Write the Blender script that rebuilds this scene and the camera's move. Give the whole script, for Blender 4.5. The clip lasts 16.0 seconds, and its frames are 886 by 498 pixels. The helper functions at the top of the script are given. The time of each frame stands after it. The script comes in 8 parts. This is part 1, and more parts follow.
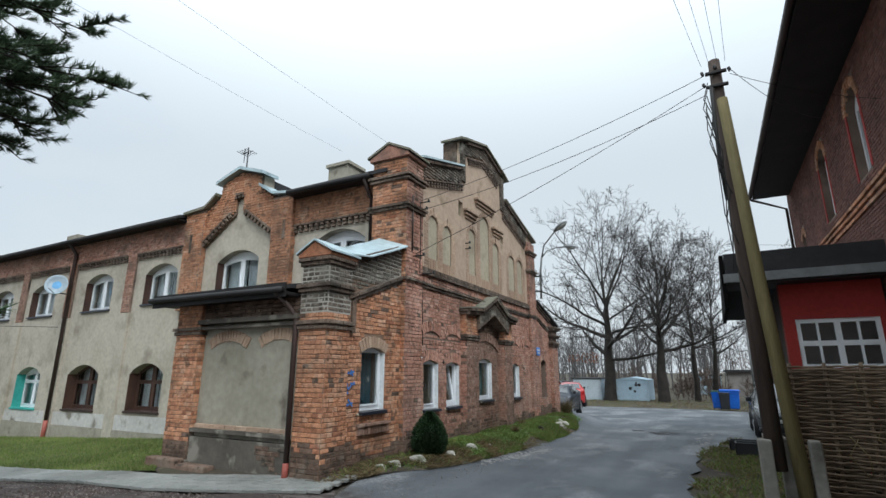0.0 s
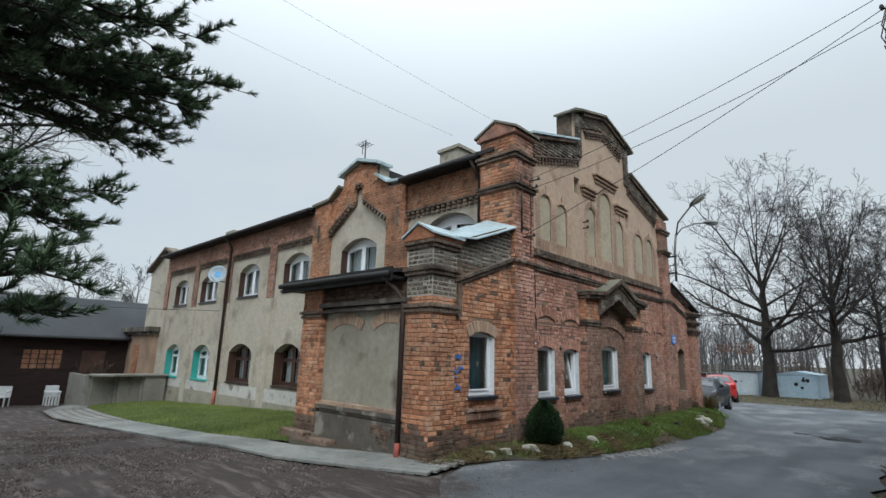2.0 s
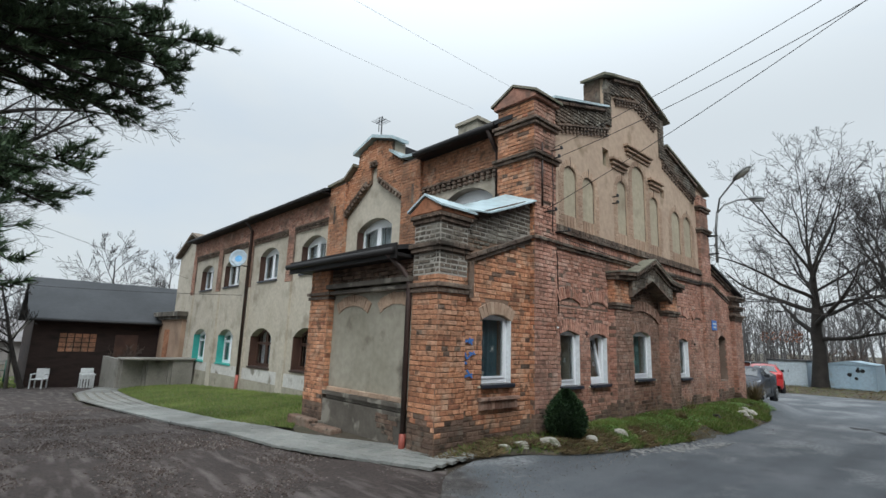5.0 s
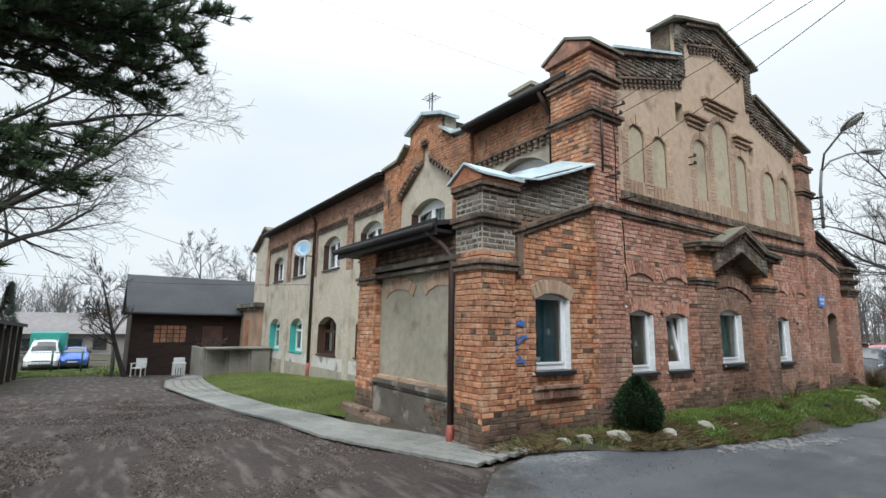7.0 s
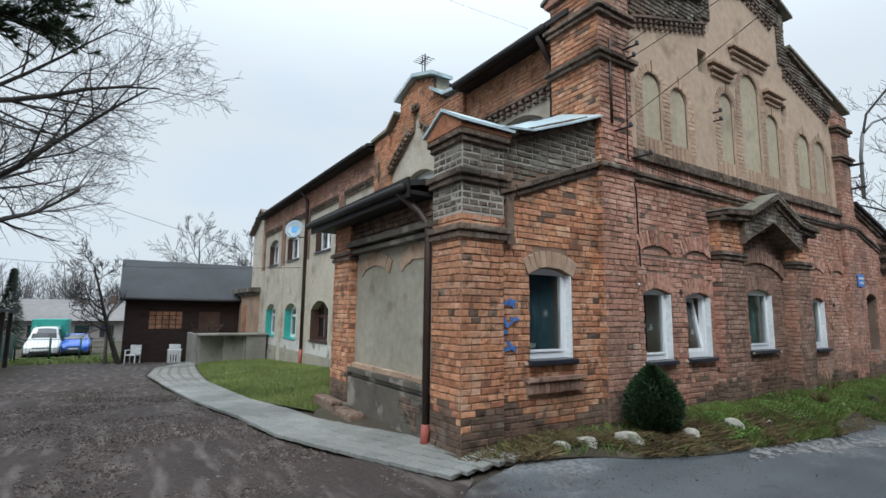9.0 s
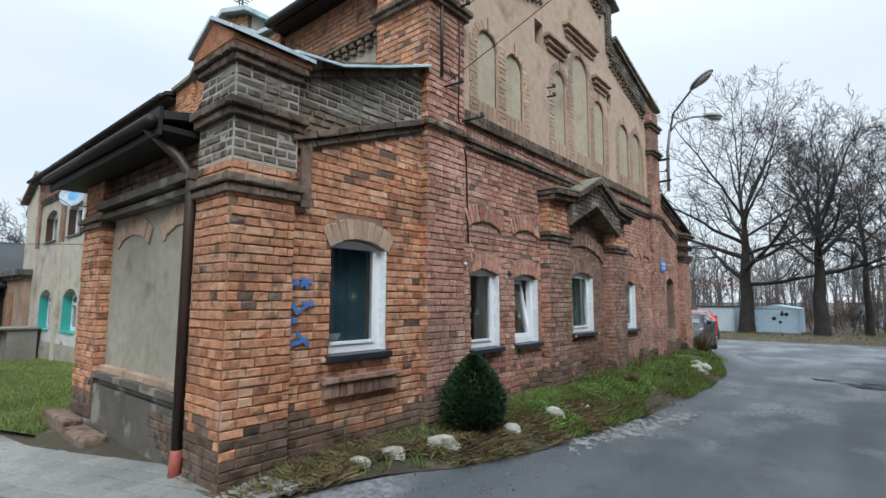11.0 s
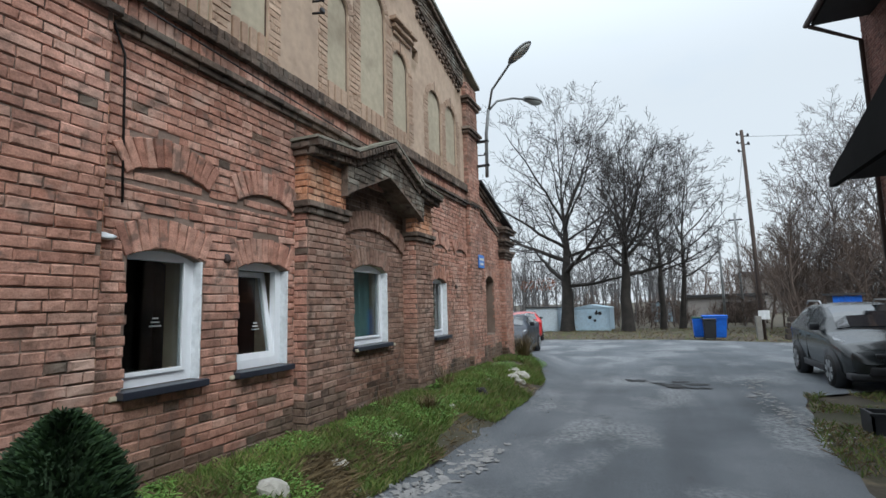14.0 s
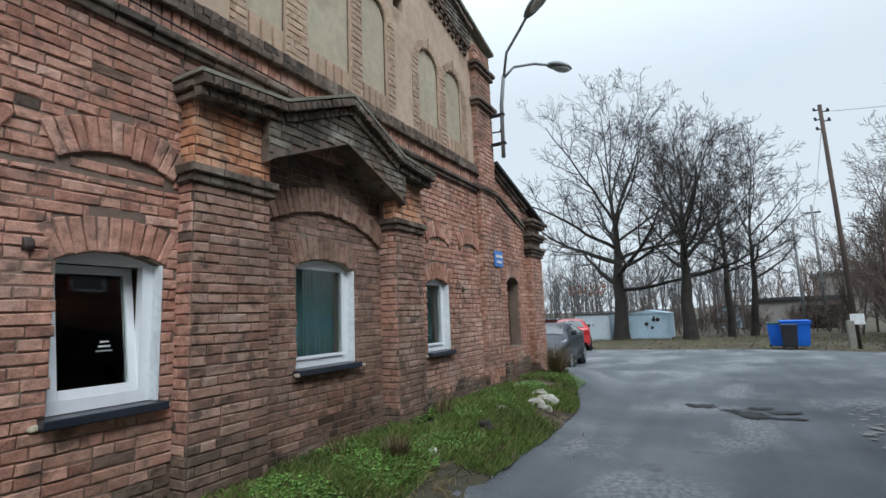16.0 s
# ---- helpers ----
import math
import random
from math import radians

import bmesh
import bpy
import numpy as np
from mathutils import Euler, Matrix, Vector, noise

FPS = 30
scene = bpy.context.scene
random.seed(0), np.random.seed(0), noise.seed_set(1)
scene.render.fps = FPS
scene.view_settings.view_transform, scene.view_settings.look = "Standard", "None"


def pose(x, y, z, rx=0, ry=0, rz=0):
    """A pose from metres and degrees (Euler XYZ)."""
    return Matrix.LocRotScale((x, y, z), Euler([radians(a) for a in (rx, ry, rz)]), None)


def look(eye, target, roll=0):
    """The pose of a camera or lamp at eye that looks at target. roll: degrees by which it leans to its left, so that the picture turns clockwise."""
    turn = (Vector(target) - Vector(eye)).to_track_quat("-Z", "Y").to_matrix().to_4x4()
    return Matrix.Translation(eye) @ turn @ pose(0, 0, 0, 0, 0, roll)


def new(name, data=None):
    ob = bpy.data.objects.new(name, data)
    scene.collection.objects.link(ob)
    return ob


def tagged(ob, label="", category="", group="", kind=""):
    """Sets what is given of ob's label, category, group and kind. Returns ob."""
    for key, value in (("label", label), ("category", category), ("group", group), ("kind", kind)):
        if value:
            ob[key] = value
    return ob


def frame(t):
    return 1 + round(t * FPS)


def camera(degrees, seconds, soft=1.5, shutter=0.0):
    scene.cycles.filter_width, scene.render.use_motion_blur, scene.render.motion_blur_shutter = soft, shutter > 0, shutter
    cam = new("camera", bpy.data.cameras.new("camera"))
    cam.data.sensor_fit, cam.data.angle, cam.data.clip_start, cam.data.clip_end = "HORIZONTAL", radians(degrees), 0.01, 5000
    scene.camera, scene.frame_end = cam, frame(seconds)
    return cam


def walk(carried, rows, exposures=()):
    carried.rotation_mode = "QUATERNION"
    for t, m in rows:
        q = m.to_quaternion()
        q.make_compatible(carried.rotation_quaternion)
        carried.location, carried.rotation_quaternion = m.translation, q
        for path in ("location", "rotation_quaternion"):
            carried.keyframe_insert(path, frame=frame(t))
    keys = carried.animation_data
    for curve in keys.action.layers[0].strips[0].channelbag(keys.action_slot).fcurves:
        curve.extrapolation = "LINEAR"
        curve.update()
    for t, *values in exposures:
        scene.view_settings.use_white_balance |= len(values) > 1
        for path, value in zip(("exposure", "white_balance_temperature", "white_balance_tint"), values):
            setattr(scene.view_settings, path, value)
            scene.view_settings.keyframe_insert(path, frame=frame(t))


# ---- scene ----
cam = camera(83.9, 16.0)
METRES, EYE, TILT, LEAN, TURN = 9.6, 1.65, 0.0, 0.0, 28.1
ROWS = [
    (0.0, 0.0, 0.0, 0.0, 0.0, 13.99, 0.01),
    (0.5, 0.0096, 0.0127, -0.0019, 4.69, 13.64, 0.62),
    (1.0, 0.0188, 0.0319, -0.0019, 8.47, 13.16, -0.21),
    (1.5, 0.0297, 0.0397, -0.0005, 12.12, 12.66, -0.95),
    (2.0, 0.0372, 0.0422, -0.0003, 14.88, 12.2, -1.55),
    (2.5, 0.0388, 0.0412, -0.0002, 16.53, 11.96, -1.88),
    (3.0, 0.0384, 0.0405, -0.0004, 17.48, 11.75, -2.03),
    (3.5, 0.0408, 0.0477, -0.0015, 17.94, 11.38, -2.08),
    (6.0, 0.0576, 0.1807, -0.0058, 21.23, 9.52, -1.53),
    (6.5, 0.0593, 0.1948, -0.0072, 25.24, 9.29, -0.81),
    (7.0, 0.0699, 0.2163, -0.0071, 27.65, 8.89, -0.82),
    (7.5, 0.0715, 0.2417, -0.0098, 28.01, 8.31, -1.07),
    (8.0, 0.0659, 0.285, -0.0135, 27.54, 8.06, -1.33),
    (10.5, 0.0488, 0.4381, -0.0142, 31.71, 5.78, 0.81),
    (11.0, 0.0562, 0.4854, -0.0171, 11.94, 5.93, -0.17),
    (11.5, 0.0694, 0.5205, -0.0196, 0.04, 6.51, -0.64),
    (12.0, 0.082, 0.5585, -0.0193, -0.61, 6.41, -0.67),
    (12.5, 0.0917, 0.6029, -0.0214, -1.22, 6.56, -0.83),
    (13.0, 0.1113, 0.6478, -0.0249, -1.93, 6.61, -0.63),
    (13.5, 0.1293, 0.6953, -0.0269, -3.39, 6.46, 0.11),
    (14.0, 0.1568, 0.7451, -0.0261, -5.33, 6.64, 1.52),
    (14.5, 0.1802, 0.7886, -0.0247, -1.9, 6.82, 2.37),
    (15.0, 0.2029, 0.8359, -0.0263, -0.03, 7.09, 2.05),
    (15.5, 0.2319, 0.8825, -0.0294, -0.02, 7.62, 2.29),
    (16.0, 0.2526, 0.9263, -0.0301, 0.76, 7.81, 2.29),
]
walk(cam, [(t, pose(0, 0, EYE, TILT, LEAN, TURN) @ pose(METRES * x, METRES * y, METRES * z, 90 + pitch, roll, yaw)) for t, x, y, z, yaw, pitch, roll in ROWS],
     exposures=[(0.0, -0.12, 5950, 6.0), (0.5, -0.24, 5900, 6.0), (1.0, -0.27, 5900, 6.0), (1.5, -0.27, 5950, 6.0), (2.5, -0.28, 6000, 6.5), (3.5, -0.2, 6000, 6.5), (6.0, -0.15, 6100, 7.0), (6.5, -0.06, 6100, 7.0), (7.0, 0.18, 6150, 7.5), (7.5, 0.22, 6150, 7.5), (8.0, -0.05, 6050, 7.0), (10.5, 0.06, 5850, 6.5), (11.5, 0.16, 5900, 7.0), (13.0, 0.08, 5900, 7.0), (14.0, 0.0, 5900, 7.0), (14.5, 0.07, 5850, 6.5), (15.0, 0.07, 5800, 6.0), (15.5, -0.03, 5800, 6.0), (16.0, -0.03, 5800, 6.0)])

# ---- world, sun, exposure ----
world = bpy.data.worlds.new("overcast_sky")
scene.world = world
world.use_nodes = True
wn, wl = world.node_tree.nodes, world.node_tree.links
wn.clear()
w_out = wn.new("ShaderNodeOutputWorld")
w_bg = wn.new("ShaderNodeBackground")
w_sky = wn.new("ShaderNodeTexSky")
w_sky.sky_type, w_sky.sun_disc = "NISHITA", False
w_sky.sun_elevation, w_sky.sun_rotation = radians(47), radians(131)
w_sky.air_density, w_sky.dust_density = 1.6, 4.0
w_dim = wn.new("ShaderNodeVectorMath")
w_dim.operation = "SCALE"
w_dim.inputs[3].default_value = 0.09
w_tc = wn.new("ShaderNodeTexCoord")
w_map = wn.new("ShaderNodeMapping")
w_map.inputs["Scale"].default_value = (1.0, 1.0, 2.6)
w_noise = wn.new("ShaderNodeTexNoise")
w_noise.inputs["Scale"].default_value, w_noise.inputs["Detail"].default_value = 1.5, 5.0
w_ramp = wn.new("ShaderNodeValToRGB")
w_ramp.color_ramp.elements[0].position, w_ramp.color_ramp.elements[0].color = 0.34, (0.90, 0.965, 1.03, 1)
w_ramp.color_ramp.elements[1].position, w_ramp.color_ramp.elements[1].color = 0.48, (0.98, 1.01, 1.02, 1)
w_mix = wn.new("ShaderNodeMixRGB")
w_mix.inputs[0].default_value = 0.88
wl.new(w_tc.outputs["Generated"], w_map.inputs["Vector"])
wl.new(w_map.outputs["Vector"], w_noise.inputs["Vector"])
wl.new(w_noise.outputs["Fac"], w_ramp.inputs["Fac"])
wl.new(w_sky.outputs["Color"], w_dim.inputs[0])
wl.new(w_dim.outputs[0], w_mix.inputs[1])
wl.new(w_ramp.outputs["Color"], w_mix.inputs[2])
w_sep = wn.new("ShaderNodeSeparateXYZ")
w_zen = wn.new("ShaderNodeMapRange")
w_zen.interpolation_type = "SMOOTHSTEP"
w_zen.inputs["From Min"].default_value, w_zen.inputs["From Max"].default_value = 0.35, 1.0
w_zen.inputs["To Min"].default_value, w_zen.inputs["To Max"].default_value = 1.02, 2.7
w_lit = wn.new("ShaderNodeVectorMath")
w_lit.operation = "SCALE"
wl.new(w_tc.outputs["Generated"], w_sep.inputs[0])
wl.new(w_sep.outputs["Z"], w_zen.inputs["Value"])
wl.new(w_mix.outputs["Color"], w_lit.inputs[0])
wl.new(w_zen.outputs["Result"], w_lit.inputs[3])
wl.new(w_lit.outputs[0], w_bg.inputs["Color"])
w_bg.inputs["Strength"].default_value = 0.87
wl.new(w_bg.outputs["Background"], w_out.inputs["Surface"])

sun_data = bpy.data.lights.new("sun", "SUN")
sun_data.energy, sun_data.angle, sun_data.color = 2.0, radians(34), (1.0, 0.97, 0.93)
sun = new("sun", sun_data)
sun.matrix_world = look((14, -12.5, 20), (0, 0, 0))


# ---- materials ----
def node_mat(name):
    m = bpy.data.materials.new(name)
    m.use_nodes = True
    return m, m.node_tree.nodes, m.node_tree.links, m.node_tree.nodes["Principled BSDF"]


def ramp(nodes, links, fac, stops):
    r = nodes.new("ShaderNodeValToRGB")
    el = r.color_ramp.elements
    while len(el) < len(stops):
        el.new(0.5)
    for e, (p, c) in zip(el, stops):
        e.position, e.color = p, (*c, 1) if len(c) == 3 else c
    links.new(fac, r.inputs["Fac"])
    return r.outputs["Color"]


def noise_tex(nodes, links, pos, scale, detail=4.0, stretch=None):
    n = nodes.new("ShaderNodeTexNoise")
    n.inputs["Scale"].default_value, n.inputs["Detail"].default_value = scale, detail
    if stretch:
        mp = nodes.new("ShaderNodeMapping")
        mp.inputs["Scale"].default_value = stretch
        links.new(pos, mp.inputs["Vector"])
        pos = mp.outputs["Vector"]
    links.new(pos, n.inputs["Vector"])
    return n.outputs["Fac"]


def mixrgb(nodes, links, fac, a, b, mode="MIX"):
    n = nodes.new("ShaderNodeMixRGB")
    n.blend_type = mode
    for sock, v in ((n.inputs[0], fac), (n.inputs[1], a), (n.inputs[2], b)):
        if isinstance(v, (int, float)):
            sock.default_value = v
        elif isinstance(v, tuple):
            sock.default_value = (*v, 1)
        else:
            links.new(v, sock)
    return n.outputs["Color"]


def surface(name, tones, rough=0.85, large=0.6, fine=18.0, bump=0.3, bump_scale=60.0, stain=None, stain_scale=1.3,
            stain_at=(0.55, 0.72), by=None, stretch=None, metal=0.0, fine_mix=0.35, spread=None, coat=0.0, stain_stretch=None):
    """Tones mixed by a large noise or by the piece's random number, a fine grain, a stain with its own shape, and relief."""
    m, nodes, links, bsdf = node_mat(name)
    geo = nodes.new("ShaderNodeNewGeometry")
    pos = geo.outputs["Position"]
    n_large = noise_tex(nodes, links, pos, large, 5.0, stretch)
    if by == "island":
        fac = geo.outputs["Random Per Island"]
    elif by == "object":
        fac = nodes.new("ShaderNodeObjectInfo").outputs["Random"]
    else:
        fac = n_large
    if spread is None:
        spread = (0.0, 1.0) if by else (0.3, 0.7)
    k = len(tones) - 1
    col = ramp(nodes, links, fac, [(spread[0] + (spread[1] - spread[0]) * i / max(k, 1), c) for i, c in enumerate(tones)])
    n_fine = noise_tex(nodes, links, pos, fine, 6.0, stretch)
    grain = ramp(nodes, links, n_fine, [(0.3, (0.62, 0.62, 0.62)), (0.7, (1.25, 1.25, 1.25))])
    col = mixrgb(nodes, links, fine_mix, col, mixrgb(nodes, links, 1.0, col, grain, "MULTIPLY"))
    if by:
        big = ramp(nodes, links, n_large, [(0.3, (0.66, 0.64, 0.63)), (0.7, (1.2, 1.18, 1.16))])
        col = mixrgb(nodes, links, 1.0, col, big, "MULTIPLY")
    if stain:
        n_st = noise_tex(nodes, links, pos, stain_scale, 7.0, stain_stretch)
        msk = ramp(nodes, links, n_st, [(stain_at[0], (0, 0, 0)), (stain_at[1], (1, 1, 1))])
        col = mixrgb(nodes, links, msk, col, stain)
    links.new(col, bsdf.inputs["Base Color"])
    bsdf.inputs["Roughness"].default_value, bsdf.inputs["Metallic"].default_value = rough, metal
    if coat:
        bsdf.inputs["Coat Weight"].default_value = coat
    if bump:
        b = nodes.new("ShaderNodeBump")
        b.inputs["Strength"].default_value, b.inputs["Distance"].default_value = bump, 0.01
        links.new(noise_tex(nodes, links, pos, bump_scale, 5.0), b.inputs["Height"])
        links.new(b.outputs["Normal"], bsdf.inputs["Normal"])
    return m


def brick_clay(name, tones, soot, bloom, by="island", soot_at=(0.54, 0.74), bloom_at=(0.56, 0.72), rough=0.92, weathered=(0.27, 0.20, 0.155)):
    """Old hand-made brick: close tones from brick to brick, mottled faces, soft sooty areas and a pale bloom."""
    m, nodes, links, bsdf = node_mat(name)
    geo = nodes.new("ShaderNodeNewGeometry")
    pos = geo.outputs["Position"]
    fac = geo.outputs["Random Per Island"] if by == "island" else nodes.new("ShaderNodeObjectInfo").outputs["Random"]
    k = len(tones) - 1
    col = ramp(nodes, links, fac, [(i / k, c) for i, c in enumerate(tones)])
    zone = ramp(nodes, links, noise_tex(nodes, links, pos, 0.75, 6.0), [(0.33, (0.80, 0.74, 0.70)), (0.5, (1.0, 1.0, 1.0)), (0.68, (1.16, 1.20, 1.24))])
    col = mixrgb(nodes, links, 1.0, col, zone, "MULTIPLY")
    m_grey = ramp(nodes, links, noise_tex(nodes, links, pos, 0.42, 5.0), [(0.47, (0, 0, 0)), (0.62, (0.48, 0.48, 0.48))])
    col = mixrgb(nodes, links, m_grey, col, weathered)
    mottle = ramp(nodes, links, noise_tex(nodes, links, pos, 14.0, 8.0), [(0.3, (0.62, 0.60, 0.58)), (0.5, (1.0, 1.0, 1.0)), (0.72, (1.28, 1.26, 1.24))])
    col = mixrgb(nodes, links, 0.85, col, mixrgb(nodes, links, 1.0, col, mottle, "MULTIPLY"))
    grit = ramp(nodes, links, noise_tex(nodes, links, pos, 85.0, 4.0), [(0.34, (0.7, 0.68, 0.66)), (0.66, (1.2, 1.2, 1.2))])
    col = mixrgb(nodes, links, 0.6, col, mixrgb(nodes, links, 1.0, col, grit, "MULTIPLY"))
    m_bloom = ramp(nodes, links, noise_tex(nodes, links, pos, 2.6, 9.0), [(bloom_at[0], (0, 0, 0)), (bloom_at[1], (0.7, 0.7, 0.7))])
    col = mixrgb(nodes, links, m_bloom, col, bloom)
    m_soot = ramp(nodes, links, noise_tex(nodes, links, pos, 1.35, 9.0), [(soot_at[0], (0, 0, 0)), (soot_at[1], (0.8, 0.8, 0.8))])
    col = mixrgb(nodes, links, m_soot, col, soot)
    m_spot = ramp(nodes, links, noise_tex(nodes, links, pos, 6.5, 10.0), [(0.57, (0, 0, 0)), (0.66, (0.75, 0.75, 0.75))])
    col = mixrgb(nodes, links, m_spot, col, soot)
    links.new(col, bsdf.inputs["Base Color"])
    bsdf.inputs["Roughness"].default_value = rough
    bsdf.inputs["Specular IOR Level"].default_value = 0.25
    b = nodes.new("ShaderNodeBump")
    b.inputs["Strength"].default_value, b.inputs["Distance"].default_value = 0.7, 0.012
    links.new(noise_tex(nodes, links, pos, 30.0, 8.0), b.inputs["Height"])
    links.new(b.outputs["Normal"], bsdf.inputs["Normal"])
    return m


PINK = [(0.38, 0.195, 0.143), (0.45, 0.242, 0.178), (0.50, 0.285, 0.215), (0.46, 0.256, 0.192), (0.54, 0.34, 0.265), (0.43, 0.232, 0.172), (0.31, 0.16, 0.12)]
ORANGE = [(0.42, 0.195, 0.11), (0.51, 0.245, 0.137), (0.58, 0.30, 0.175), (0.54, 0.265, 0.147), (0.61, 0.375, 0.25), (0.48, 0.23, 0.13), (0.30, 0.13, 0.078)]
GREY = [(0.075, 0.066, 0.056), (0.13, 0.115, 0.095), (0.19, 0.17, 0.14), (0.10, 0.085, 0.07), (0.25, 0.225, 0.185)]
M = {}
M["brick"] = brick_clay("pink_red_brick", PINK, (0.15, 0.105, 0.085), (0.50, 0.37, 0.30))
M["brick_piece"] = brick_clay("pink_red_brick_piece", PINK, (0.15, 0.105, 0.085), (0.50, 0.37, 0.30), "object")
M["brick_orange"] = brick_clay("orange_brick", ORANGE, (0.13, 0.085, 0.06), (0.52, 0.39, 0.285), soot_at=(0.50, 0.70), weathered=(0.40, 0.22, 0.14))
M["brick_grey"] = brick_clay("lichen_grey_brick", GREY, (0.05, 0.046, 0.038), (0.36, 0.35, 0.30), soot_at=(0.54, 0.72), bloom_at=(0.54, 0.68), rough=0.96)
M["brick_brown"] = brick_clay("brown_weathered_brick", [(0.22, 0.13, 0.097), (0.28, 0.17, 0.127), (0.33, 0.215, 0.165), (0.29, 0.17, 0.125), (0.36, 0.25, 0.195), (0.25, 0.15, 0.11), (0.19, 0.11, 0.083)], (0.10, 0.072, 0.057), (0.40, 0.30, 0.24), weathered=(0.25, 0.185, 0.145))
# damp brick; its dark tone also paints shade in recesses and under roofs
M["brick_damp_shade"] = brick_clay("damp_and_shade_brick", [(0.08, 0.055, 0.042), (0.15, 0.10, 0.075), (0.20, 0.135, 0.10), (0.11, 0.08, 0.06)], (0.035, 0.032, 0.026), (0.24, 0.21, 0.17), rough=0.85)
M["brick_pale"] = surface("faded_buff_brick", [(0.42, 0.305, 0.22), (0.49, 0.37, 0.275), (0.46, 0.335, 0.245), (0.40, 0.28, 0.20)], 0.92, 0.8, 25, 0.4, 80, by="island")
M["brick_dark"] = brick_clay("sooty_and_shade_brick", [(0.07, 0.055, 0.046), (0.13, 0.10, 0.08), (0.19, 0.145, 0.115), (0.10, 0.08, 0.066)], (0.045, 0.04, 0.034), (0.28, 0.25, 0.205))
M["mortar"] = surface("grey_mortar", [(0.18, 0.13, 0.10), (0.28, 0.21, 0.17)], 0.97, 1.5, 40, 0.6, 120, stain=(0.07, 0.055, 0.046), stain_at=(0.54, 0.68))
M["mortar_pale"] = surface("pale_lime_mortar", [(0.36, 0.34, 0.30), (0.48, 0.46, 0.41)], 0.97, 1.5, 40, 0.6, 120, stain=(0.15, 0.13, 0.11), stain_at=(0.54, 0.68))
M["mortar_warm"] = surface("sandy_mortar", [(0.19, 0.125, 0.085), (0.30, 0.205, 0.145)], 0.97, 1.5, 40, 0.6, 120, stain=(0.07, 0.052, 0.04), stain_at=(0.52, 0.68))
M["stucco"] = surface("beige_stucco", [(0.39, 0.35, 0.28), (0.51, 0.465, 0.385), (0.45, 0.405, 0.325)], 0.93, 0.7, 9, 0.25, 140, stain=(0.27, 0.235, 0.18), stain_scale=1.5, stain_at=(0.56, 0.76))
M["whitewash"] = surface("worn_whitewash", [(0.50, 0.49, 0.46), (0.62, 0.61, 0.58)], 0.93, 0.9, 9, 0.25, 140, stain=(0.24, 0.22, 0.18), stain_scale=2.2, stain_at=(0.56, 0.68))
M["stucco_warm"] = surface("sandy_stucco", [(0.43, 0.32, 0.235), (0.51, 0.39, 0.29), (0.465, 0.35, 0.26)], 0.93, 0.9, 8, 0.25, 130, stain=(0.24, 0.18, 0.11), stain_scale=1.8, stain_at=(0.60, 0.75))
M["stucco_pale"] = surface("pale_sandy_stucco", [(0.40, 0.35, 0.255), (0.49, 0.435, 0.32)], 0.93, 0.8, 10, 0.2, 130, stain=(0.24, 0.20, 0.14), stain_at=(0.58, 0.76))
M["stucco_grey"] = surface("grey_cement_panel", [(0.30, 0.28, 0.22), (0.37, 0.345, 0.28), (0.26, 0.24, 0.19)], 0.93, 0.9, 9, 0.25, 120, stain=(0.16, 0.14, 0.11), stain_scale=2.0, stain_at=(0.60, 0.72))
M["plinth"] = surface("dark_damp_plinth", [(0.05, 0.043, 0.036), (0.13, 0.115, 0.095), (0.075, 0.065, 0.053)], 0.9, 1.2, 14, 0.6, 50, stain=(0.27, 0.25, 0.21), stain_scale=1.9, stain_at=(0.54, 0.61))
M["stone"] = surface("pale_field_stone", [(0.32, 0.305, 0.26), (0.48, 0.465, 0.41)], 0.95, 6.0, 30, 0.9, 30, stain=(0.11, 0.12, 0.07), stain_scale=5.0, stain_at=(0.54, 0.68))
M["roof"] = surface("black_roofing_felt", [(0.018, 0.018, 0.02), (0.04, 0.04, 0.042)], 0.8, 1.0, 12, 0.3, 50)
M["black_metal"] = surface("black_painted_metal", [(0.007, 0.0065, 0.007), (0.017, 0.015, 0.015)], 0.65, 2.0, 20, 0.1, 60)
M["brown_metal"] = surface("brown_downpipe", [(0.035, 0.022, 0.018), (0.06, 0.036, 0.03)], 0.5, 2.0, 20, 0.1, 60)
M["zinc"] = surface("galvanised_sheet", [(0.40, 0.52, 0.56), (0.56, 0.67, 0.70)], 0.5, 1.2, 8, 0.15, 20, metal=0.3, stain=(0.24, 0.30, 0.31), stain_at=(0.6, 0.75))
M["white"] = surface("white_pvc", [(0.82, 0.85, 0.88), (0.87, 0.90, 0.93)], 0.35, 2.0, 10, 0.03, 60, fine_mix=0.1)
M["white_plaster"] = surface("chipped_white_plaster", [(0.70, 0.74, 0.76), (0.82, 0.85, 0.87)], 0.9, 3.0, 20, 0.3, 60)
M["sill"] = surface("dark_blue_sill", [(0.018, 0.021, 0.032), (0.032, 0.036, 0.05)], 0.35, 3.0, 20, 0.05, 60)
M["teal"] = surface("teal_painted_wood", [(0.05, 0.34, 0.30), (0.07, 0.40, 0.35)], 0.5, 2.0, 14, 0.1, 60)
M["brown_wood"] = surface("dark_brown_wood", [(0.05, 0.025, 0.018), (0.09, 0.045, 0.03)], 0.6, 2.0, 14, 0.2, 60)
M["curtain"] = surface("net_curtain", [(0.62, 0.66, 0.70), (0.80, 0.84, 0.88)], 0.95, 3.0, 30, 0.1, 90)
M["curtain_dark"] = surface("teal_curtain", [(0.08, 0.17, 0.22), (0.15, 0.27, 0.33)], 0.95, 3.0, 30, 0.1, 90)
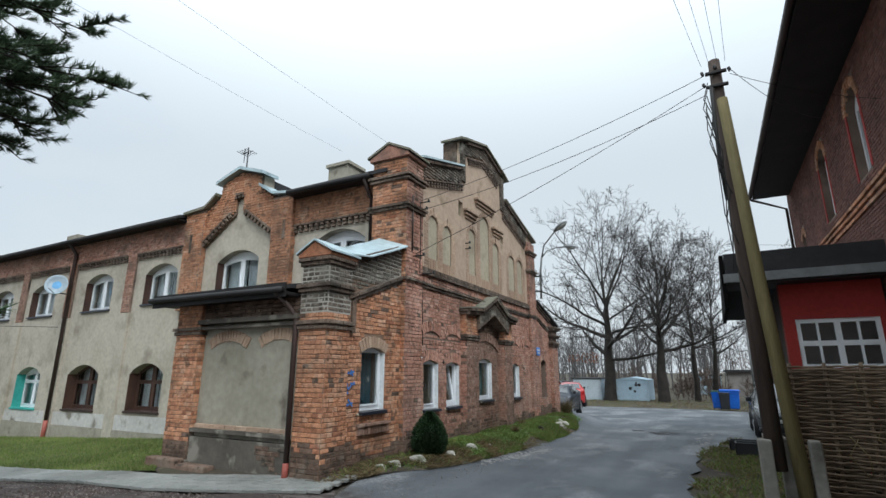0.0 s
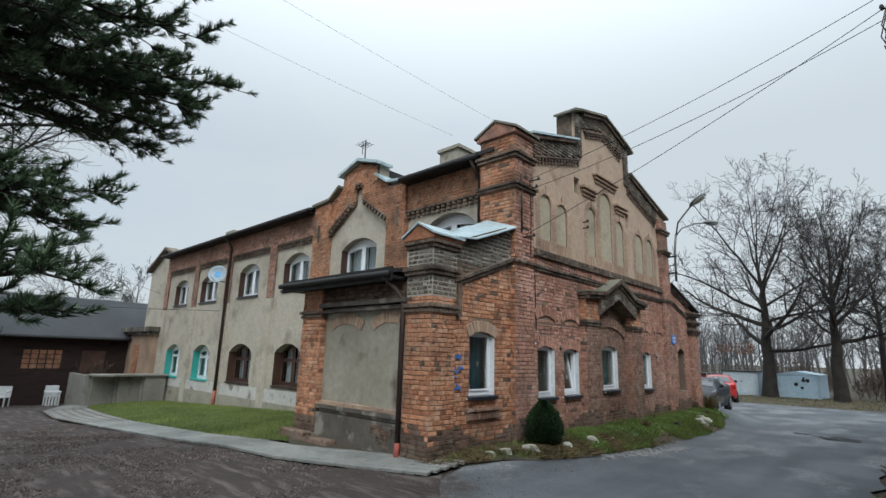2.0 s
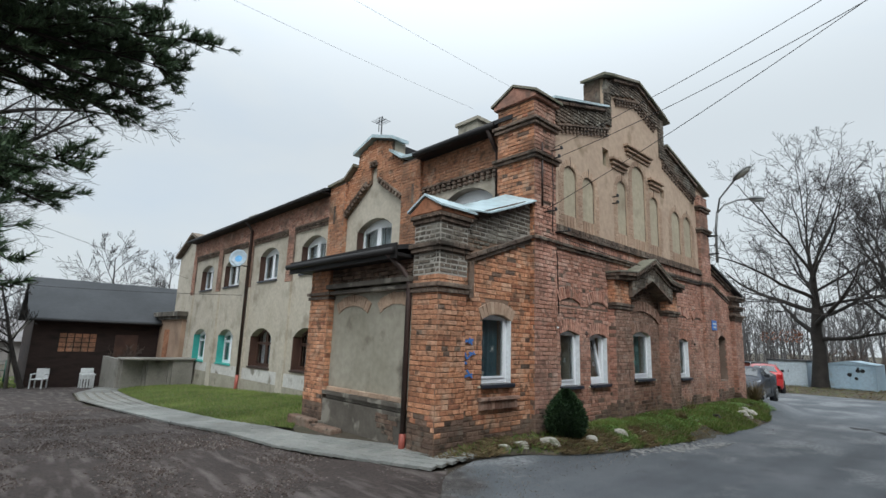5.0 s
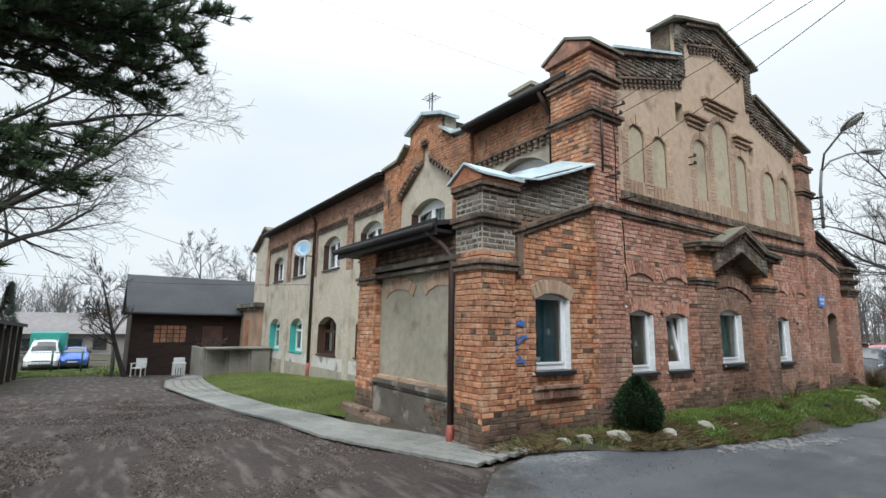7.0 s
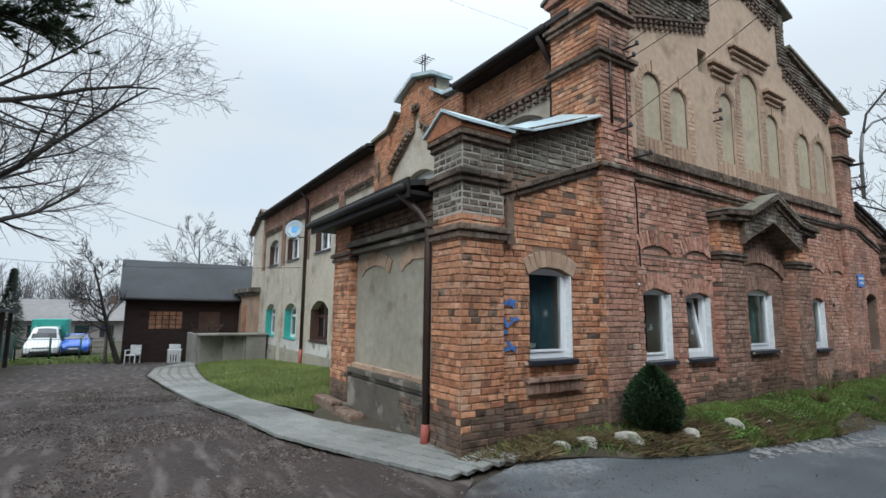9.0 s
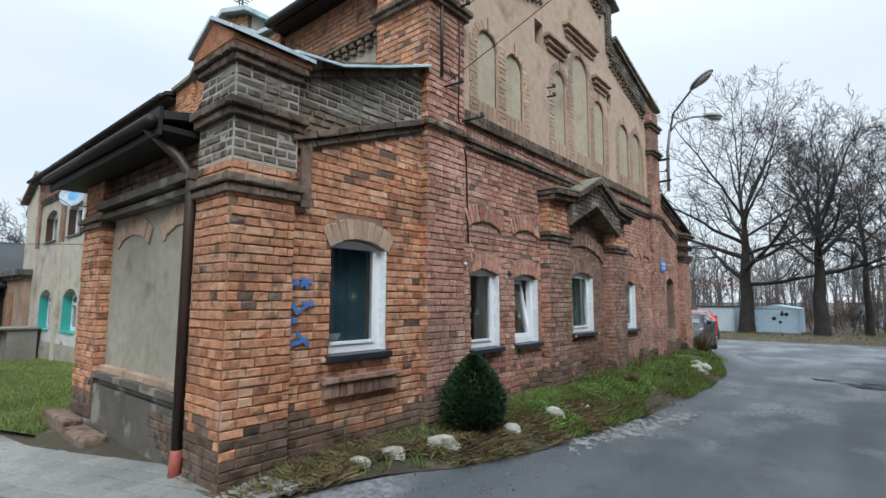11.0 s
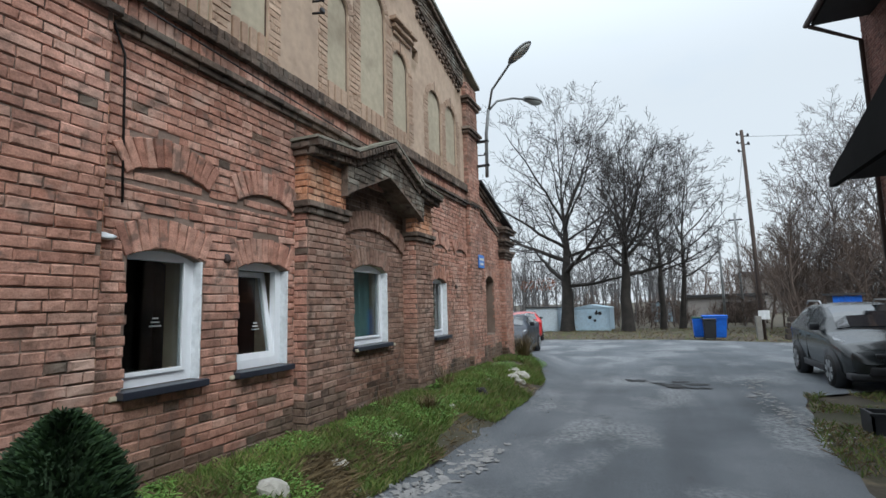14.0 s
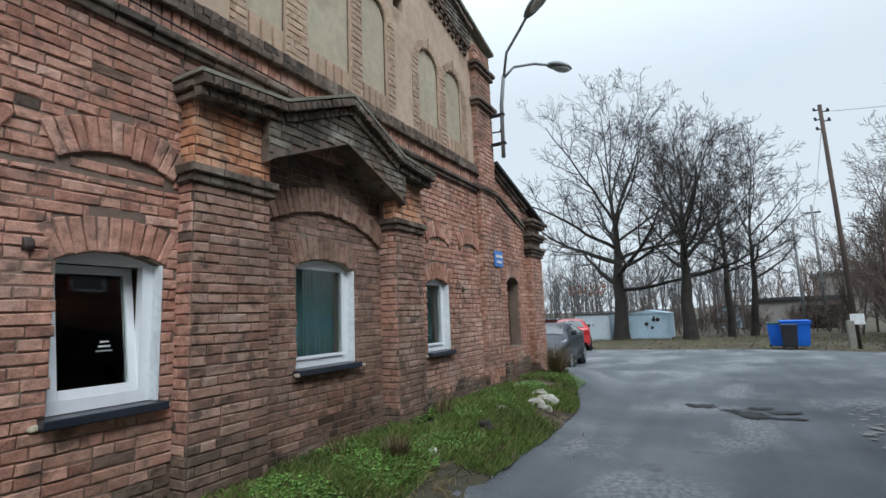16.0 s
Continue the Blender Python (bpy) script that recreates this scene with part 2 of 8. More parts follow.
M["blind_green"] = surface("grey_green_blind", [(0.16, 0.32, 0.32), (0.22, 0.40, 0.39)], 0.85, 2.0, 30, 0.05, 90)
# room walls coloured dark so that the rooms look unlit
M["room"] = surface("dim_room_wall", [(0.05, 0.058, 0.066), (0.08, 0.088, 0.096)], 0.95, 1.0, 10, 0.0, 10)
M["blue_paint"] = surface("blue_spray_paint", [(0.05, 0.16, 0.46), (0.09, 0.22, 0.54)], 0.7, 4.0, 30, 0.2, 90)
M["red_plastic"] = surface("red_brown_clay_pipe", [(0.30, 0.07, 0.05), (0.40, 0.12, 0.09)], 0.6, 4.0, 30, 0.1, 60)
M["sign_blue"] = surface("blue_enamel", [(0.05, 0.20, 0.62), (0.07, 0.24, 0.68)], 0.3, 2.0, 10, 0.0, 60)
M["dish"] = surface("light_grey_dish", [(0.30, 0.38, 0.44), (0.38, 0.46, 0.52)], 0.4, 3.0, 12, 0.05, 60)
M["dish_blue"] = surface("blue_print", [(0.08, 0.30, 0.60), (0.10, 0.36, 0.66)], 0.4, 3.0, 12, 0.0, 60)

gm, gn, gl, gb = node_mat("window_glass")
gb.inputs["Base Color"].default_value = (0.9, 0.95, 0.95, 1)
gb.inputs["Roughness"].default_value, gb.inputs["IOR"].default_value = 0.02, 1.45
gb.inputs["Transmission Weight"].default_value = 1.0
M["glass"] = gm


# ---- builders ----
Z = Vector((0, 0, 1))


def empty(name, at=(0, 0, 0), label="", category="", group="", kind=""):
    ob = new(name)
    ob.matrix_world = Matrix.Translation(at)
    ob.empty_display_size = 0.2
    return tagged(ob, label, category, group, kind)


def finish(ob, material, smooth=False):
    ob.data.materials.append(M[material] if isinstance(material, str) else material)
    if smooth:
        ob.data.polygons.foreach_set("use_smooth", [True] * len(ob.data.polygons))
    return ob


def part(name, bm, material, parent=None, label="", smooth=False):
    """Links a bmesh as one mesh object, under a thing or a part; its coordinates are the world's."""
    me = bpy.data.meshes.new(name)
    bm.to_mesh(me)
    bm.free()
    ob = finish(new(name, me), material, smooth)
    if parent is not None:
        ob.parent = parent
        root = parent.matrix_world if parent.parent is None else parent.parent.matrix_world @ parent.matrix_basis
        ob.matrix_parent_inverse = Matrix.Identity(4)
        t = parent.matrix_basis.translation.copy()
        if parent.parent is not None:
            t += parent.parent.matrix_basis.translation
        me.transform(Matrix.Translation(-t))
    return tagged(ob, label)


def mesh_part(name, verts, faces, material, parent=None, label="", smooth=False):
    me = bpy.data.meshes.new(name)
    me.from_pydata(verts, [], faces)
    ob = finish(new(name, me), material, smooth)
    if parent is not None:
        ob.parent = parent
        t = parent.matrix_basis.translation.copy()
        if parent.parent is not None:
            t += parent.parent.matrix_basis.translation
        me.transform(Matrix.Translation(-t))
    return tagged(ob, label)


def box(bm, x0, x1, y0, y1, z0, z1, bevel=0.0):
    r = bmesh.ops.create_cube(bm, size=1.0, matrix=Matrix.Translation(((x0 + x1) / 2, (y0 + y1) / 2, (z0 + z1) / 2)) @ Matrix.Diagonal((abs(x1 - x0), abs(y1 - y0), abs(z1 - z0), 1)))
    if bevel:
        edges = list({e for v in r["verts"] for e in v.link_edges})
        bmesh.ops.bevel(bm, geom=edges, offset=bevel, segments=2, affect="EDGES", profile=0.5)
    return bm


def boxes(*specs, bevel=0.0):
    bm = bmesh.new()
    for s in specs:
        box(bm, *s, bevel=bevel)
    return bm


def tube(verts, faces, pts, radii, sides=6, caps=True):
    """Adds a tube along pts to lists of verts and faces."""
    base = len(verts)
    n = len(pts)
    pts = [Vector(p) for p in pts]
    a = None
    for i, p in enumerate(pts):
        d = (pts[min(i + 1, n - 1)] - pts[max(i - 1, 0)]).normalized()
        if a is None:
            a = d.cross(Z)
            if a.length < 0.3:
                a = d.cross(Vector((1, 0, 0)))
        else:
            a = a - d * a.dot(d)
        a.normalize()
        b = d.cross(a)
        r = radii[i] if isinstance(radii, (list, tuple)) else radii
        for k in range(sides):
            w = 2 * math.pi * k / sides
            verts.append(p + a * (r * math.cos(w)) + b * (r * math.sin(w)))
    for i in range(n - 1):
        for k in range(sides):
            k2 = (k + 1) % sides
            faces.append((base + i * sides + k, base + i * sides + k2, base + (i + 1) * sides + k2, base + (i + 1) * sides + k))
    if caps:
        faces.append(tuple(base + k for k in range(sides))[::-1])
        faces.append(tuple(base + (n - 1) * sides + k for k in range(sides)))


def tube_part(name, pts, radii, material, parent=None, label="", sides=8):
    v, f = [], []
    tube(v, f, pts, radii, sides)
    return mesh_part(name, v, f, material, parent, label, True)


class Plane:
    def __init__(self, org, u, n):
        self.o, self.u, self.n = Vector(org), Vector(u), Vector(n)

    def at(self, u, v, n=0.0):
        return self.o + self.u * u + Z * v + self.n * n

    def box(self, bm, u0, u1, v0, v1, n0, n1, bevel=0.0):
        a, b = self.at(u0, v0, n0), self.at(u1, v1, n1)
        return box(bm, min(a.x, b.x), max(a.x, b.x), min(a.y, b.y), max(a.y, b.y), v0, v1, bevel)


def arch_loop(u0, u1, v0, vs, rise, n=8):
    """A rectangle with a segmental arch on top, as a loop."""
    pts = [(u0, v0), (u1, v0)]
    w = (u1 - u0) / 2
    if rise < 0.005:
        return pts + [(u1, vs), (u0, vs)]
    r = (w * w + rise * rise) / (2 * rise)
    a = math.asin(min(1, w / r))
    c = ((u0 + u1) / 2, vs + rise - r)
    for i in range(n + 1):
        t = a - 2 * a * i / n
        pts.append((c[0] + r * math.sin(t), c[1] + r * math.cos(t)))
    return pts


def inside_loop(loop, u, v):
    hit = False
    j = len(loop) - 1
    for i in range(len(loop)):
        (ui, vi), (uj, vj) = loop[i], loop[j]
        if (vi > v) != (vj > v) and u < (uj - ui) * (v - vi) / (vj - vi) + ui:
            hit = not hit
        j = i
    return hit


def slab(pl, outer, holes, n0, n1):
    """A solid sheet between two depths with openings through it."""
    bm = bmesh.new()
    edges = []
    for loop in (outer, *holes):
        vs = [bm.verts.new(pl.at(u, v, n1)) for u, v in loop]
        edges += [bm.edges.new((vs[i], vs[(i + 1) % len(vs)])) for i in range(len(vs))]
    bmesh.ops.triangle_fill(bm, use_beauty=True, use_dissolve=False, edges=edges)
    r = bmesh.ops.extrude_face_region(bm, geom=list(bm.faces))
    bmesh.ops.translate(bm, verts=[g for g in r["geom"] if isinstance(g, bmesh.types.BMVert)], vec=pl.n * (n0 - n1))
    bmesh.ops.recalc_face_normals(bm, faces=list(bm.faces))
    return bm


class Bricks:
    """Collects single bricks and writes them as one mesh."""

    def __init__(self):
        self.v, self.f = [], []
        self.dv, self.df = [], []
        self.rng = random.Random(7)
        self.joint = 0.0

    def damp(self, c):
        """Whether a brick lies in the dark foot: damp plus painted-in weaker low light."""
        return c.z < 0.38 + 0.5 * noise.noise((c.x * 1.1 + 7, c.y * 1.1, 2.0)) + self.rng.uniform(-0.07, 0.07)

    def add(self, c, u, w, n, hu, hw, d, back=0.03, rough=0.0045, dark=False):
        """A brick centred on c in the wall's plane, with half sizes hu and hw, standing d proud."""
        g = self.rng.uniform
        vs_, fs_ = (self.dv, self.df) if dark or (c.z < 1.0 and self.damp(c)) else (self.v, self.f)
        b = len(vs_)
        ch = 0.0065
        dd = max(d + g(-0.003, 0.003), 0.007) - (g(0.002, 0.005) if g(0, 1) < 0.06 else 0.0)
        tilt = g(-0.005, 0.005)
        u, w = u + w * tilt, w - u * tilt
        for su, sw in ((-1, -1), (1, -1), (1, 1), (-1, 1)):
            vs_.append(c + u * su * hu + w * sw * hw - n * back)
        for su, sw in ((-1, -1), (1, -1), (1, 1), (-1, 1)):
            vs_.append(c + u * (su * hu + g(-rough, rough)) + w * (sw * hw + g(-rough, rough)) + n * (dd - ch))
        for su, sw in ((-1, -1), (1, -1), (1, 1), (-1, 1)):
            vs_.append(c + u * (su * (hu - ch) + g(-rough, rough)) + w * (sw * (hw - ch) + g(-rough, rough)) + n * (dd + g(-rough, rough)))
        for k in range(4):
            k2 = (k + 1) % 4
            fs_.append((b + k, b + k2, b + 4 + k2, b + 4 + k))
            fs_.append((b + 4 + k, b + 4 + k2, b + 8 + k2, b + 8 + k))
        fs_.append((b + 8, b + 9, b + 10, b + 11))

    def field(self, pl, u0, u1, v0, v1, keep=None, depth=0.011, n=0.0, course=0.075, length=0.258, single=None, skip=0.0):
        """Courses of stretchers and headers over a rectangle, where keep(u, v) holds. single: gives whole bricks away
        to a list; skip: the share of dark ones, coloured as the shade in holes of missing bricks.
        """
        k = 0
        v = v0
        rng = self.rng
        while v < v1 - 0.03:
            top = min(v + course, v1)
            unit = length if k % 2 == 0 else length / 2
            shift = (0.0, 0.064, 0.129, 0.064)[k % 4]
            u = u0 - (shift if k % 2 == 0 else 0.035 * (k % 3))
            while u < u1:
                step = unit if rng.random() > (0.38 if k % 2 == 0 else 0.18) else (length if unit < 0.2 else length / 2)
                a, b = max(u, u0), min(u + step, u1)
                vm = (v + top) / 2
                dark = rng.random() < skip
                if b - a > 0.035:
                    whole = True
                    if keep is not None:
                        s = [a + (b - a) * (i + 0.5) / 7 for i in range(7)]
                        ok = [keep(x, vm) and keep(x, v + 0.01) and keep(x, top - 0.01) for x in s]
                        whole = all(ok)
                        if not whole and any(ok):
                            good = [x for x, o in zip(s, ok) if o]
                            hw = (b - a) / 14
                            a, b = good[0] - hw, good[-1] + hw
                        elif not whole:
                            a = b
                    if b - a > 0.035:
                        c = pl.at((a + b) / 2, vm, n)
                        hu, hv = (b - a) / 2 - 0.0035 - self.joint, (top - v) / 2 - 0.005 - self.joint
                        kind = 0 if abs(b - a - length) < 0.002 else (1 if abs(b - a - length / 2) < 0.002 else None)
                        if single is not None and not dark and whole and kind is not None and not (c.z < 1.0 and self.damp(c)) and len(single) < 300 and top - v > course - 0.002:
                            single.append((c, kind))
                        else:
                            self.add(c, pl.u, Z, pl.n, hu, hv, depth - 0.006 if dark else depth, dark=dark)
                u += step
            v += course
            k += 1

    def arch(self, pl, u0, u1, vs, rise, height, depth=0.015, n=0.0, width=0.077):
        """Voussoirs standing on a segmental arch."""
        w = (u1 - u0) / 2
        r = (w * w + rise * rise) / (2 * rise)
        a = math.asin(min(1, w / r))
        cu, cv = (u0 + u1) / 2, vs + rise - r
        count = max(3, round(2 * a * (r + height / 2) / width))
        for i in range(count):
            t = -a + 2 * a * (i + 0.5) / count
            rad = Z * math.cos(t) + pl.u * math.sin(t)
            tan = pl.u * math.cos(t) - Z * math.sin(t)
            m = r + height / 2 + self.rng.uniform(-0.008, 0.008)
            self.add(pl.at(cu, cv, n) + rad * m, tan, rad, pl.n, a * (r + height / 2) / count - 0.004, height / 2, depth)

    def pier(self, x0, x1, y0, y1, z0, z1, faces="ES", depth=0.012, **kw):
        """Brickwork on the chosen sides of a pier (E, W, S, N)."""
        for side in faces:
            if side == "E":
                self.field(Plane((x1, 0, 0), (0, 1, 0), (1, 0, 0)), y0, y1, z0, z1, depth=depth, **kw)
            elif side == "W":
                self.field(Plane((x0, 0, 0), (0, -1, 0), (-1, 0, 0)), -y1, -y0, z0, z1, depth=depth, **kw)
            elif side == "S":
                self.field(Plane((0, y0, 0), (1, 0, 0), (0, -1, 0)), x0, x1, z0, z1, depth=depth, **kw)
            else:
                self.field(Plane((0, y1, 0), (-1, 0, 0), (0, 1, 0)), -x1, -x0, z0, z1, depth=depth, **kw)

    def row(self, a, b, n, w, size, height, depth, gap=0.01):
        """A run of upright bricks or dentils from a to b: size along the run, height along w."""
        a, b = Vector(a), Vector(b)
        d = b - a
        count = max(1, round(d.length / (size + gap)))
        u = d.normalized()
        w = Vector(w)
        for i in range(count):
            c = a + d * ((i + 0.5) / count)
            self.add(c, u, w, Vector(n), d.length / count / 2 - gap / 2, height / 2, depth)

    def lay(self, name, material, parent, label=""):
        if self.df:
            # the foot's bricks, and dark ones that paint the shade of missing bricks
            low = mesh_part("damp_brick", self.dv, self.df, "brick_damp_shade", parent)
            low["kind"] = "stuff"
        ob = mesh_part(name, self.v, self.f, material, parent, label)
        ob["kind"] = "stuff"
        return ob


# ---- ground ----
def step(a, b, x):
    t = min(1.0, max(0.0, (x - a) / (b - a)))
    return t * t * (3 - 2 * t)


def ground_z(x, y):
    base = -0.013 * min(max(0.0, y), 70.0)
    left = max(-0.05 * max(0.0, -9 - x), -1.6)
    bank = (0.1 - base) * step(5.0, 7.5, y) * (1 - step(-5.0, -3.8, x)) * (1 - step(20, 24, y))
    return base + left + bank


from mathutils.geometry import delaunay_2d_cdt

M["soil"] = surface("damp_soil_and_litter", [(0.030, 0.023, 0.016), (0.062, 0.05, 0.034), (0.05, 0.055, 0.024)], 0.95, 0.5, 14, 0.6, 30, stain=(0.14, 0.11, 0.07), stain_scale=3.0, stain_at=(0.56, 0.7))
def asphalt_mat():
    """Old asphalt: grey binder with the sky's blue reflection put into its colour, stone grain, dark worn tracks and
    broken pale dust.
    """
    m, nodes, links, bsdf = node_mat("worn_asphalt")
    pos = nodes.new("ShaderNodeNewGeometry").outputs["Position"]
    col = ramp(nodes, links, noise_tex(nodes, links, pos, 0.55, 7.0), [(0.32, (0.068, 0.077, 0.085)), (0.5, (0.10, 0.11, 0.12)), (0.68, (0.14, 0.15, 0.16))])
    track = ramp(nodes, links, noise_tex(nodes, links, pos, 1.0, 4.0, (2.2, 0.12, 1)), [(0.36, (0.86, 0.86, 0.87)), (0.62, (1.10, 1.10, 1.10))])
    col = mixrgb(nodes, links, 1.0, col, track, "MULTIPLY")
    grain = ramp(nodes, links, noise_tex(nodes, links, pos, 120.0, 3.0), [(0.32, (0.55, 0.55, 0.55)), (0.68, (1.45, 1.45, 1.45))])
    col = mixrgb(nodes, links, 0.75, col, mixrgb(nodes, links, 1.0, col, grain, "MULTIPLY"))
    area = ramp(nodes, links, noise_tex(nodes, links, pos, 0.7, 9.0, (1.2, 0.7, 1)), [(0.51, (0, 0, 0)), (0.62, (0.95, 0.95, 0.95))])
    crumb = ramp(nodes, links, noise_tex(nodes, links, pos, 19.0, 12.0), [(0.34, (0, 0, 0)), (0.66, (0.8, 0.8, 0.8))])
    dust = mixrgb(nodes, links, 1.0, area, crumb, "MULTIPLY")
    col = mixrgb(nodes, links, dust, col, (0.30, 0.308, 0.31))
    oil = ramp(nodes, links, noise_tex(nodes, links, pos, 1.7, 8.0), [(0.66, (0, 0, 0)), (0.74, (0.7, 0.7, 0.7))])
    col = mixrgb(nodes, links, oil, col, (0.055, 0.057, 0.06))
    # the mud of the yard is carried over the broken edge of the asphalt
    def dot(vec, add):
        d = nodes.new("ShaderNodeVectorMath")
        d.operation = "DOT_PRODUCT"
        d.inputs[1].default_value = vec
        links.new(pos, d.inputs[0])
        p = nodes.new("ShaderNodeMath")
        p.operation = "ADD"
        p.inputs[1].default_value = add
        links.new(d.outputs["Value"], p.inputs[0])
        return p.outputs[0]

    def maths(op, a_, b_):
        n = nodes.new("ShaderNodeMath")
        n.operation = op
        for sock, v in ((n.inputs[0], a_), (n.inputs[1], b_)):
            if isinstance(v, (int, float)):
                sock.default_value = v
            else:
                links.new(v, sock)
        return n.outputs[0]

    edge = maths("MAXIMUM", dot((0.814, 0.581, 0), 0.58), dot((1, 0, 0), 2.9))
    ragged = maths("ADD", edge, maths("MULTIPLY", maths("SUBTRACT", noise_tex(nodes, links, pos, 1.6, 9.0), 0.5), 2.6))
    mud = ramp(nodes, links, ragged, [(0.15, (0.85, 0.85, 0.85)), (0.62, (0, 0, 0))])
    muddy = ramp(nodes, links, noise_tex(nodes, links, pos, 7.0, 8.0), [(0.36, (0.034, 0.029, 0.026)), (0.55, (0.066, 0.058, 0.052)), (0.68, (0.135, 0.125, 0.117))])
    col = mixrgb(nodes, links, mud, col, muddy)
    links.new(col, bsdf.inputs["Base Color"])
    bsdf.inputs["Roughness"].default_value = 0.8
    b = nodes.new("ShaderNodeBump")
    b.inputs["Strength"].default_value, b.inputs["Distance"].default_value = 0.6, 0.008
    links.new(noise_tex(nodes, links, pos, 160.0, 4.0), b.inputs["Height"])
    links.new(b.outputs["Normal"], bsdf.inputs["Normal"])
    return m


M["asphalt"] = asphalt_mat()
M["gravel"] = surface("muddy_gravel", [(0.022, 0.0155, 0.0135), (0.050, 0.037, 0.0325), (0.034, 0.025, 0.0215)], 0.9, 0.8, 22, 1.0, 34, stain=(0.12, 0.101, 0.092), stain_scale=4.2, stain_at=(0.50, 0.68), fine_mix=0.9, stain_stretch=(0.35, 1.5, 1))
M["lawn"] = surface("mossy_lawn_soil", [(0.05, 0.075, 0.02), (0.09, 0.12, 0.035), (0.11, 0.11, 0.045)], 0.95, 0.8, 16, 0.7, 40)
M["paver"] = surface("pale_concrete_paver", [(0.19, 0.20, 0.19), (0.25, 0.255, 0.24), (0.22, 0.225, 0.213)], 0.9, 0.8, 30, 0.3, 120, stain=(0.2, 0.19, 0.16), stain_scale=1.3, stain_at=(0.6, 0.75), by="island")
M["paver_bed"] = surface("paver_joint_sand", [(0.14, 0.13, 0.11), (0.20, 0.19, 0.16)], 0.95, 2.0, 30, 0.3, 100)

rng = random.Random(11)


def wobble(loop, seg=0.5, amp=0.1, seed=3):
    """A loop with more points and an uneven outline."""
    r = random.Random(seed)
    out = []
    for i in range(len(loop)):
        a, b = Vector(loop[i]), Vector(loop[(i + 1) % len(loop)])
        k = max(1, int((b - a).length / seg))
        for j in range(k):
            p = a.lerp(b, j / k)
            out.append((p.x + r.uniform(-amp, amp), p.y + r.uniform(-amp, amp)))
    return out


def sheet(name, loop, cell, lift, material, relief=0.0, label="", kind="structure"):
    """A patch of ground inside a loop, draped over the terrain."""
    pts = [Vector(p) for p in loop]
    n = len(pts)
    xs, ys = [p[0] for p in loop], [p[1] for p in loop]
    x = min(xs)
    while x < max(xs):
        y = min(ys)
        while y < max(ys):
            q = (x + rng.uniform(-0.2, 0.2) * cell, y + rng.uniform(-0.2, 0.2) * cell)
            if inside_loop(loop, *q):
                pts.append(Vector(q))
            y += cell
        x += cell
    vs, _, fs, _, _, _ = delaunay_2d_cdt(pts, [], [list(range(n))], 1, 1e-4)
    co = []
    for p in vs:
        z = ground_z(p.x, p.y) + lift
        if relief:
            z += relief * (noise.noise((p.x * 0.9, p.y * 0.9, 0)) + 0.5 * noise.noise((p.x * 3, p.y * 3, 5)))
        co.append((p.x, p.y, z))
    ob = mesh_part(name, co, [f if (vs[f[1]] - vs[f[0]]).cross(vs[f[2]] - vs[f[0]]) > 0 else f[::-1] for f in fs], material, None, label, True)
    ob["kind"] = kind
    return ob


def axis(lo, hi, near_lo, near_hi, cell):
    v = [near_lo + cell * i for i in range(int((near_hi - near_lo) / cell) + 1)]
    s, a = cell, near_lo
    while a > lo:
        s *= 1.35
        a -= s
        v.insert(0, a)
    s, a = cell, v[-1]
    while a < hi:
        s *= 1.35
        a += s
        v.append(a)
    return v


gx, gy = axis(-900, 900, -14, 6, 0.25), axis(-900, 1500, -2, 26, 0.25)
gv = [(x, y, ground_z(x, y) - 0.035) for y in gy for x in gx]
gf = [(j * len(gx) + i, j * len(gx) + i + 1, (j + 1) * len(gx) + i + 1, (j + 1) * len(gx) + i) for j in range(len(gy) - 1) for i in range(len(gx) - 1)]
ground = tagged(mesh_part("ground", gv, gf, "soil", None, "damp brown soil with leaf litter", True), "", "ground", "", "structure")

ROAD = [(-5.0, 6.0), (-4.95, 6.8), (-4.5, 8.2), (-4.3, 10), (-4.15, 12), (-4.1, 15), (-4.2, 17), (-4.6, 18.6), (-5.6, 20.6), (-9, 22), (-13, 26), (-12, 31.5), (-9, 32.4), (-1.6, 32.6), (0.3, 31.9), (2.6, 30.7), (12, 29), (14, 24), (4.5, 22), (3.1, 19), (0.2, 17.0), (-0.1, 15.4), (-0.5, 13.6), (-0.5, 9.0), (-0.2, 5), (0.6, 0), (0.6, -10), (-3.5, -10), (-2.8, 0), (-3.1, 3.6)]
tagged(sheet("road", wobble(ROAD, 0.5, 0.09, 2), 0.45, 0.0, "asphalt", 0.008, "worn grey asphalt lane with pale dusty patches"), "", "road")
YARD = [(-5.0, 6.0), (-5.15, 5.78), (-7.7, 4.85), (-11.4, 4.35), (-15, 4.1), (-19.2, 3.9), (-23.5, 4.3), (-26.5, 5.4), (-30, 5.8), (-33, 4.5), (-44, 2.5), (-44, -0.5), (-30, 0.4), (-22, 0.2), (-18, 0.0), (-12, -3), (-6, -6), (-3.4, -8), (-2.6, 0), (-2.9, 3.6)]
yard = tagged(sheet("yard", wobble(YARD, 0.45, 0.08, 5), 0.28, 0.012, "gravel", 0.03, "muddy brown gravel yard with tyre ruts"), "", "yard")
LAWN = [(-8.75, 5.80), (-9.32, 6.12), (-9.25, 8.7), (-26, 8.7), (-26.3, 6.6), (-24, 5.9), (-19.9, 5.55), (-15.7, 5.27), (-11, 5.34)]
tagged(sheet("lawn", LAWN, 0.3, 0.02, "lawn", 0.02, "short mossy green lawn before the building"), "", "lawn")
FOOT = [(-9.34, 6.2), (-9.30, 6.1), (-8.75, 5.79), (-8.3, 5.61), (-6.62, 6.18), (-6.6, 6.22)]
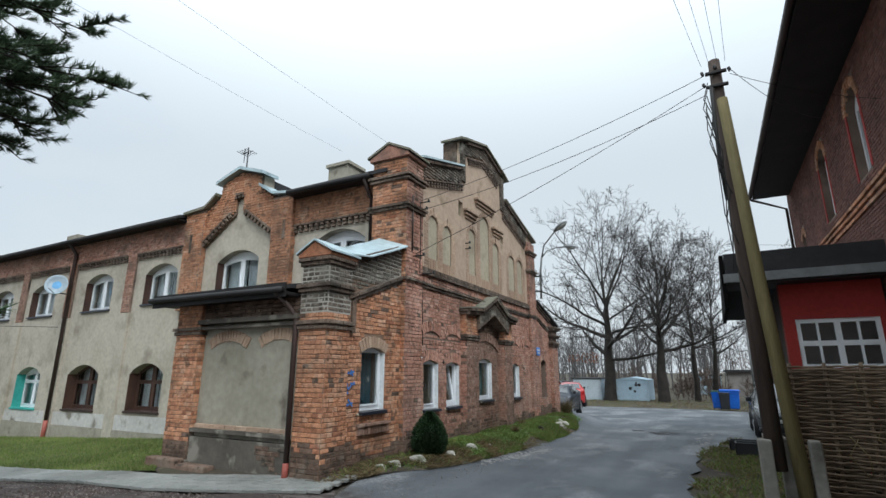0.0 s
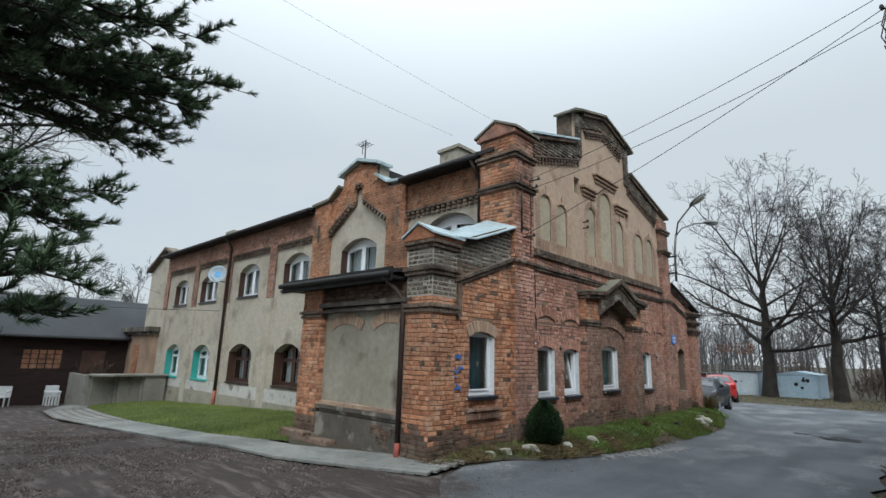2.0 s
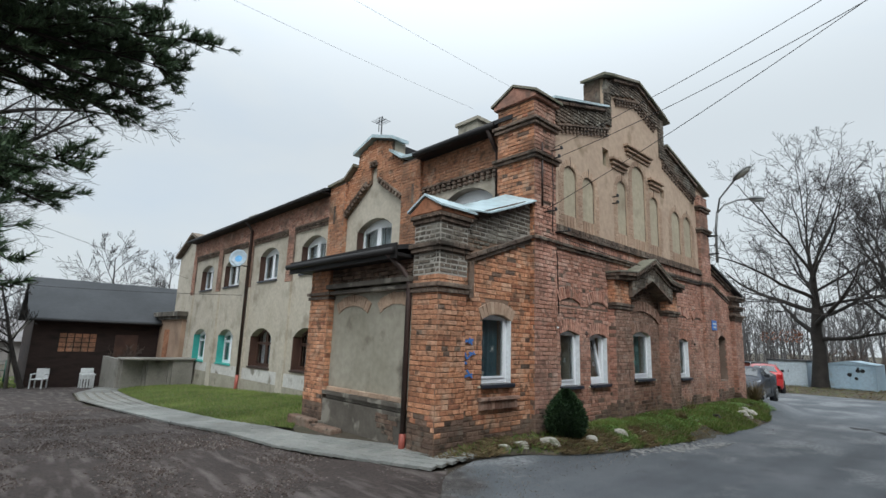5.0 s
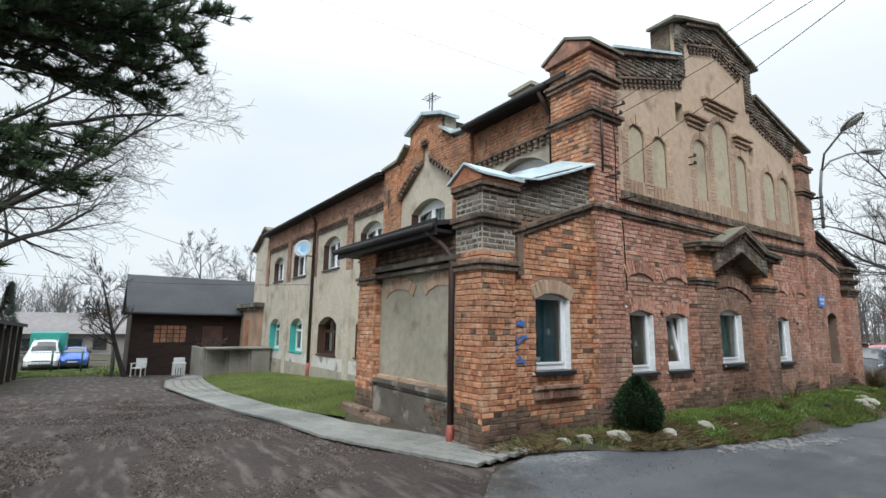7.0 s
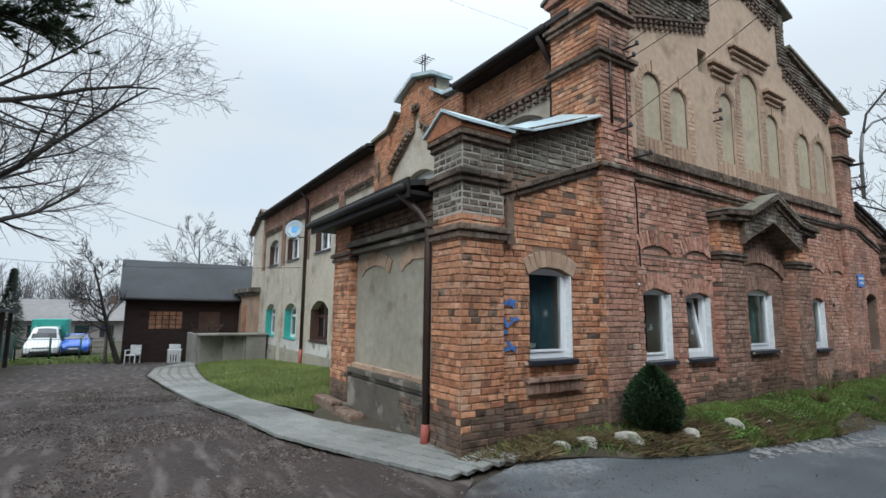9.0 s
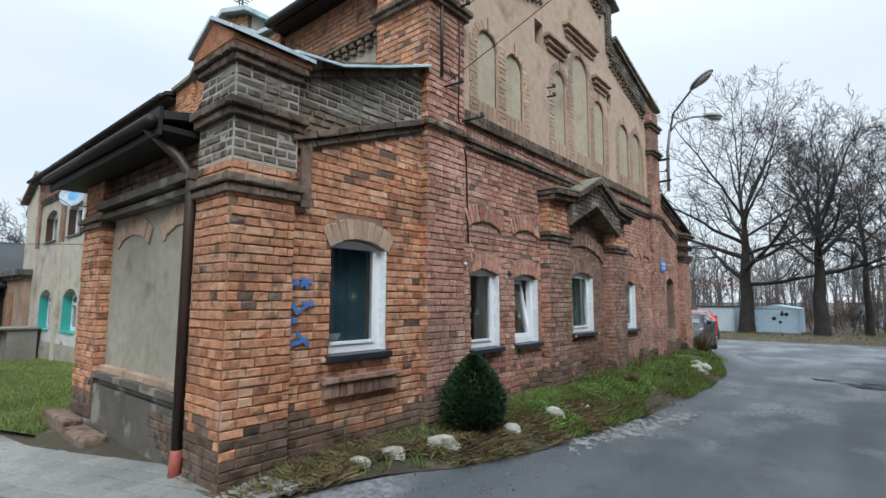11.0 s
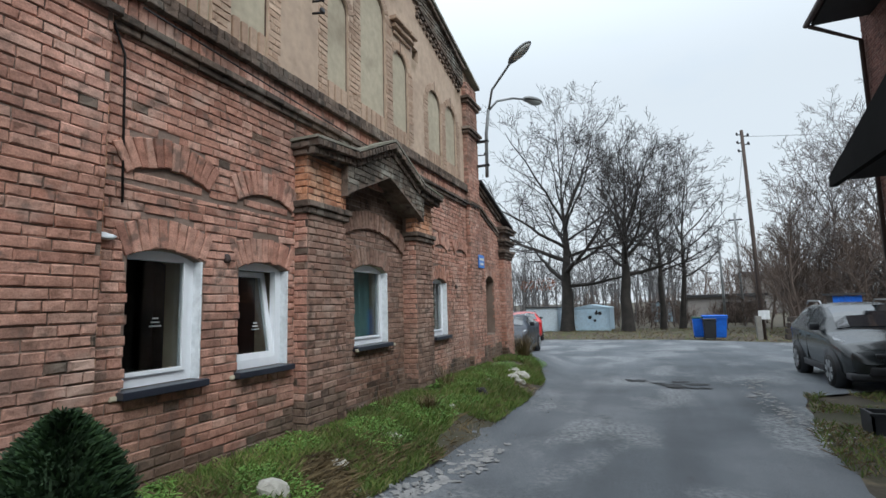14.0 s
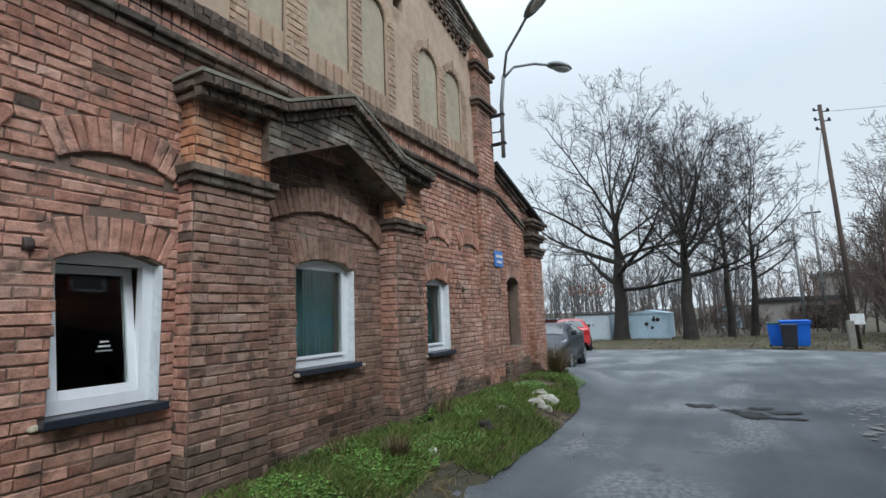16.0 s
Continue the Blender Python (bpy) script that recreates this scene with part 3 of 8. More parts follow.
tagged(sheet("porch_foot", FOOT, 0.15, 0.03, "soil", 0.008, "bare damp earth along the foot of the porch"), "", "earth")
VERGE = [(-5.35, 6.0), (-5.5, 8), (-5.5, 20.2), (-5.3, 20.3), (-4.5, 18.4), (-4.1, 17), (-4.0, 15), (-4.05, 12), (-4.2, 10), (-4.4, 8.3), (-4.85, 6.9)]
tagged(sheet("verge", wobble(VERGE, 0.3, 0.04, 6), 0.15, 0.014, "soil", 0.03, "weedy earth verge along the brick wall"), "", "verge")
PATH_IN = [(-5.02, 6.72), (-8.3, 5.6), (-11, 5.3), (-15.7, 5.22), (-19.9, 5.5), (-24, 5.85), (-26.3, 6.5)]
PATH_OUT = [(-27.0, 5.6), (-23.5, 4.4), (-19.2, 3.98), (-15, 4.18), (-11.4, 4.42), (-7.7, 4.92), (-5.12, 5.85)]
PATH = PATH_IN + PATH_OUT
pavement = tagged(sheet("pavement", PATH, 0.3, 0.035, "paver_bed", 0.0, "pale grey concrete block footpath"), "", "pavement")


# ---- the brick building ----
XG, FY = -5.5, 8.8
E = Plane((XG, 0, 0), (0, 1, 0), (1, 0, 0))
S = Plane((0, FY, 0), (1, 0, 0), (0, -1, 0))
PF = Plane((0, 6.32, 0), (1, 0, 0), (0, -1, 0))
house = empty("apartment_house", (-15, 13, 0), "old two-storey brick and stucco house with stepped gable and porch", "house")

G_WIN = [(7.22, 7.92, 0.96, 2.00, 0.075), (9.40, 10.04, 0.85, 1.82, 0.075), (10.45, 11.10, 0.85, 1.80, 0.075),
         (12.46, 13.32, 0.90, 1.90, 0.095), (14.80, 15.42, 0.87, 1.82, 0.075), (17.80, 18.42, 0.75, 1.95, 0.12)]
NICHE = [(9.58, 10.07, 5.05, 0.22), (10.29, 10.78, 4.98, 0.22), (11.80, 12.26, 5.30, 0.20), (12.56, 13.26, 5.80, 0.30), (13.48, 14.00, 5.26, 0.23), (14.80, 15.40, 5.12, 0.26), (15.62, 16.18, 5.12, 0.26)]
GABLE = [(8.5, -0.4), (17.27, -0.4), (17.27, 6.35), (14.47, 7.08), (14.47, 7.85), (12.87, 8.3), (11.27, 7.85), (11.27, 7.05), (9.3, 6.5), (8.5, 6.4)]
VENTS = [(11.17, 11.45, 5.68, 6.1), (14.18, 14.42, 5.60, 5.84)]
vent_holes = [[(a, c), (b, c), (b, d), (a, d)] for a, b, c, d in VENTS]
g_holes = [arch_loop(*w) for w in G_WIN]
main_holes = g_holes[1:5]
niche_loops = [arch_loop(a, b, 3.95, s, r) for a, b, s, r in NICHE]
wall_e = part("wall", slab(E, GABLE, main_holes + vent_holes, -0.42, -0.07), "stucco_pale", house, "pale stucco backing of the gable niches")
lower = [(8.5, -0.4), (17.27, -0.4), (17.27, 3.84), (8.5, 3.84)]
upper = [(8.5, 3.845)] + [(17.27, 3.845)] + GABLE[2:]
BAY = [(11.8, -0.38), (13.95, -0.38), (13.95, 2.90), (12.87, 3.30), (11.8, 2.90)]
wall_low = part("wall", slab(E, lower, [main_holes[0], main_holes[1], main_holes[3], BAY], -0.068, 0.0), "mortar", house, "weathered pink-red brick wall")
wall_up = part("wall", slab(E, upper, niche_loops + vent_holes, -0.068, 0.0), "stucco_warm", house, "ochre plastered gable with arched blind niches")

SIDE = [(6.3, -0.4), (8.47, -0.4), (8.47, 4.2), (6.95, 3.62), (6.3, 3.62)]
wall_porch = part("wall", slab(E, SIDE, [g_holes[0]], -0.4, 0.0), "mortar_warm", house, "orange-brown brick side wall of the porch")
ANNEX = [(17.29, -0.4), (19.65, -0.4), (19.65, 3.42), (17.29, 4.1)]
wall_annex = part("wall", slab(E, ANNEX, [g_holes[5]], -0.4, 0.0), "mortar", house, "brick side wall of the low annex")


def each(name, specs, material):
    for spec in specs:
        part(name, boxes(spec), material, house)


def near_window(holes, u, v, pad=0.0, arch=0.235):
    for a, b, c, s, r in holes:
        if a - pad < u < b + pad and c - pad < v < s + 0.02:
            return True
        if a - 0.03 < u < b + 0.03 and s - 0.02 <= v < s + r + arch + 0.01:
            t = (u - (a + b) / 2) / ((b - a) / 2)
            lo = s + r * (1 - t * t)
            if v < lo + arch and v > s - 0.02:
                return True
    return False


SEG = [(9.35, 10.08, 2.43, 0.10), (10.42, 11.15, 2.43, 0.10), (14.83, 15.48, 2.42, 0.09), (15.85, 16.5, 2.42, 0.09)]


def in_seg(u, v):
    for a, b, s, r in SEG:
        if a - 0.02 < u < b + 0.02 and s - 0.02 < v < s + r + 0.25:
            t = (u - (a + b) / 2) / ((b - a) / 2)
            if s + r * (1 - t * t) - 0.01 < v < s + r * (1 - t * t) + 0.24:
                return True
    return False


bk = Bricks()
singles = []
keep_low = lambda u, v: not near_window(G_WIN[1:5], u, v) and not in_seg(u, v)
bk.field(E, 9.16, 11.22, 0.28, 2.35, keep_low, single=singles, skip=0.015)
bk.field(E, 9.16, 11.22, -0.1, 0.28, None)
bk.field(E, 9.16, 11.22, 2.38, 3.5, keep_low, skip=0.015)
bk.field(E, 11.22, 16.6, -0.1, 3.5, lambda u, v: keep_low(u, v) and not (11.78 < u < 13.97 and v < 3.0))
part("bay_backing", slab(E, BAY, [main_holes[2]], -0.0695, -0.066), "mortar", wall_low)
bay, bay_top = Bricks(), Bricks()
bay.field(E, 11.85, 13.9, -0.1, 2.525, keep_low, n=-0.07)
# the darkest bricks paint the deep shade below the hood
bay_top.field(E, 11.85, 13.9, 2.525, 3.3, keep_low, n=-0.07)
for a, b, c, s, r in G_WIN[1:5]:
    (bay if 12 < a < 13 else bk).arch(E, a - 0.02, b + 0.02, s, r, 0.23, n=-0.07 if 12 < a < 13 else 0.0)
for a, b, s, r in SEG:
    bk.arch(E, a, b, s, r, 0.23, depth=0.03)
bk.lay("bricks", "brick", wall_low)
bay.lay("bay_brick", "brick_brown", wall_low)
bay_top.lay("bay_brick", "brick_damp_shade", wall_low)

# string course: two ledges with a band of soldiers between
cb = Bricks()
cb.row(E.at(9.15, 3.68), E.at(16.6, 3.68), E.n, Z, 0.068, 0.17, 0.03)
cb.lay("soldier_course", "brick", wall_low)
lb = Bricks()
lb.row(E.at(9.15, 3.80), E.at(16.6, 3.80), E.n, Z, 0.12, 0.07, 0.09)
lb.row(E.at(9.15, 3.885), E.at(16.6, 3.885), E.n, Z, 0.068, 0.085, 0.075)
lb.row(E.at(9.15, 3.555), E.at(16.6, 3.555), E.n, Z, 0.25, 0.06, 0.075)
lb.row(E.at(9.15, 3.49), E.at(16.6, 3.49), E.n, Z, 0.25, 0.06, 0.045)
lb.lay("ledge", "brick_dark", wall_low, "dark weathered brick string course")

# niches: shallow plastered backs, flush jambs, slotted feet, small ledges over the middle ones
jb, pb, hb = Bricks(), Bricks(), Bricks()
for loop in niche_loops:
    part("niche_back", slab(E, loop, [], -0.0675, -0.036), "stucco_pale", wall_up)
for i, (a, b, s, r) in enumerate(NICHE):
    for lo, hi in ((a - 0.19, a), (b, b + 0.19)):
        jb.field(E, lo, hi, 3.94, s + 0.02, None, depth=0.0, length=0.19)
    jb.arch(E, a - 0.01, b + 0.01, s, r, 0.13, depth=0.0)
    pb.row(E.at(a + 0.02, 4.08, -0.036), E.at(b - 0.02, 4.08, -0.036), E.n, Z, 0.085, 0.25, 0.034, 0.036)
    mid = (a + b) / 2
    # dark strip: grime and a painted shadow gap along the niche's right edge
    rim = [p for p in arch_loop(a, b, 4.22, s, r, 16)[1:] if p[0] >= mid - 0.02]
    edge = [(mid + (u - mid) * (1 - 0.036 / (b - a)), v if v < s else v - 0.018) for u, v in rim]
    part("niche_edge", slab(E, rim + edge[::-1], [], -0.036, -0.030), "brick_damp_shade", wall_up)
    part("crack", slab(E, [(mid - 0.012, s + r - 0.03), (mid + 0.012, s + r - 0.03), (mid + 0.006, s + r + 0.19), (mid - 0.008, s + r + 0.19)], [], 0.0, 0.011), "brick_damp_shade", wall_up)
for (a, b), z in (((11.45, 12.28), 5.74), ((12.18, 13.58), 6.28), ((13.40, 14.18), 5.72)):
    for j in range(3):
        hb.row(E.at(a + 0.05 * (2 - j), z + 0.09 * j), E.at(b - 0.05 * (2 - j), z + 0.09 * j), E.n, Z, 0.22, 0.055, 0.035 + 0.045 * j)
# black sheets added behind the vents, in place of the dark roof space
for a, b, c, d in VENTS:
    part("vent_backing", slab(E, [(a - 0.1, c - 0.1), (b + 0.1, c - 0.1), (b + 0.1, d + 0.1), (a - 0.1, d + 0.1)], [], -0.5, -0.43), "black_metal", wall_up)
jb.lay("niche_jamb", "brick_pale", wall_up)
pb.lay("niche_foot", "brick_pale", wall_up)
hb.lay("niche_hood", "brick_pale", wall_up)

# parapet of the gable: brick band, dentils below it, coping above
pk, dk, kk = Bricks(), Bricks(), Bricks()
pk.joint = 0.004


def top_line(u):
    for (a, za), (b, zb) in (((8.5, 6.4), (9.3, 6.5)), ((9.3, 6.5), (11.27, 7.05)), ((11.27, 7.85), (12.87, 8.3)), ((12.87, 8.3), (14.47, 7.85)), ((14.47, 7.08), (17.27, 6.35))):
        if a <= u <= b:
            return za + (zb - za) * (u - a) / (b - a)
    return 0.0


pk.field(E, 9.16, 16.6, 5.6, 8.3, lambda u, v: top_line(u) - (0.47 if abs(u - 12.87) > 1.6 else 0.42) < v < top_line(u) - 0.01, depth=0.05)
for side in (-1, 1):
    pk.field(E, 12.87 + side * 1.45 - 0.15, 12.87 + side * 1.45 + 0.15, 6.7, 7.8, None, depth=0.05)
RUNS = [((9.16, 6.46), (11.27, 7.05)), ((14.47, 7.08), (16.6, 6.5)), ((11.62, 7.95), (12.87, 8.3)), ((12.87, 8.3), (14.12, 7.95))]
for a, b in RUNS:
    A, B = Vector(E.at(*a)), Vector(E.at(*b))
    u = (B - A).normalized()
    w = E.n.cross(u)
    for off, dep, size, gap in ((0.53, 0.06, 0.08, 0.07), (0.61, 0.045, 0.08, 0.07)):
        dk.row(A - w * off, B - w * off, E.n, w, size, 0.06, dep, gap)
    kk.row(A - w * 0.47, B - w * 0.47, E.n, w, 0.25, 0.05, 0.075)
    kk.row(A - w * 0.03, B - w * 0.03, E.n, w, 0.12, 0.07, 0.11)
pk.lay("parapet_brick", "brick_grey", wall_up)
dk.lay("dentil", "brick_dark", wall_up)
kk.lay("parapet_ledge", "brick_dark", wall_up)
M["moss"] = surface("mossy_coping", [(0.10, 0.11, 0.07), (0.20, 0.19, 0.145), (0.27, 0.25, 0.21)], 0.95, 2.0, 20, 0.5, 40)


def coping(pts, x0, x1, thick, material, name="coping", label=""):
    """A capping that follows a line of (y, z) points, from x0 to x1."""
    v, f = [], []
    for y, z in pts:
        v += [(x0, y, z), (x1, y, z), (x1, y, z + thick), (x0, y, z + thick)]
    for i in range(len(pts) - 1):
        a, b = i * 4, i * 4 + 4
        f += [(a + k, a + (k + 1) % 4, b + (k + 1) % 4, b + k) for k in range(4)]
    f += [(0, 1, 2, 3), tuple(range(len(v) - 4, len(v)))[::-1]]
    bm = bmesh.new()
    bv = [bm.verts.new(p) for p in v]
    for q in f:
        bm.faces.new([bv[i] for i in q])
    bmesh.ops.recalc_face_normals(bm, faces=list(bm.faces))
    return part(name, bm, material, house, label)


coping([(9.1, 6.48), (11.3, 7.08)], -5.98, -5.36, 0.05, "zinc", label="grey sheet-metal coping")
coping([(11.07, 7.82), (11.47, 7.95), (12.87, 8.32), (14.27, 7.95), (14.67, 7.8)], -5.98, -5.34, 0.06, "moss")
coping([(14.47, 7.1), (17.45, 6.33)], -5.98, -5.36, 0.06, "moss")
part("coping", slab(Plane((-5.98, 0, 0), (0, 1, 0), (1, 0, 0)), [(11.22, 6.9), (14.52, 6.9), (14.52, 7.85), (12.87, 8.3), (11.22, 7.85)], [], 0.0, 0.4), "brick_dark", house)

# corner pilasters of the gable
pa, po, pd = Bricks(), Bricks(), Bricks()
each("pilaster", ((-6.3, -5.40, 8.47, 9.15, -0.4, 6.3), (-6.0, -5.40, 16.6, 17.25, -0.4, 6.2)), "mortar")
pa.pier(-6.3, -5.40, 8.47, 9.15, 0.0, 6.25, "E", skip=0.03)
po.pier(-6.3, -5.40, 8.47, 9.15, 0.0, 6.25, "S", skip=0.05)
pa.pier(-6.0, -5.40, 16.6, 17.25, 0.0, 6.2, "EN")
pa.pier(-6.0, -5.40, 16.6, 17.25, 0.0, 6.2, "S")
po.field(Plane((0, 9.15, 0), (-1, 0, 0), (0, 1, 0)), 5.40, 5.5, 0.0, 6.2)
for z in (3.5, 5.05, 5.12, 5.72, 5.8):
    d = 0.05 if z in (3.5, 5.05, 5.72) else 0.085
    pd.pier(-6.3 - d, -5.40 + d, 8.47 - d, 9.15 + d, z, z + 0.07, "ESN", depth=0.01)
    pd.pier(-6.0, -5.40 + d, 16.6 - d, 17.25 + d, z, z + 0.07, "ESN", depth=0.01)
each("pilaster_band", [*[(-6.3 - e, -5.40 + e, 8.47 - e, 9.15 + e, z, z + 0.07) for z, e in ((5.05, 0.04), (5.12, 0.075), (5.72, 0.04), (5.8, 0.075))],
                            *[(-6.0, -5.40 + e, 16.6 - e, 17.25 + e, z, z + 0.07) for z, e in ((5.05, 0.04), (5.12, 0.075), (5.72, 0.04), (5.8, 0.075))]], "brick_dark")
pa.lay("pilaster_brick", "brick", wall_low)
po.lay("pilaster_brick", "brick_orange", wall_low)
pd.lay("pilaster_brick", "brick_dark", wall_low)


def gablet(name, x0, x1, y0, y1, z0, z1, z2, along, material, over=0.07):
    """A small pitched cap; along: the axis of its ridge."""
    bm = bmesh.new()
    x0, x1, y0, y1 = x0 - over, x1 + over, y0 - over, y1 + over
    if along == "y":
        xm = (x0 + x1) / 2
        prof = [(x0, z0), (x1, z0), (x1, z1), (xm, z2), (x0, z1)]
        a = [bm.verts.new((x, y0, z)) for x, z in prof]
        b = [bm.verts.new((x, y1, z)) for x, z in prof]
    else:
        ym = (y0 + y1) / 2
        prof = [(y0, z0), (y1, z0), (y1, z1), (ym, z2), (y0, z1)]
        a = [bm.verts.new((x0, y, z)) for y, z in prof]
        b = [bm.verts.new((x1, y, z)) for y, z in prof]
    bm.faces.new(a)
    bm.faces.new(b[::-1])
    for i in range(5):
        bm.faces.new((a[i], a[(i + 1) % 5], b[(i + 1) % 5], b[i]))
    bmesh.ops.recalc_face_normals(bm, faces=list(bm.faces))
    bmesh.ops.bevel(bm, geom=list(bm.edges), offset=0.012, segments=1, affect="EDGES")
    return part(name, bm, material, house)


gablet("pilaster_cap", -6.3, -5.40, 8.47, 9.15, 6.25, 6.33, 6.60, "y", "brick")

# porch: two piers, recessed panel, side wall, low roof
q, qo, qg, qd = Bricks(), Bricks(), Bricks(), Bricks()
qg.joint = 0.006
each("pier", ((-6.03, -5.44, 6.2, 6.78, -0.3, 3.6), (-9.25, -8.55, 6.2, 6.78, -0.4, 2.95)), "mortar_warm")
part("pier", boxes((-6.033, -5.437, 6.197, 6.783, 2.60, 3.58)), "mortar_pale", house)
qo.pier(-6.03, -5.44, 6.2, 6.78, 0.05, 2.6, "SEW", skip=0.04)
qo.pier(-9.25, -8.55, 6.2, 6.78, 0.05, 2.95, "EW")
q.pier(-9.25, -8.55, 6.2, 6.78, 0.05, 2.95, "S")
qg.pier(-6.03, -5.44, 6.2, 6.78, 2.62, 3.55, "SEW", depth=0.010)
line = lambda u: 2.87 + (u - 6.9) * 0.37
q.field(E, 6.78, 8.47, 0.0, 3.5, lambda u, v: v < line(u) - 0.02 and not near_window(G_WIN[:1], u, v), skip=0.03)
qa_ = Bricks()
qa_.arch(E, 7.2, 7.94, 1.98, 0.10, 0.20, depth=0.028, width=0.085)
qa_.lay("window_arch", "brick_pale", wall_porch)
qg.field(E, 6.78, 8.47, 2.8, 4.2, lambda u, v: line(u) + 0.14 < v < line(u) + 0.73, depth=0.014)
A, B = E.at(6.75, line(6.75) + 0.02), E.at(8.47, line(8.47) + 0.02)
uu = (B - A).normalized()
ww = E.n.cross(uu)
for o, d in ((0.0, 0.05), (0.07, 0.09), (0.62, 0.06), (0.69, 0.1)):
    qd.row(A + ww * o, B + ww * o, E.n, ww, 0.25, 0.062, d)
for z, d in ((2.33, 0.03), (2.41, 0.06), (2.95, 0.04), (3.02, 0.07), (3.40, 0.03), (3.47, 0.06)):
    qd.pier(-6.03 - d, -5.44 + d, 6.2 - d, 6.78 + d, z, z + 0.07, "SEW", depth=0.012)
    part("pier_band", boxes((-6.03 - d, -5.44 + d, 6.2 - d, 6.78 + d, z, z + 0.07)), "brick_dark", house)
    if z < 2.5:
        qd.pier(-9.25 - d, -8.55 + d, 6.2 - d, 6.78, z, z + 0.07, "SEW", depth=0.012)
# proud dark strip that paints the shade inside a narrow recess
part("slot", boxes((-5.46, -5.422, 6.83, 6.93, 2.30, 2.86)), "brick_damp_shade", house)
q.lay("porch_brick", "brick_orange", wall_porch)
qo.lay("porch_brick", "brick_orange", wall_porch)
qg.lay("porch_brick", "brick_grey", wall_porch)
qd.lay("porch_ledge", "brick_dark", wall_porch)
gablet("pier_cap", -6.03, -5.44, 6.2, 6.8, 3.54, 3.60, 3.82, "y", "brick_orange")
bm = bmesh.new()
for (ya, za), (yb, zb) in (((6.70, 3.64), (7.2, 3.70)), ((7.206, 3.702), (7.83, 3.93)), ((7.836, 3.932), (8.46, 4.18))):
    lo = [bm.verts.new(v) for v in ((-5.34, ya, za), (-5.34, yb, zb), (-6.08, yb, zb + 0.26), (-6.08, ya, za + 0.24))]
    hi = [bm.verts.new((v.co.x, v.co.y, v.co.z + 0.025)) for v in lo]
    bm.faces.new(lo[::-1])
    bm.faces.new(hi)
    for i in range(4):
        bm.faces.new((lo[i], lo[(i + 1) % 4], hi[(i + 1) % 4], hi[i]))
bmesh.ops.recalc_face_normals(bm, faces=list(bm.faces))
part("coping", bm, "zinc", house, "bright zinc sheet on the porch parapet")
part("parapet_core", slab(E, [(6.78, 3.3), (8.46, 3.3), (8.46, 4.15), (7.2, 3.68), (6.78, 3.62)], [], -0.55, 0.004), "mortar_pale", house)
panel_wall = part("wall", slab(PF, [(-8.6, -0.4), (-6.0, -0.4), (-6.0, 2.95), (-8.6, 2.95)], [], -0.3, 0.0), "stucco_grey", house, "grey cement panel with blind arches on the porch")
each("plinth", ((-8.56, -6.0, 6.22, 6.34, -0.3, 0.52), (-9.3, -8.5, 6.14, 6.3, -0.4, 0.12), (-6.06, -5.40, 6.15, 6.8, -0.3, 0.06)), "plinth")
sl = Bricks()
sl.arch(PF, -8.33, -7.38, 2.06, 0.14, 0.20, depth=0.02)
sl.arch(PF, -7.0, -6.15, 2.06, 0.14, 0.20, depth=0.02)
sl.row(PF.at(-8.5, 0.70), PF.at(-6.05, 0.70), PF.n, Z, 0.25, 0.07, 0.07)
sl.lay("blind_arch", "brick_pale", panel_wall)
each("panel_sill", ((-8.55, -6.04, 6.2, 6.33, 0.60, 0.665), (-8.45, -6.1, 6.24, 6.33, 0.54, 0.6), (-8.55, -6.04, 6.18, 6.33, 2.42, 2.48), (-8.55, -6.04, 6.12, 6.33, 2.52, 2.60)), "plinth")
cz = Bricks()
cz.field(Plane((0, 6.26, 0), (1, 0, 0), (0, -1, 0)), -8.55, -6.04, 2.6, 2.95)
pf_ = Bricks()
pf_.field(Plane((0, 6.218, 0), (1, 0, 0), (0, -1, 0)), -6.85, -6.16, 0.02, 0.47, lambda u, v: noise.noise((u * 2.2, v * 2.6, 4.0)) > -0.18 and v > 0.02 + 0.5 * (-6.35 - u), depth=0.010)
pf_.lay("plinth_brick", "brick_grey", panel_wall)
# cornice laid in dark brick to paint the shadow of the porch roof
cz.lay("cornice_brick", "brick_damp_shade", panel_wall)
bm = bmesh.new()
for p in (((-9.65, 5.92, 3.0), (-6.1, 5.92, 3.0), (-6.1, 8.8, 3.55), (-9.65, 8.8, 3.55)),):
    a = [bm.verts.new(v) for v in p]
    b = [bm.verts.new((v[0], v[1], v[2] + 0.07)) for v in p]
    bm.faces.new(a[::-1])
    bm.faces.new(b)
    for i in range(4):
        bm.faces.new((a[i], a[(i + 1) % 4], b[(i + 1) % 4], b[i]))
part("porch_head", boxes((-9.2, -6.05, 6.35, 6.55, 2.955, 3.06)), "brick_dark", house)
part("porch_soffit", boxes((-9.6, -6.1, 5.92, 6.35, 2.90, 2.95)), "black_metal", house)
part("porch_roof", bm, "roof", house, "low felted porch roof")
each("fascia", ((-9.66, -6.1, 5.885, 5.915, 2.86, 3.10), (-9.68, -9.64, 5.9, 8.7, 3.0, 3.1)), "black_metal")
part("wall", boxes((-9.2, -8.9, 6.7, 8.8, -0.4, 3.05)), "stucco", house)
tube_part("gutter", [(-9.68, 5.84, 3.0), (-6.12, 5.84, 2.97)], 0.055, "black_metal", house)
tube_part("downpipe", [(-6.3, 5.86, 2.95), (-6.2, 6.1, 2.72), (-6.09, 6.17, 2.55), (-6.09, 6.17, 0.25)], 0.045, "brown_metal", house)
tube_part("pipe_shoe", [(-6.09, 6.17, 0.26), (-6.09, 6.16, -0.02)], [0.048, 0.055], "red_plastic", house, "red clay gully pipe")

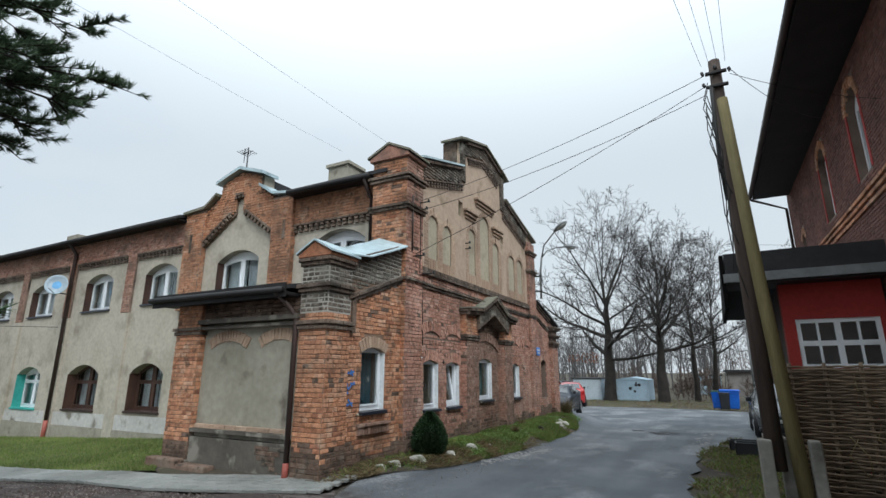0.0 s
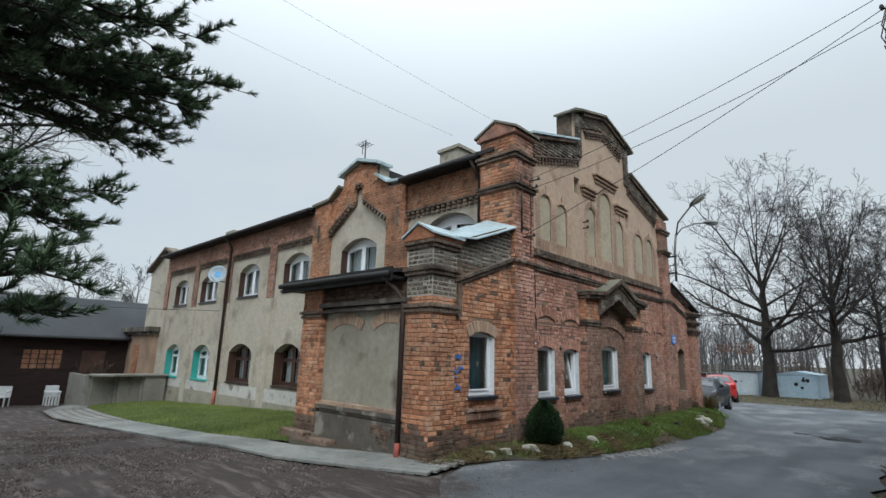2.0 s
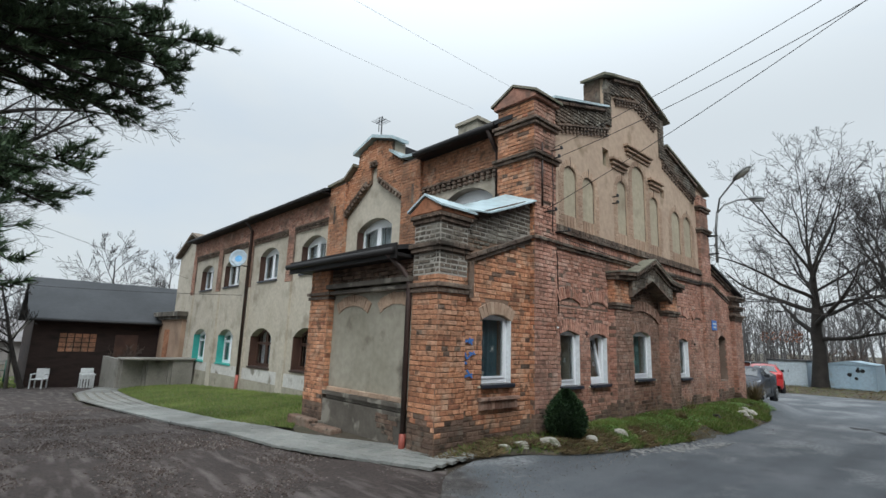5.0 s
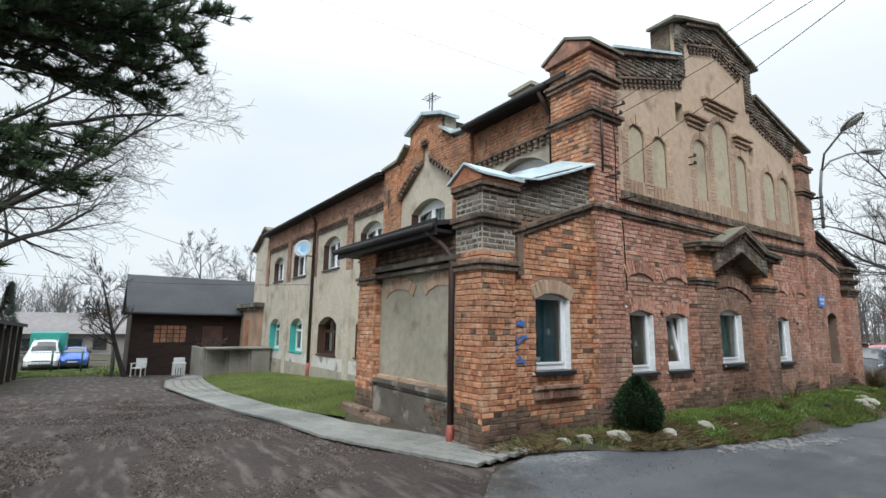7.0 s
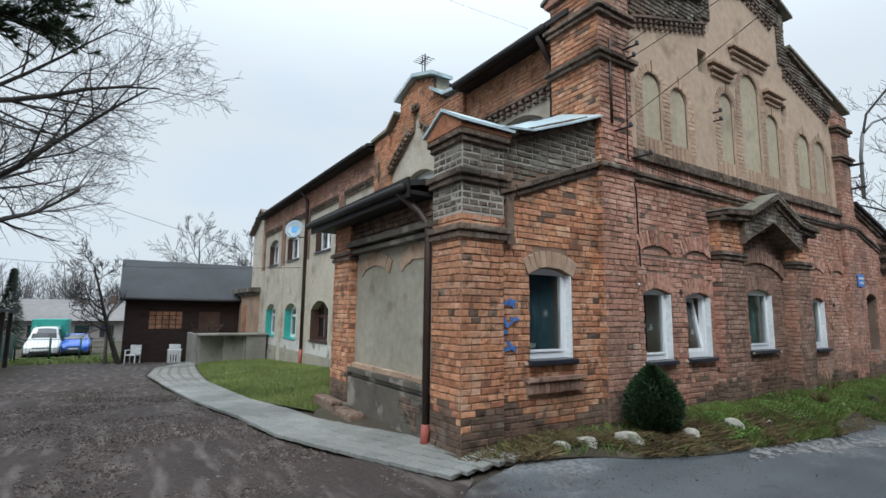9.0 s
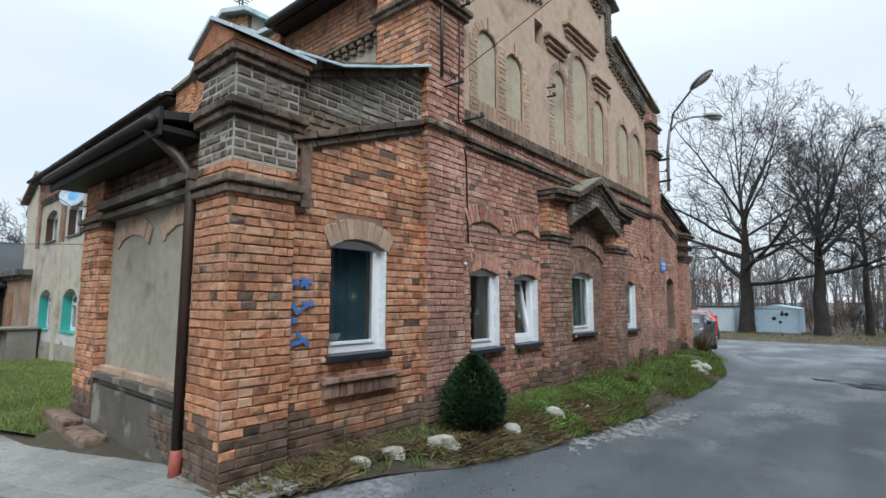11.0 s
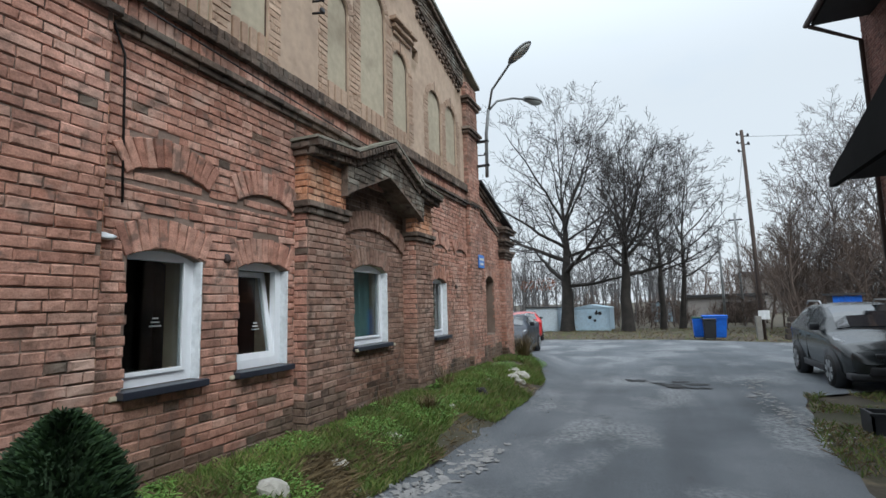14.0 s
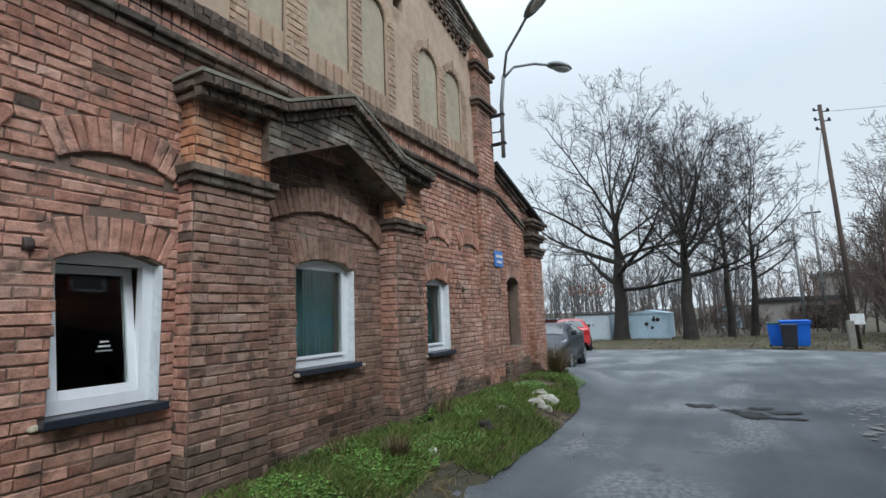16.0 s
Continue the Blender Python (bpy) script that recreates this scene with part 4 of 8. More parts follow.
# portal: pilasters and pitched brick hood
r1, r2, r3, r5 = Bricks(), Bricks(), Bricks(), Bricks()
C0, C1, D0, D1, XP = 11.22, 11.92, 13.84, 14.44, -5.33
each("portal_pilaster", ((-5.6, XP, C0, C1, -0.3, 3.1), (-5.6, XP, D0, D1, -0.3, 3.1)), "mortar")
for a, b in ((C0, C1), (D0, D1)):
    r1.pier(-5.58, XP, a, b, -0.05, 2.42, "E")
    r5.pier(-5.58, XP, a, b, -0.05, 2.42, "S", skip=0.03)
    r5.pier(-5.58, XP, a, b, -0.05, 3.1, "N")
    r2.pier(-5.5, XP, a, b, 2.56, 3.12, "ES")
    for z, d in ((2.42, 0.03), (2.49, 0.055), (3.05, 0.04), (3.12, 0.075)):
        r3.pier(-5.5, XP + d, a - d, b + d, z, z + 0.068, "ESN", depth=0.012)
        part("portal_band", boxes((-5.55, XP + d, a - d, b + d, z, z + 0.068)), "brick_dark", house)
HOOD = [(C0 - 0.05, 3.12), (12.0, 3.12), (12.87, 3.56), (14.0, 3.12), (D1 + 0.05, 3.12)]
hood_in = [(C1, 2.78), (12.87, 3.18), (D0, 2.78)]
# dark brick puts the soffit's black shade into the colour
part("hood", slab(E, [(C1 - 0.1, 2.72), hood_in[0], hood_in[1], hood_in[2], (D0 + 0.1, 2.72), (D0 + 0.1, 3.14), (12.87, 3.54), (C1 - 0.1, 3.14)], [], -0.06, 0.27), "brick_dark", house, "pitched brick hood over the walled-up doorway")


XH_ = XG + 0.27


def hood_at(u):
    return 3.14 + 0.40 * (1 - abs(u - 12.87) / 1.08), 2.78 + 0.40 * (1 - abs(u - 12.87) / 1.03)


r4 = Bricks()
r4.field(Plane((XH_, 0, 0), (0, 1, 0), (1, 0, 0)), C1 - 0.1, D0 + 0.1, 2.72, 3.56, lambda u, v: hood_at(u)[1] + 0.01 < v < hood_at(u)[0] - 0.01)
r4.lay("hood_brick", "brick_grey", wall_low)
for a, b in (((C0 - 0.08, 3.16), (11.95, 3.22)), ((11.95, 3.22), (12.87, 3.62)), ((12.87, 3.62), (13.8, 3.22)), ((13.8, 3.22), (D1 + 0.08, 3.16))):
    A, B = Vector((XH_, *a)), Vector((XH_, *b))
    ww = E.n.cross((B - A).normalized())
    for o, d in ((-0.08, 0.04), (0.0, 0.10)):
        r3.row(A + ww * o, B + ww * o, E.n, ww, 0.068, 0.07, d)
r3.lay("hood_ledge", "brick_dark", wall_low)
r1.lay("portal_brick", "brick_brown", wall_low)
r2.lay("portal_brick", "brick_orange", wall_low)
r5.lay("portal_brick", "brick", wall_low)
coping([(C0 - 0.1, 3.2), (11.95, 3.27), (12.87, 3.68), (13.8, 3.27), (D1 + 0.1, 3.2)], -5.52, XH_ + 0.1, 0.03, "moss", "hood_coping")
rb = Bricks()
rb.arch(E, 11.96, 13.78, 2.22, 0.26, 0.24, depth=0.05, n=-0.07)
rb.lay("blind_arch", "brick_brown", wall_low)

# annex
ax, ad = Bricks(), Bricks()
an_top = lambda u: 4.1 - (u - 17.29) * 0.28
ax.field(E, 17.26, 19.65, -0.1, 4.0, lambda u, v: v < an_top(u) - 0.05 and not near_window(G_WIN[5:], u, v))
ax.arch(E, 17.78, 18.44, 1.95, 0.12, 0.22)
ax.pier(-5.9, -5.38, 18.97, 19.68, -0.1, 2.6, "ESN")
part("pilaster", boxes((-5.9, -5.39, 18.97, 19.68, -0.3, 3.3)), "mortar", house)
for i, z in enumerate((2.55, 2.62, 2.69, 2.9, 2.97, 3.2, 3.27)):
    d = (0.03, 0.06, 0.09, 0.06, 0.1, 0.1, 0.14)[i]
    ad.pier(-5.9, -5.38 + d, 18.97 - d, 19.68 + d, z, z + 0.07, "ESN")
    part("annex_band", boxes((-5.9, -5.39 + d, 18.97 - d, 19.68 + d, z, z + 0.07)), "brick_dark", house)
A, B = E.at(17.29, 4.0), E.at(19.0, 3.52)
ww = E.n.cross((B - A).normalized())
for o, d in ((-0.42, 0.04), (-0.35, 0.07), (0.0, 0.06), (0.07, 0.1)):
    ad.row(A + ww * o, B + ww * o, E.n, ww, 0.25, 0.062, d)
ad.lay("annex_ledge", "brick_dark", wall_annex)
ax.lay("annex_brick", "brick", wall_annex)
coping([(17.28, 4.12), (19.9, 3.39)], -12.0, -5.34, 0.06, "roof", "annex_roof", "dark felt roof of the annex")
part("wall", boxes((-12, -5.95, 17.46, 17.6, -0.4, 4.0), (-12, -5.9, 19.5, 19.65, -0.4, 3.3)), "brick_dark", house)

# long stucco front
F_LOW = [(-24.95, -23.35, 0.42, 1.56, 0.26), (-21.8, -20.2, 0.44, 1.56, 0.26), (-18.45, -16.7, 0.5, 1.57, 0.30), (-15.08, -13.52, 0.55, 1.60, 0.29)]
F_UP = [(-24.85, -23.3, 3.55, 4.48, 0.24), (-21.85, -20.2, 3.55, 4.48, 0.24), (-18.25, -16.7, 3.56, 4.53, 0.26), (-14.98, -13.45, 3.6, 4.53, 0.28), (-11.74, -10.15, 3.6, 4.56, 0.28), (-8.3, -6.72, 3.75, 4.66, 0.30)]
FRONT = [(-26.1, -1.2), (-6.2, -1.2), (-6.2, 5.95), (-26.1, 5.95)]
front = part("wall", slab(S, FRONT, [arch_loop(*w) for w in F_LOW + F_UP], -0.4, 0.0), "stucco", house, "stained beige stucco front with arched windows")
part("plinth", boxes((-26.1, -9.2, FY - 0.05, FY + 0.02, -1.2, 0.02)), "stucco_grey", house)
part("wall", slab(Plane((0, FY - 0.02, 0), (1, 0, 0), (0, -1, 0)), [(-26.1, 0.03), (-9.2, 0.03), (-9.2, 0.47), (-26.1, 0.38)], [], -0.01, 0.0), "whitewash", house)
fr, fo, fd = Bricks(), Bricks(), Bricks()
LES = [-25.9, -22.4, -19.15, -15.72]
each("lesene", [(x - 0.22, x + 0.22, FY - 0.07, FY, -1.1, 3.4) for x in LES], "stucco")
each("lesene", [(x - 0.22, x + 0.22, FY - 0.062, FY, 3.41, 5.2) for x in LES], "mortar")
fp = Plane((0, FY - 0.062, 0), (1, 0, 0), (0, -1, 0))
for x in LES:
    fr.field(fp, x - 0.22, x + 0.22, 3.42, 5.2, None)
each("frieze", ((-26.1, -13.15, FY - 0.062, FY, 5.2, 5.93), (-8.95, -6.3, FY - 0.062, FY, 5.2, 5.93)), "mortar")
fr.field(fp, -26.1, -13.15, 5.2, 5.92, None)
fo.field(fp, -8.95, -6.3, 5.2, 5.92, None)
for a, b in ((-25.65, -22.65), (-22.15, -19.4), (-18.9, -15.97), (-15.47, -13.2), (-8.95, -6.35)):
    for z, d in ((5.15, 0.09), (5.06, 0.07)):
        fd.row(S.at(a, z), S.at(b, z), S.n, Z, 0.09, 0.065, d, 0.08)
    fd.row(S.at(a, 5.215), S.at(b, 5.215), S.n, Z, 0.25, 0.05, 0.1)
fr.lay("frieze_brick", "brick", front)
fd.lay("dentil", "brick_dark", front)
# dormer gable on the front
sgp = Plane((0, FY - 0.16, 0), (1, 0, 0), (0, -1, 0))
each("dormer_pier", ((-13.12, -12.32, FY - 0.15, FY + 0.3, 3.3, 6.15), (-9.62, -8.92, FY - 0.15, FY + 0.3, 3.3, 6.05)), "mortar")
for a, b, t in ((-13.12, -12.32, 6.1), (-9.62, -8.92, 6.0)):
    fo.pier(a, b, FY - 0.15, FY, 3.3, t, "SEW")
SGT = [(-13.12, 6.1), (-12.3, 6.15), (-11.78, 6.5), (-11.78, 6.85), (-11.0, 7.1), (-10.2, 6.85), (-10.2, 6.5), (-9.62, 6.12), (-8.92, 6.05)]
part("dormer_wall", slab(S, [(-12.32, 5.05), (-11.14, 5.84), (-11.12, 6.3), (-10.86, 6.3), (-10.84, 5.84), (-9.62, 5.05), (-9.62, 6.1), (-10.2, 6.5), (-10.2, 6.85), (-11, 7.08), (-11.78, 6.85), (-11.78, 6.5), (-12.32, 6.12)], [], 0.005, 0.06), "mortar_warm", house)
part("dormer_back", slab(S, [(-13.1, 5.955), (-8.95, 5.955), (-8.95, 6.05), (-9.62, 6.1), (-10.2, 6.48), (-10.2, 6.85), (-11, 7.08), (-11.78, 6.85), (-11.78, 6.48), (-12.32, 6.1), (-13.1, 6.1)], [], -0.35, 0.0), "stucco", house)
sgq = Plane((0, FY - 0.062, 0), (1, 0, 0), (0, -1, 0))


def sg_top(u):
    d = abs(u + 11)
    return 6.85 + (0.8 - d) * 0.3 if d < 0.78 else 6.5 - (d - 0.78) * 0.65


fo.field(sgq, -12.32, -9.62, 5.1, 7.1, lambda u, v: (6.3 if abs(u + 10.99) < 0.14 else 5.1 + 0.79 * (1 - (abs(u + 10.97) - 0.15) / 1.2)) + 0.02 < v < sg_top(u) - 0.02, depth=0.03)
fo.lay("dormer_brick", "brick_orange", front)
sd = Bricks()
for a, b in (((-12.32, 4.98), (-11.18, 5.76)), ((-10.8, 5.76), (-9.62, 4.98))):
    A, B = S.at(*a), S.at(*b)
    ww = S.n.cross((B - A).normalized())
    if ww.z < 0:
        ww = -ww
    sd.row(A + ww * 0.1, B + ww * 0.1, S.n, ww, 0.08, 0.1, 0.14, 0.07)
    sd.row(A + ww * 0.18, B + ww * 0.18, S.n, ww, 0.2, 0.05, 0.15)
sd.row(S.at(-11.2, 6.33), S.at(-10.78, 6.33), S.n, Z, 0.09, 0.07, 0.13, 0.05)
sd.row(S.at(-11.14, 6.41), S.at(-10.84, 6.41), S.n, Z, 0.09, 0.07, 0.16, 0.04)
sd.row(S.at(-12.85, 5.2), S.at(-12.75, 5.2), S.n, Z, 0.06, 0.55, 0.175)
sd.row(S.at(-9.22, 5.15), S.at(-9.12, 5.15), S.n, Z, 0.06, 0.5, 0.175)
sd.lay("dormer_dentil", "brick_dark", front)


def cap_line(pts, thick, y0, y1, material, name="dormer_coping"):
    bm = bmesh.new()
    for (xa, za), (xb, zb) in zip(pts, pts[1:]):
        lo = [bm.verts.new(p) for p in ((xa, y0, za), (xb, y0, zb), (xb, y1, zb), (xa, y1, za))]
        hi = [bm.verts.new((v.co.x, v.co.y, v.co.z + thick)) for v in lo]
        bm.faces.new(lo[::-1])
        bm.faces.new(hi)
        for i in range(4):
            bm.faces.new((lo[i], lo[(i + 1) % 4], hi[(i + 1) % 4], hi[i]))
    return part(name, bm, material, house)


cap_line([(-6.42, 6.33), (-5.85, 6.605), (-5.28, 6.33)], 0.05, 8.37, 9.25, "moss", "pilaster_coping")
cap_line([(-6.14, 3.60), (-5.735, 3.825), (-5.33, 3.60)], 0.035, 6.10, 6.88, "zinc", "pier_coping")
cap_line([(-13.2, 6.1), (-12.3, 6.16), (-11.84, 6.48)], 0.08, FY - 0.24, FY + 0.35, "moss")
cap_line([(-10.14, 6.48), (-9.6, 6.14), (-8.86, 6.05)], 0.07, FY - 0.24, FY + 0.35, "zinc")
cap_line([(-11.92, 6.82), (-11.0, 7.12), (-10.06, 6.82)], 0.09, FY - 0.22, FY + 0.35, "zinc")

part("dormer_roof", slab(S, [(-11.78, 6.4), (-10.2, 6.4), (-10.2, 6.8), (-11, 7.05), (-11.78, 6.8)], [], -1.6, -0.36), "roof", house)
# roof, eaves, chimney
bm = bmesh.new()
for xa, xb, y_e, z_e in ((-26.2, -13.16, 8.42, 5.98), (-13.16, -8.88, 9.0, 6.155), (-8.88, -5.92, 8.42, 5.98), (-26.2, -5.92, 17.8, 5.98)):
    p = [(xa, y_e, z_e), (xb, y_e, z_e), (xb, 12.87, 7.32), (xa, 12.87, 7.32)]
    lo = [bm.verts.new(v) for v in p]
    hi = [bm.verts.new((v[0], v[1], v[2] + 0.09)) for v in p]
    bm.faces.new(lo)
    bm.faces.new(hi[::-1])
    for i in range(4):
        bm.faces.new((lo[i], lo[(i + 1) % 4], hi[(i + 1) % 4], hi[i]))
bmesh.ops.recalc_face_normals(bm, faces=list(bm.faces))
part("roof", bm, "roof", house, "shallow black felt roof")
each("eaves_board", ((-26.1, -13.2, 8.46, FY, 5.93, 5.985), (-8.9, -6.3, 8.46, FY, 5.93, 5.985)), "black_metal")
tube_part("gutter", [(-26.1, 8.37, 5.98), (-13.2, 8.37, 5.95)], 0.07, "black_metal", house)
tube_part("gutter", [(-8.85, 8.37, 5.97), (-6.35, 8.37, 5.95)], 0.07, "black_metal", house)
tube_part("downpipe", [(-6.5, 8.38, 5.9), (-6.5, 8.6, 5.6), (-6.5, 8.7, 5.5), (-6.5, 8.7, 3.5)], 0.05, "brown_metal", house)
tube_part("downpipe", [(-19.0, 8.38, 5.95), (-19.0, 8.66, 5.6), (-19.0, 8.66, 0.1)], 0.06, "brown_metal", house)
tube_part("pipe_shoe", [(-19.0, 8.66, 0.15), (-19.0, 8.64, -0.5)], 0.065, "red_plastic", house)
part("chimney", boxes((-8.98, -8.28, 9.95, 10.6, 6.3, 7.24), (-9.04, -8.22, 9.89, 10.66, 7.24, 7.33)), "stucco_grey", house, "stubby rendered chimney")
part("chimney", boxes((-22.0, -21.2, 9.6, 10.2, 6.2, 6.85)), "stucco_grey", house)
part("wall", boxes((-26.1, -6.2, 17.1, 17.27, -1, 6.0), (-26.1, -25.8, FY, 17.4, -1.2, 6.0)), "stucco", house)
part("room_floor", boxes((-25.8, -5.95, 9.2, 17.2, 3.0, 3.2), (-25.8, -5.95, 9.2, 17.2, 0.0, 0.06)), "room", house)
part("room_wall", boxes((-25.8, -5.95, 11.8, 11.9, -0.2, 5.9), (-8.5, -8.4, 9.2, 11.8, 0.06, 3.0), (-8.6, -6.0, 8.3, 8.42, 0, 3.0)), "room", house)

# far end: plain end bay with its parapet, and a low flat-roofed bay
part("wall", slab(Plane((0, FY + 0.15, 0), (1, 0, 0), (0, -1, 0)), [(-29.2, -1.4), (-26.1, -1.4), (-26.1, 6.0), (-26.9, 6.55), (-29.2, 5.55)], [], -0.4, 0.0), "stucco", house, "plain far end bay")
cap_line([(-29.4, 5.55), (-27.0, 6.55), (-26.0, 6.2)], 0.12, FY - 0.1, FY + 0.5, "brick_grey")
part("wall", boxes((-30.6, -26.2, 8.55, 9.2, -1.6, 2.4)), "brick_pale", house, "low pinkish bay at the far end")
part("bay_roof", boxes((-30.9, -26.0, 8.25, 9.3, 2.4, 2.62), (-30.8, -26.1, 8.4, 9.3, 2.25, 2.4)), "plinth", house)
part("bay_opening", boxes((-28.9, -28.1, 8.52, 8.56, 0.3, 1.75)), "brick_orange", house)


# ---- windows ----
def arch_z(u, u0, u1, vs, rise):
    t = (u - (u0 + u1) / 2) / ((u1 - u0) / 2)
    return vs + rise * (1 - t * t)


def window(pl, spec, recess, frame_mat, curtain, sill_mat="sill", leaves=1, bar=False, reveal=True, label="", transom=None, sill_out=0.09, tilt=False, lining=None):
    u0, u1, v0, vs, rise = spec
    at = pl.at((u0 + u1) / 2, v0, 0)
    w = new("window")
    w.parent = house
    w.matrix_basis = Matrix.Translation(Vector(at) - house.matrix_basis.translation)
    tagged(w, label)
    n1, n0 = -recess, -recess - 0.07
    m = 0.012
    loop_o = arch_loop(u0 + m, u1 - m, v0 + 0.02, vs, rise - 0.005)
    t = 0.075
    lead = 0.075 if leaves == 2 else 0.020
    inner = [(u0 + m + lead, u1 - m - 0.075)]
    if leaves == 2:
        c = (u0 + u1) / 2
        inner = [(u0 + m + t, c - 0.055), (c + 0.055, u1 - m - t)]
    bands = [(v0 + 0.10, vs - 0.03 if leaves == 2 else vs - 0.008)]
    if transom:
        bands = [(v0 + 0.11, transom - 0.035), (transom + 0.035, vs - 0.02)]
    rise_in = rise if frame_mat != "white" else rise * 0.4
    panes = []
    for a, b in inner:
        for i, (c, d) in enumerate(bands):
            if i == len(bands) - 1 and rise_in > 0.1:
                zs = [arch_z(x, u0, u1, vs, rise_in) - t for x in (a, (a + b) / 2, b)]
                lp = [(a, c), (b, c), (b, max(zs[2], c + 0.05)), ((a + b) / 2, max(zs[1], c + 0.06)), (a, max(zs[0], c + 0.05))]
            else:
                lp = [(a, c), (b, c), (b, d), (a, d)]
            panes.append(lp)
    part("frame", slab(pl, loop_o, panes, n0, n1), frame_mat, w)
    if tilt:
        a, b = inner[0]
        c, d = bands[0]
        for (ua, va), (ub, vb) in (((a, c), (a + 0.055, d)), ((b - 0.055, c), (b, d)), ((a + 0.056, d - 0.055), (b - 0.056, d)), ((a + 0.056, c), (b - 0.056, c + 0.055)), ((a + 0.057, c + 0.056), (b - 0.057, d - 0.056))):
            bm = bmesh.new()
            glass = ub - ua > 0.3 and vb - va > 0.3
            o0, o1 = (0.026, 0.032) if glass else (0.0, 0.05)
            vv = [bm.verts.new(pl.at(u, v, n1 - 0.052 + o - 0.145 * (v - c) / (d - c))) for o in (o0, o1) for u, v in ((ua, va), (ub, va), (ub, vb), (ua, vb))]
            for q in ((3, 2, 1, 0), (4, 5, 6, 7), (0, 1, 5, 4), (1, 2, 6, 5), (2, 3, 7, 6), (3, 0, 4, 7)):
                bm.faces.new([vv[i] for i in q])
            part("pane" if glass else "sash", bm, "glass" if glass else frame_mat, w)
        panes = []
    for lp in panes:
        part("pane", slab(pl, [(x, y) for x, y in lp], [], n0 + 0.03, n0 + 0.036), "glass", w)
        a, b = min(p[0] for p in lp), max(p[0] for p in lp)
        c, d = min(p[1] for p in lp), max(p[1] for p in lp)
        sash = bmesh.new()
        for s in (*(((a, a + 0.03, c, d),) if leaves == 2 else ()), (b - 0.03, b, c, d), (a + 0.0305, b - 0.0305, c, c + 0.03)):
            pl.box(sash, *s, n1, n1 + 0.018)
        if bar:
            pl.box(sash, a + 0.03, b - 0.03, (c + d) / 2 - 0.014, (c + d) / 2 + 0.014, n1, n1 + 0.012)
        part("sash", sash, frame_mat, w)
    if curtain:
        bm = bmesh.new()
        k = 60
        for i in range(k + 1):
            u = u0 + (u1 - u0) * i / k
            o = 0.025 * math.sin(i * 1.9) + 0.012 * math.sin(i * 0.7)
            bm.verts.new(pl.at(u, v0 - 0.05, n0 - 0.16 + o))
            bm.verts.new(pl.at(u, vs + rise + 0.05, n0 - 0.16 + o * 0.6))
        bm.verts.ensure_lookup_table()
        gap = (0.42, 0.50) if curtain == "curtain" else None
        for i in range(k):
            if gap and gap[0] < i / k < gap[1]:
                continue
            bm.faces.new((bm.verts[2 * i], bm.verts[2 * i + 2], bm.verts[2 * i + 3], bm.verts[2 * i + 1]))
        part("curtain", bm, curtain, w)
    if sill_mat:
        bm = bmesh.new()
        pl.box(bm, u0 - 0.04, u1 + 0.04, v0 - 0.04, v0 + 0.015, n1 - 0.01, sill_out, 0.006)
        part("sill", bm, sill_mat, w)
    if leaves == 2 and recess > 0.19:
        bm = bmesh.new()
        pl.box(bm, u0 - 0.004, u0 + 0.016, v0 + 0.02, vs, n1 + 0.001, 0.006)
        part("reveal", bm, lining or "brown_wood", w)
    if reveal:
        bm = bmesh.new()
        for a, b in ((u1 - 0.016, u1 + 0.002),):
            pl.box(bm, a, b, v0 + 0.02, vs, n1 + 0.001, 0.016)
        part("reveal", bm, reveal if isinstance(reveal, str) else "white_plaster", w)
    return w


KW = dict(frame_mat="white", recess=0.072)
window(E, G_WIN[0], curtain="curtain_dark", label="white plastic window with dark curtain in the porch wall", **KW)
window(E, G_WIN[1], curtain=None, label="white plastic window with a dark room behind", **KW)
window(E, G_WIN[2], curtain=None, label="white plastic window tilted ajar", tilt=True, **KW)
window(Plane((XG - 0.07, 0, 0), (0, 1, 0), (1, 0, 0)), G_WIN[3], curtain="blind_green", label="white plastic window with grey-green blind", **KW)
window(E, G_WIN[4], curtain="blind_green", label="narrow white plastic window with blind", **KW)
window(E, G_WIN[5], 0.2, "brown_wood", "curtain_dark", None, 2, reveal=False, label="boarded brown annex window", transom=1.2)
for i, wspec in enumerate(F_LOW):
    window(S, wspec, 0.26, "white" if i < 2 else "brown_wood", "curtain", "teal" if i < 2 else "brown_metal", 2, reveal=False, transom=wspec[3] - 0.25,
           lining="teal" if i < 2 else None,
           label="arched white window with teal reveal and sill" if i < 2 else "arched window with dark brown frame and net curtain", sill_out=0.05)
for i, wspec in enumerate(F_UP):
    window(S, wspec, 0.20, "white", "curtain", "sill", 2, reveal=False, label="upper arched white window with net curtain", sill_out=0.06)


# ---- more materials ----
M["bark"] = surface("dark_bark", [(0.016, 0.014, 0.012), (0.04, 0.034, 0.029)], 0.95, 2.0, 20, 0.6, 25)
M["twig"] = surface("dark_twigs", [(0.030, 0.026, 0.024), (0.052, 0.046, 0.042)], 0.95, 0.5, 5, 0.0, 25)
# far twigs paled and greyed: distance haze put into the colour
M["bark_far"] = surface("haze_grey_twigs", [(0.075, 0.072, 0.072), (0.125, 0.12, 0.118)], 0.95, 0.2, 2, 0.0, 20)
M["bark_birch"] = surface("birch_twigs", [(0.11, 0.095, 0.09), (0.17, 0.15, 0.14)], 0.95, 0.2, 2, 0.0, 20)
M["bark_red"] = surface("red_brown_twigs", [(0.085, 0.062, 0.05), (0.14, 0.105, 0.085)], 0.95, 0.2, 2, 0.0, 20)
M["pine_needle"] = surface("pine_needles", [(0.034, 0.07, 0.036), (0.065, 0.115, 0.055), (0.11, 0.175, 0.082)], 0.7, 1.0, 10, 0.0, 20, by="island")
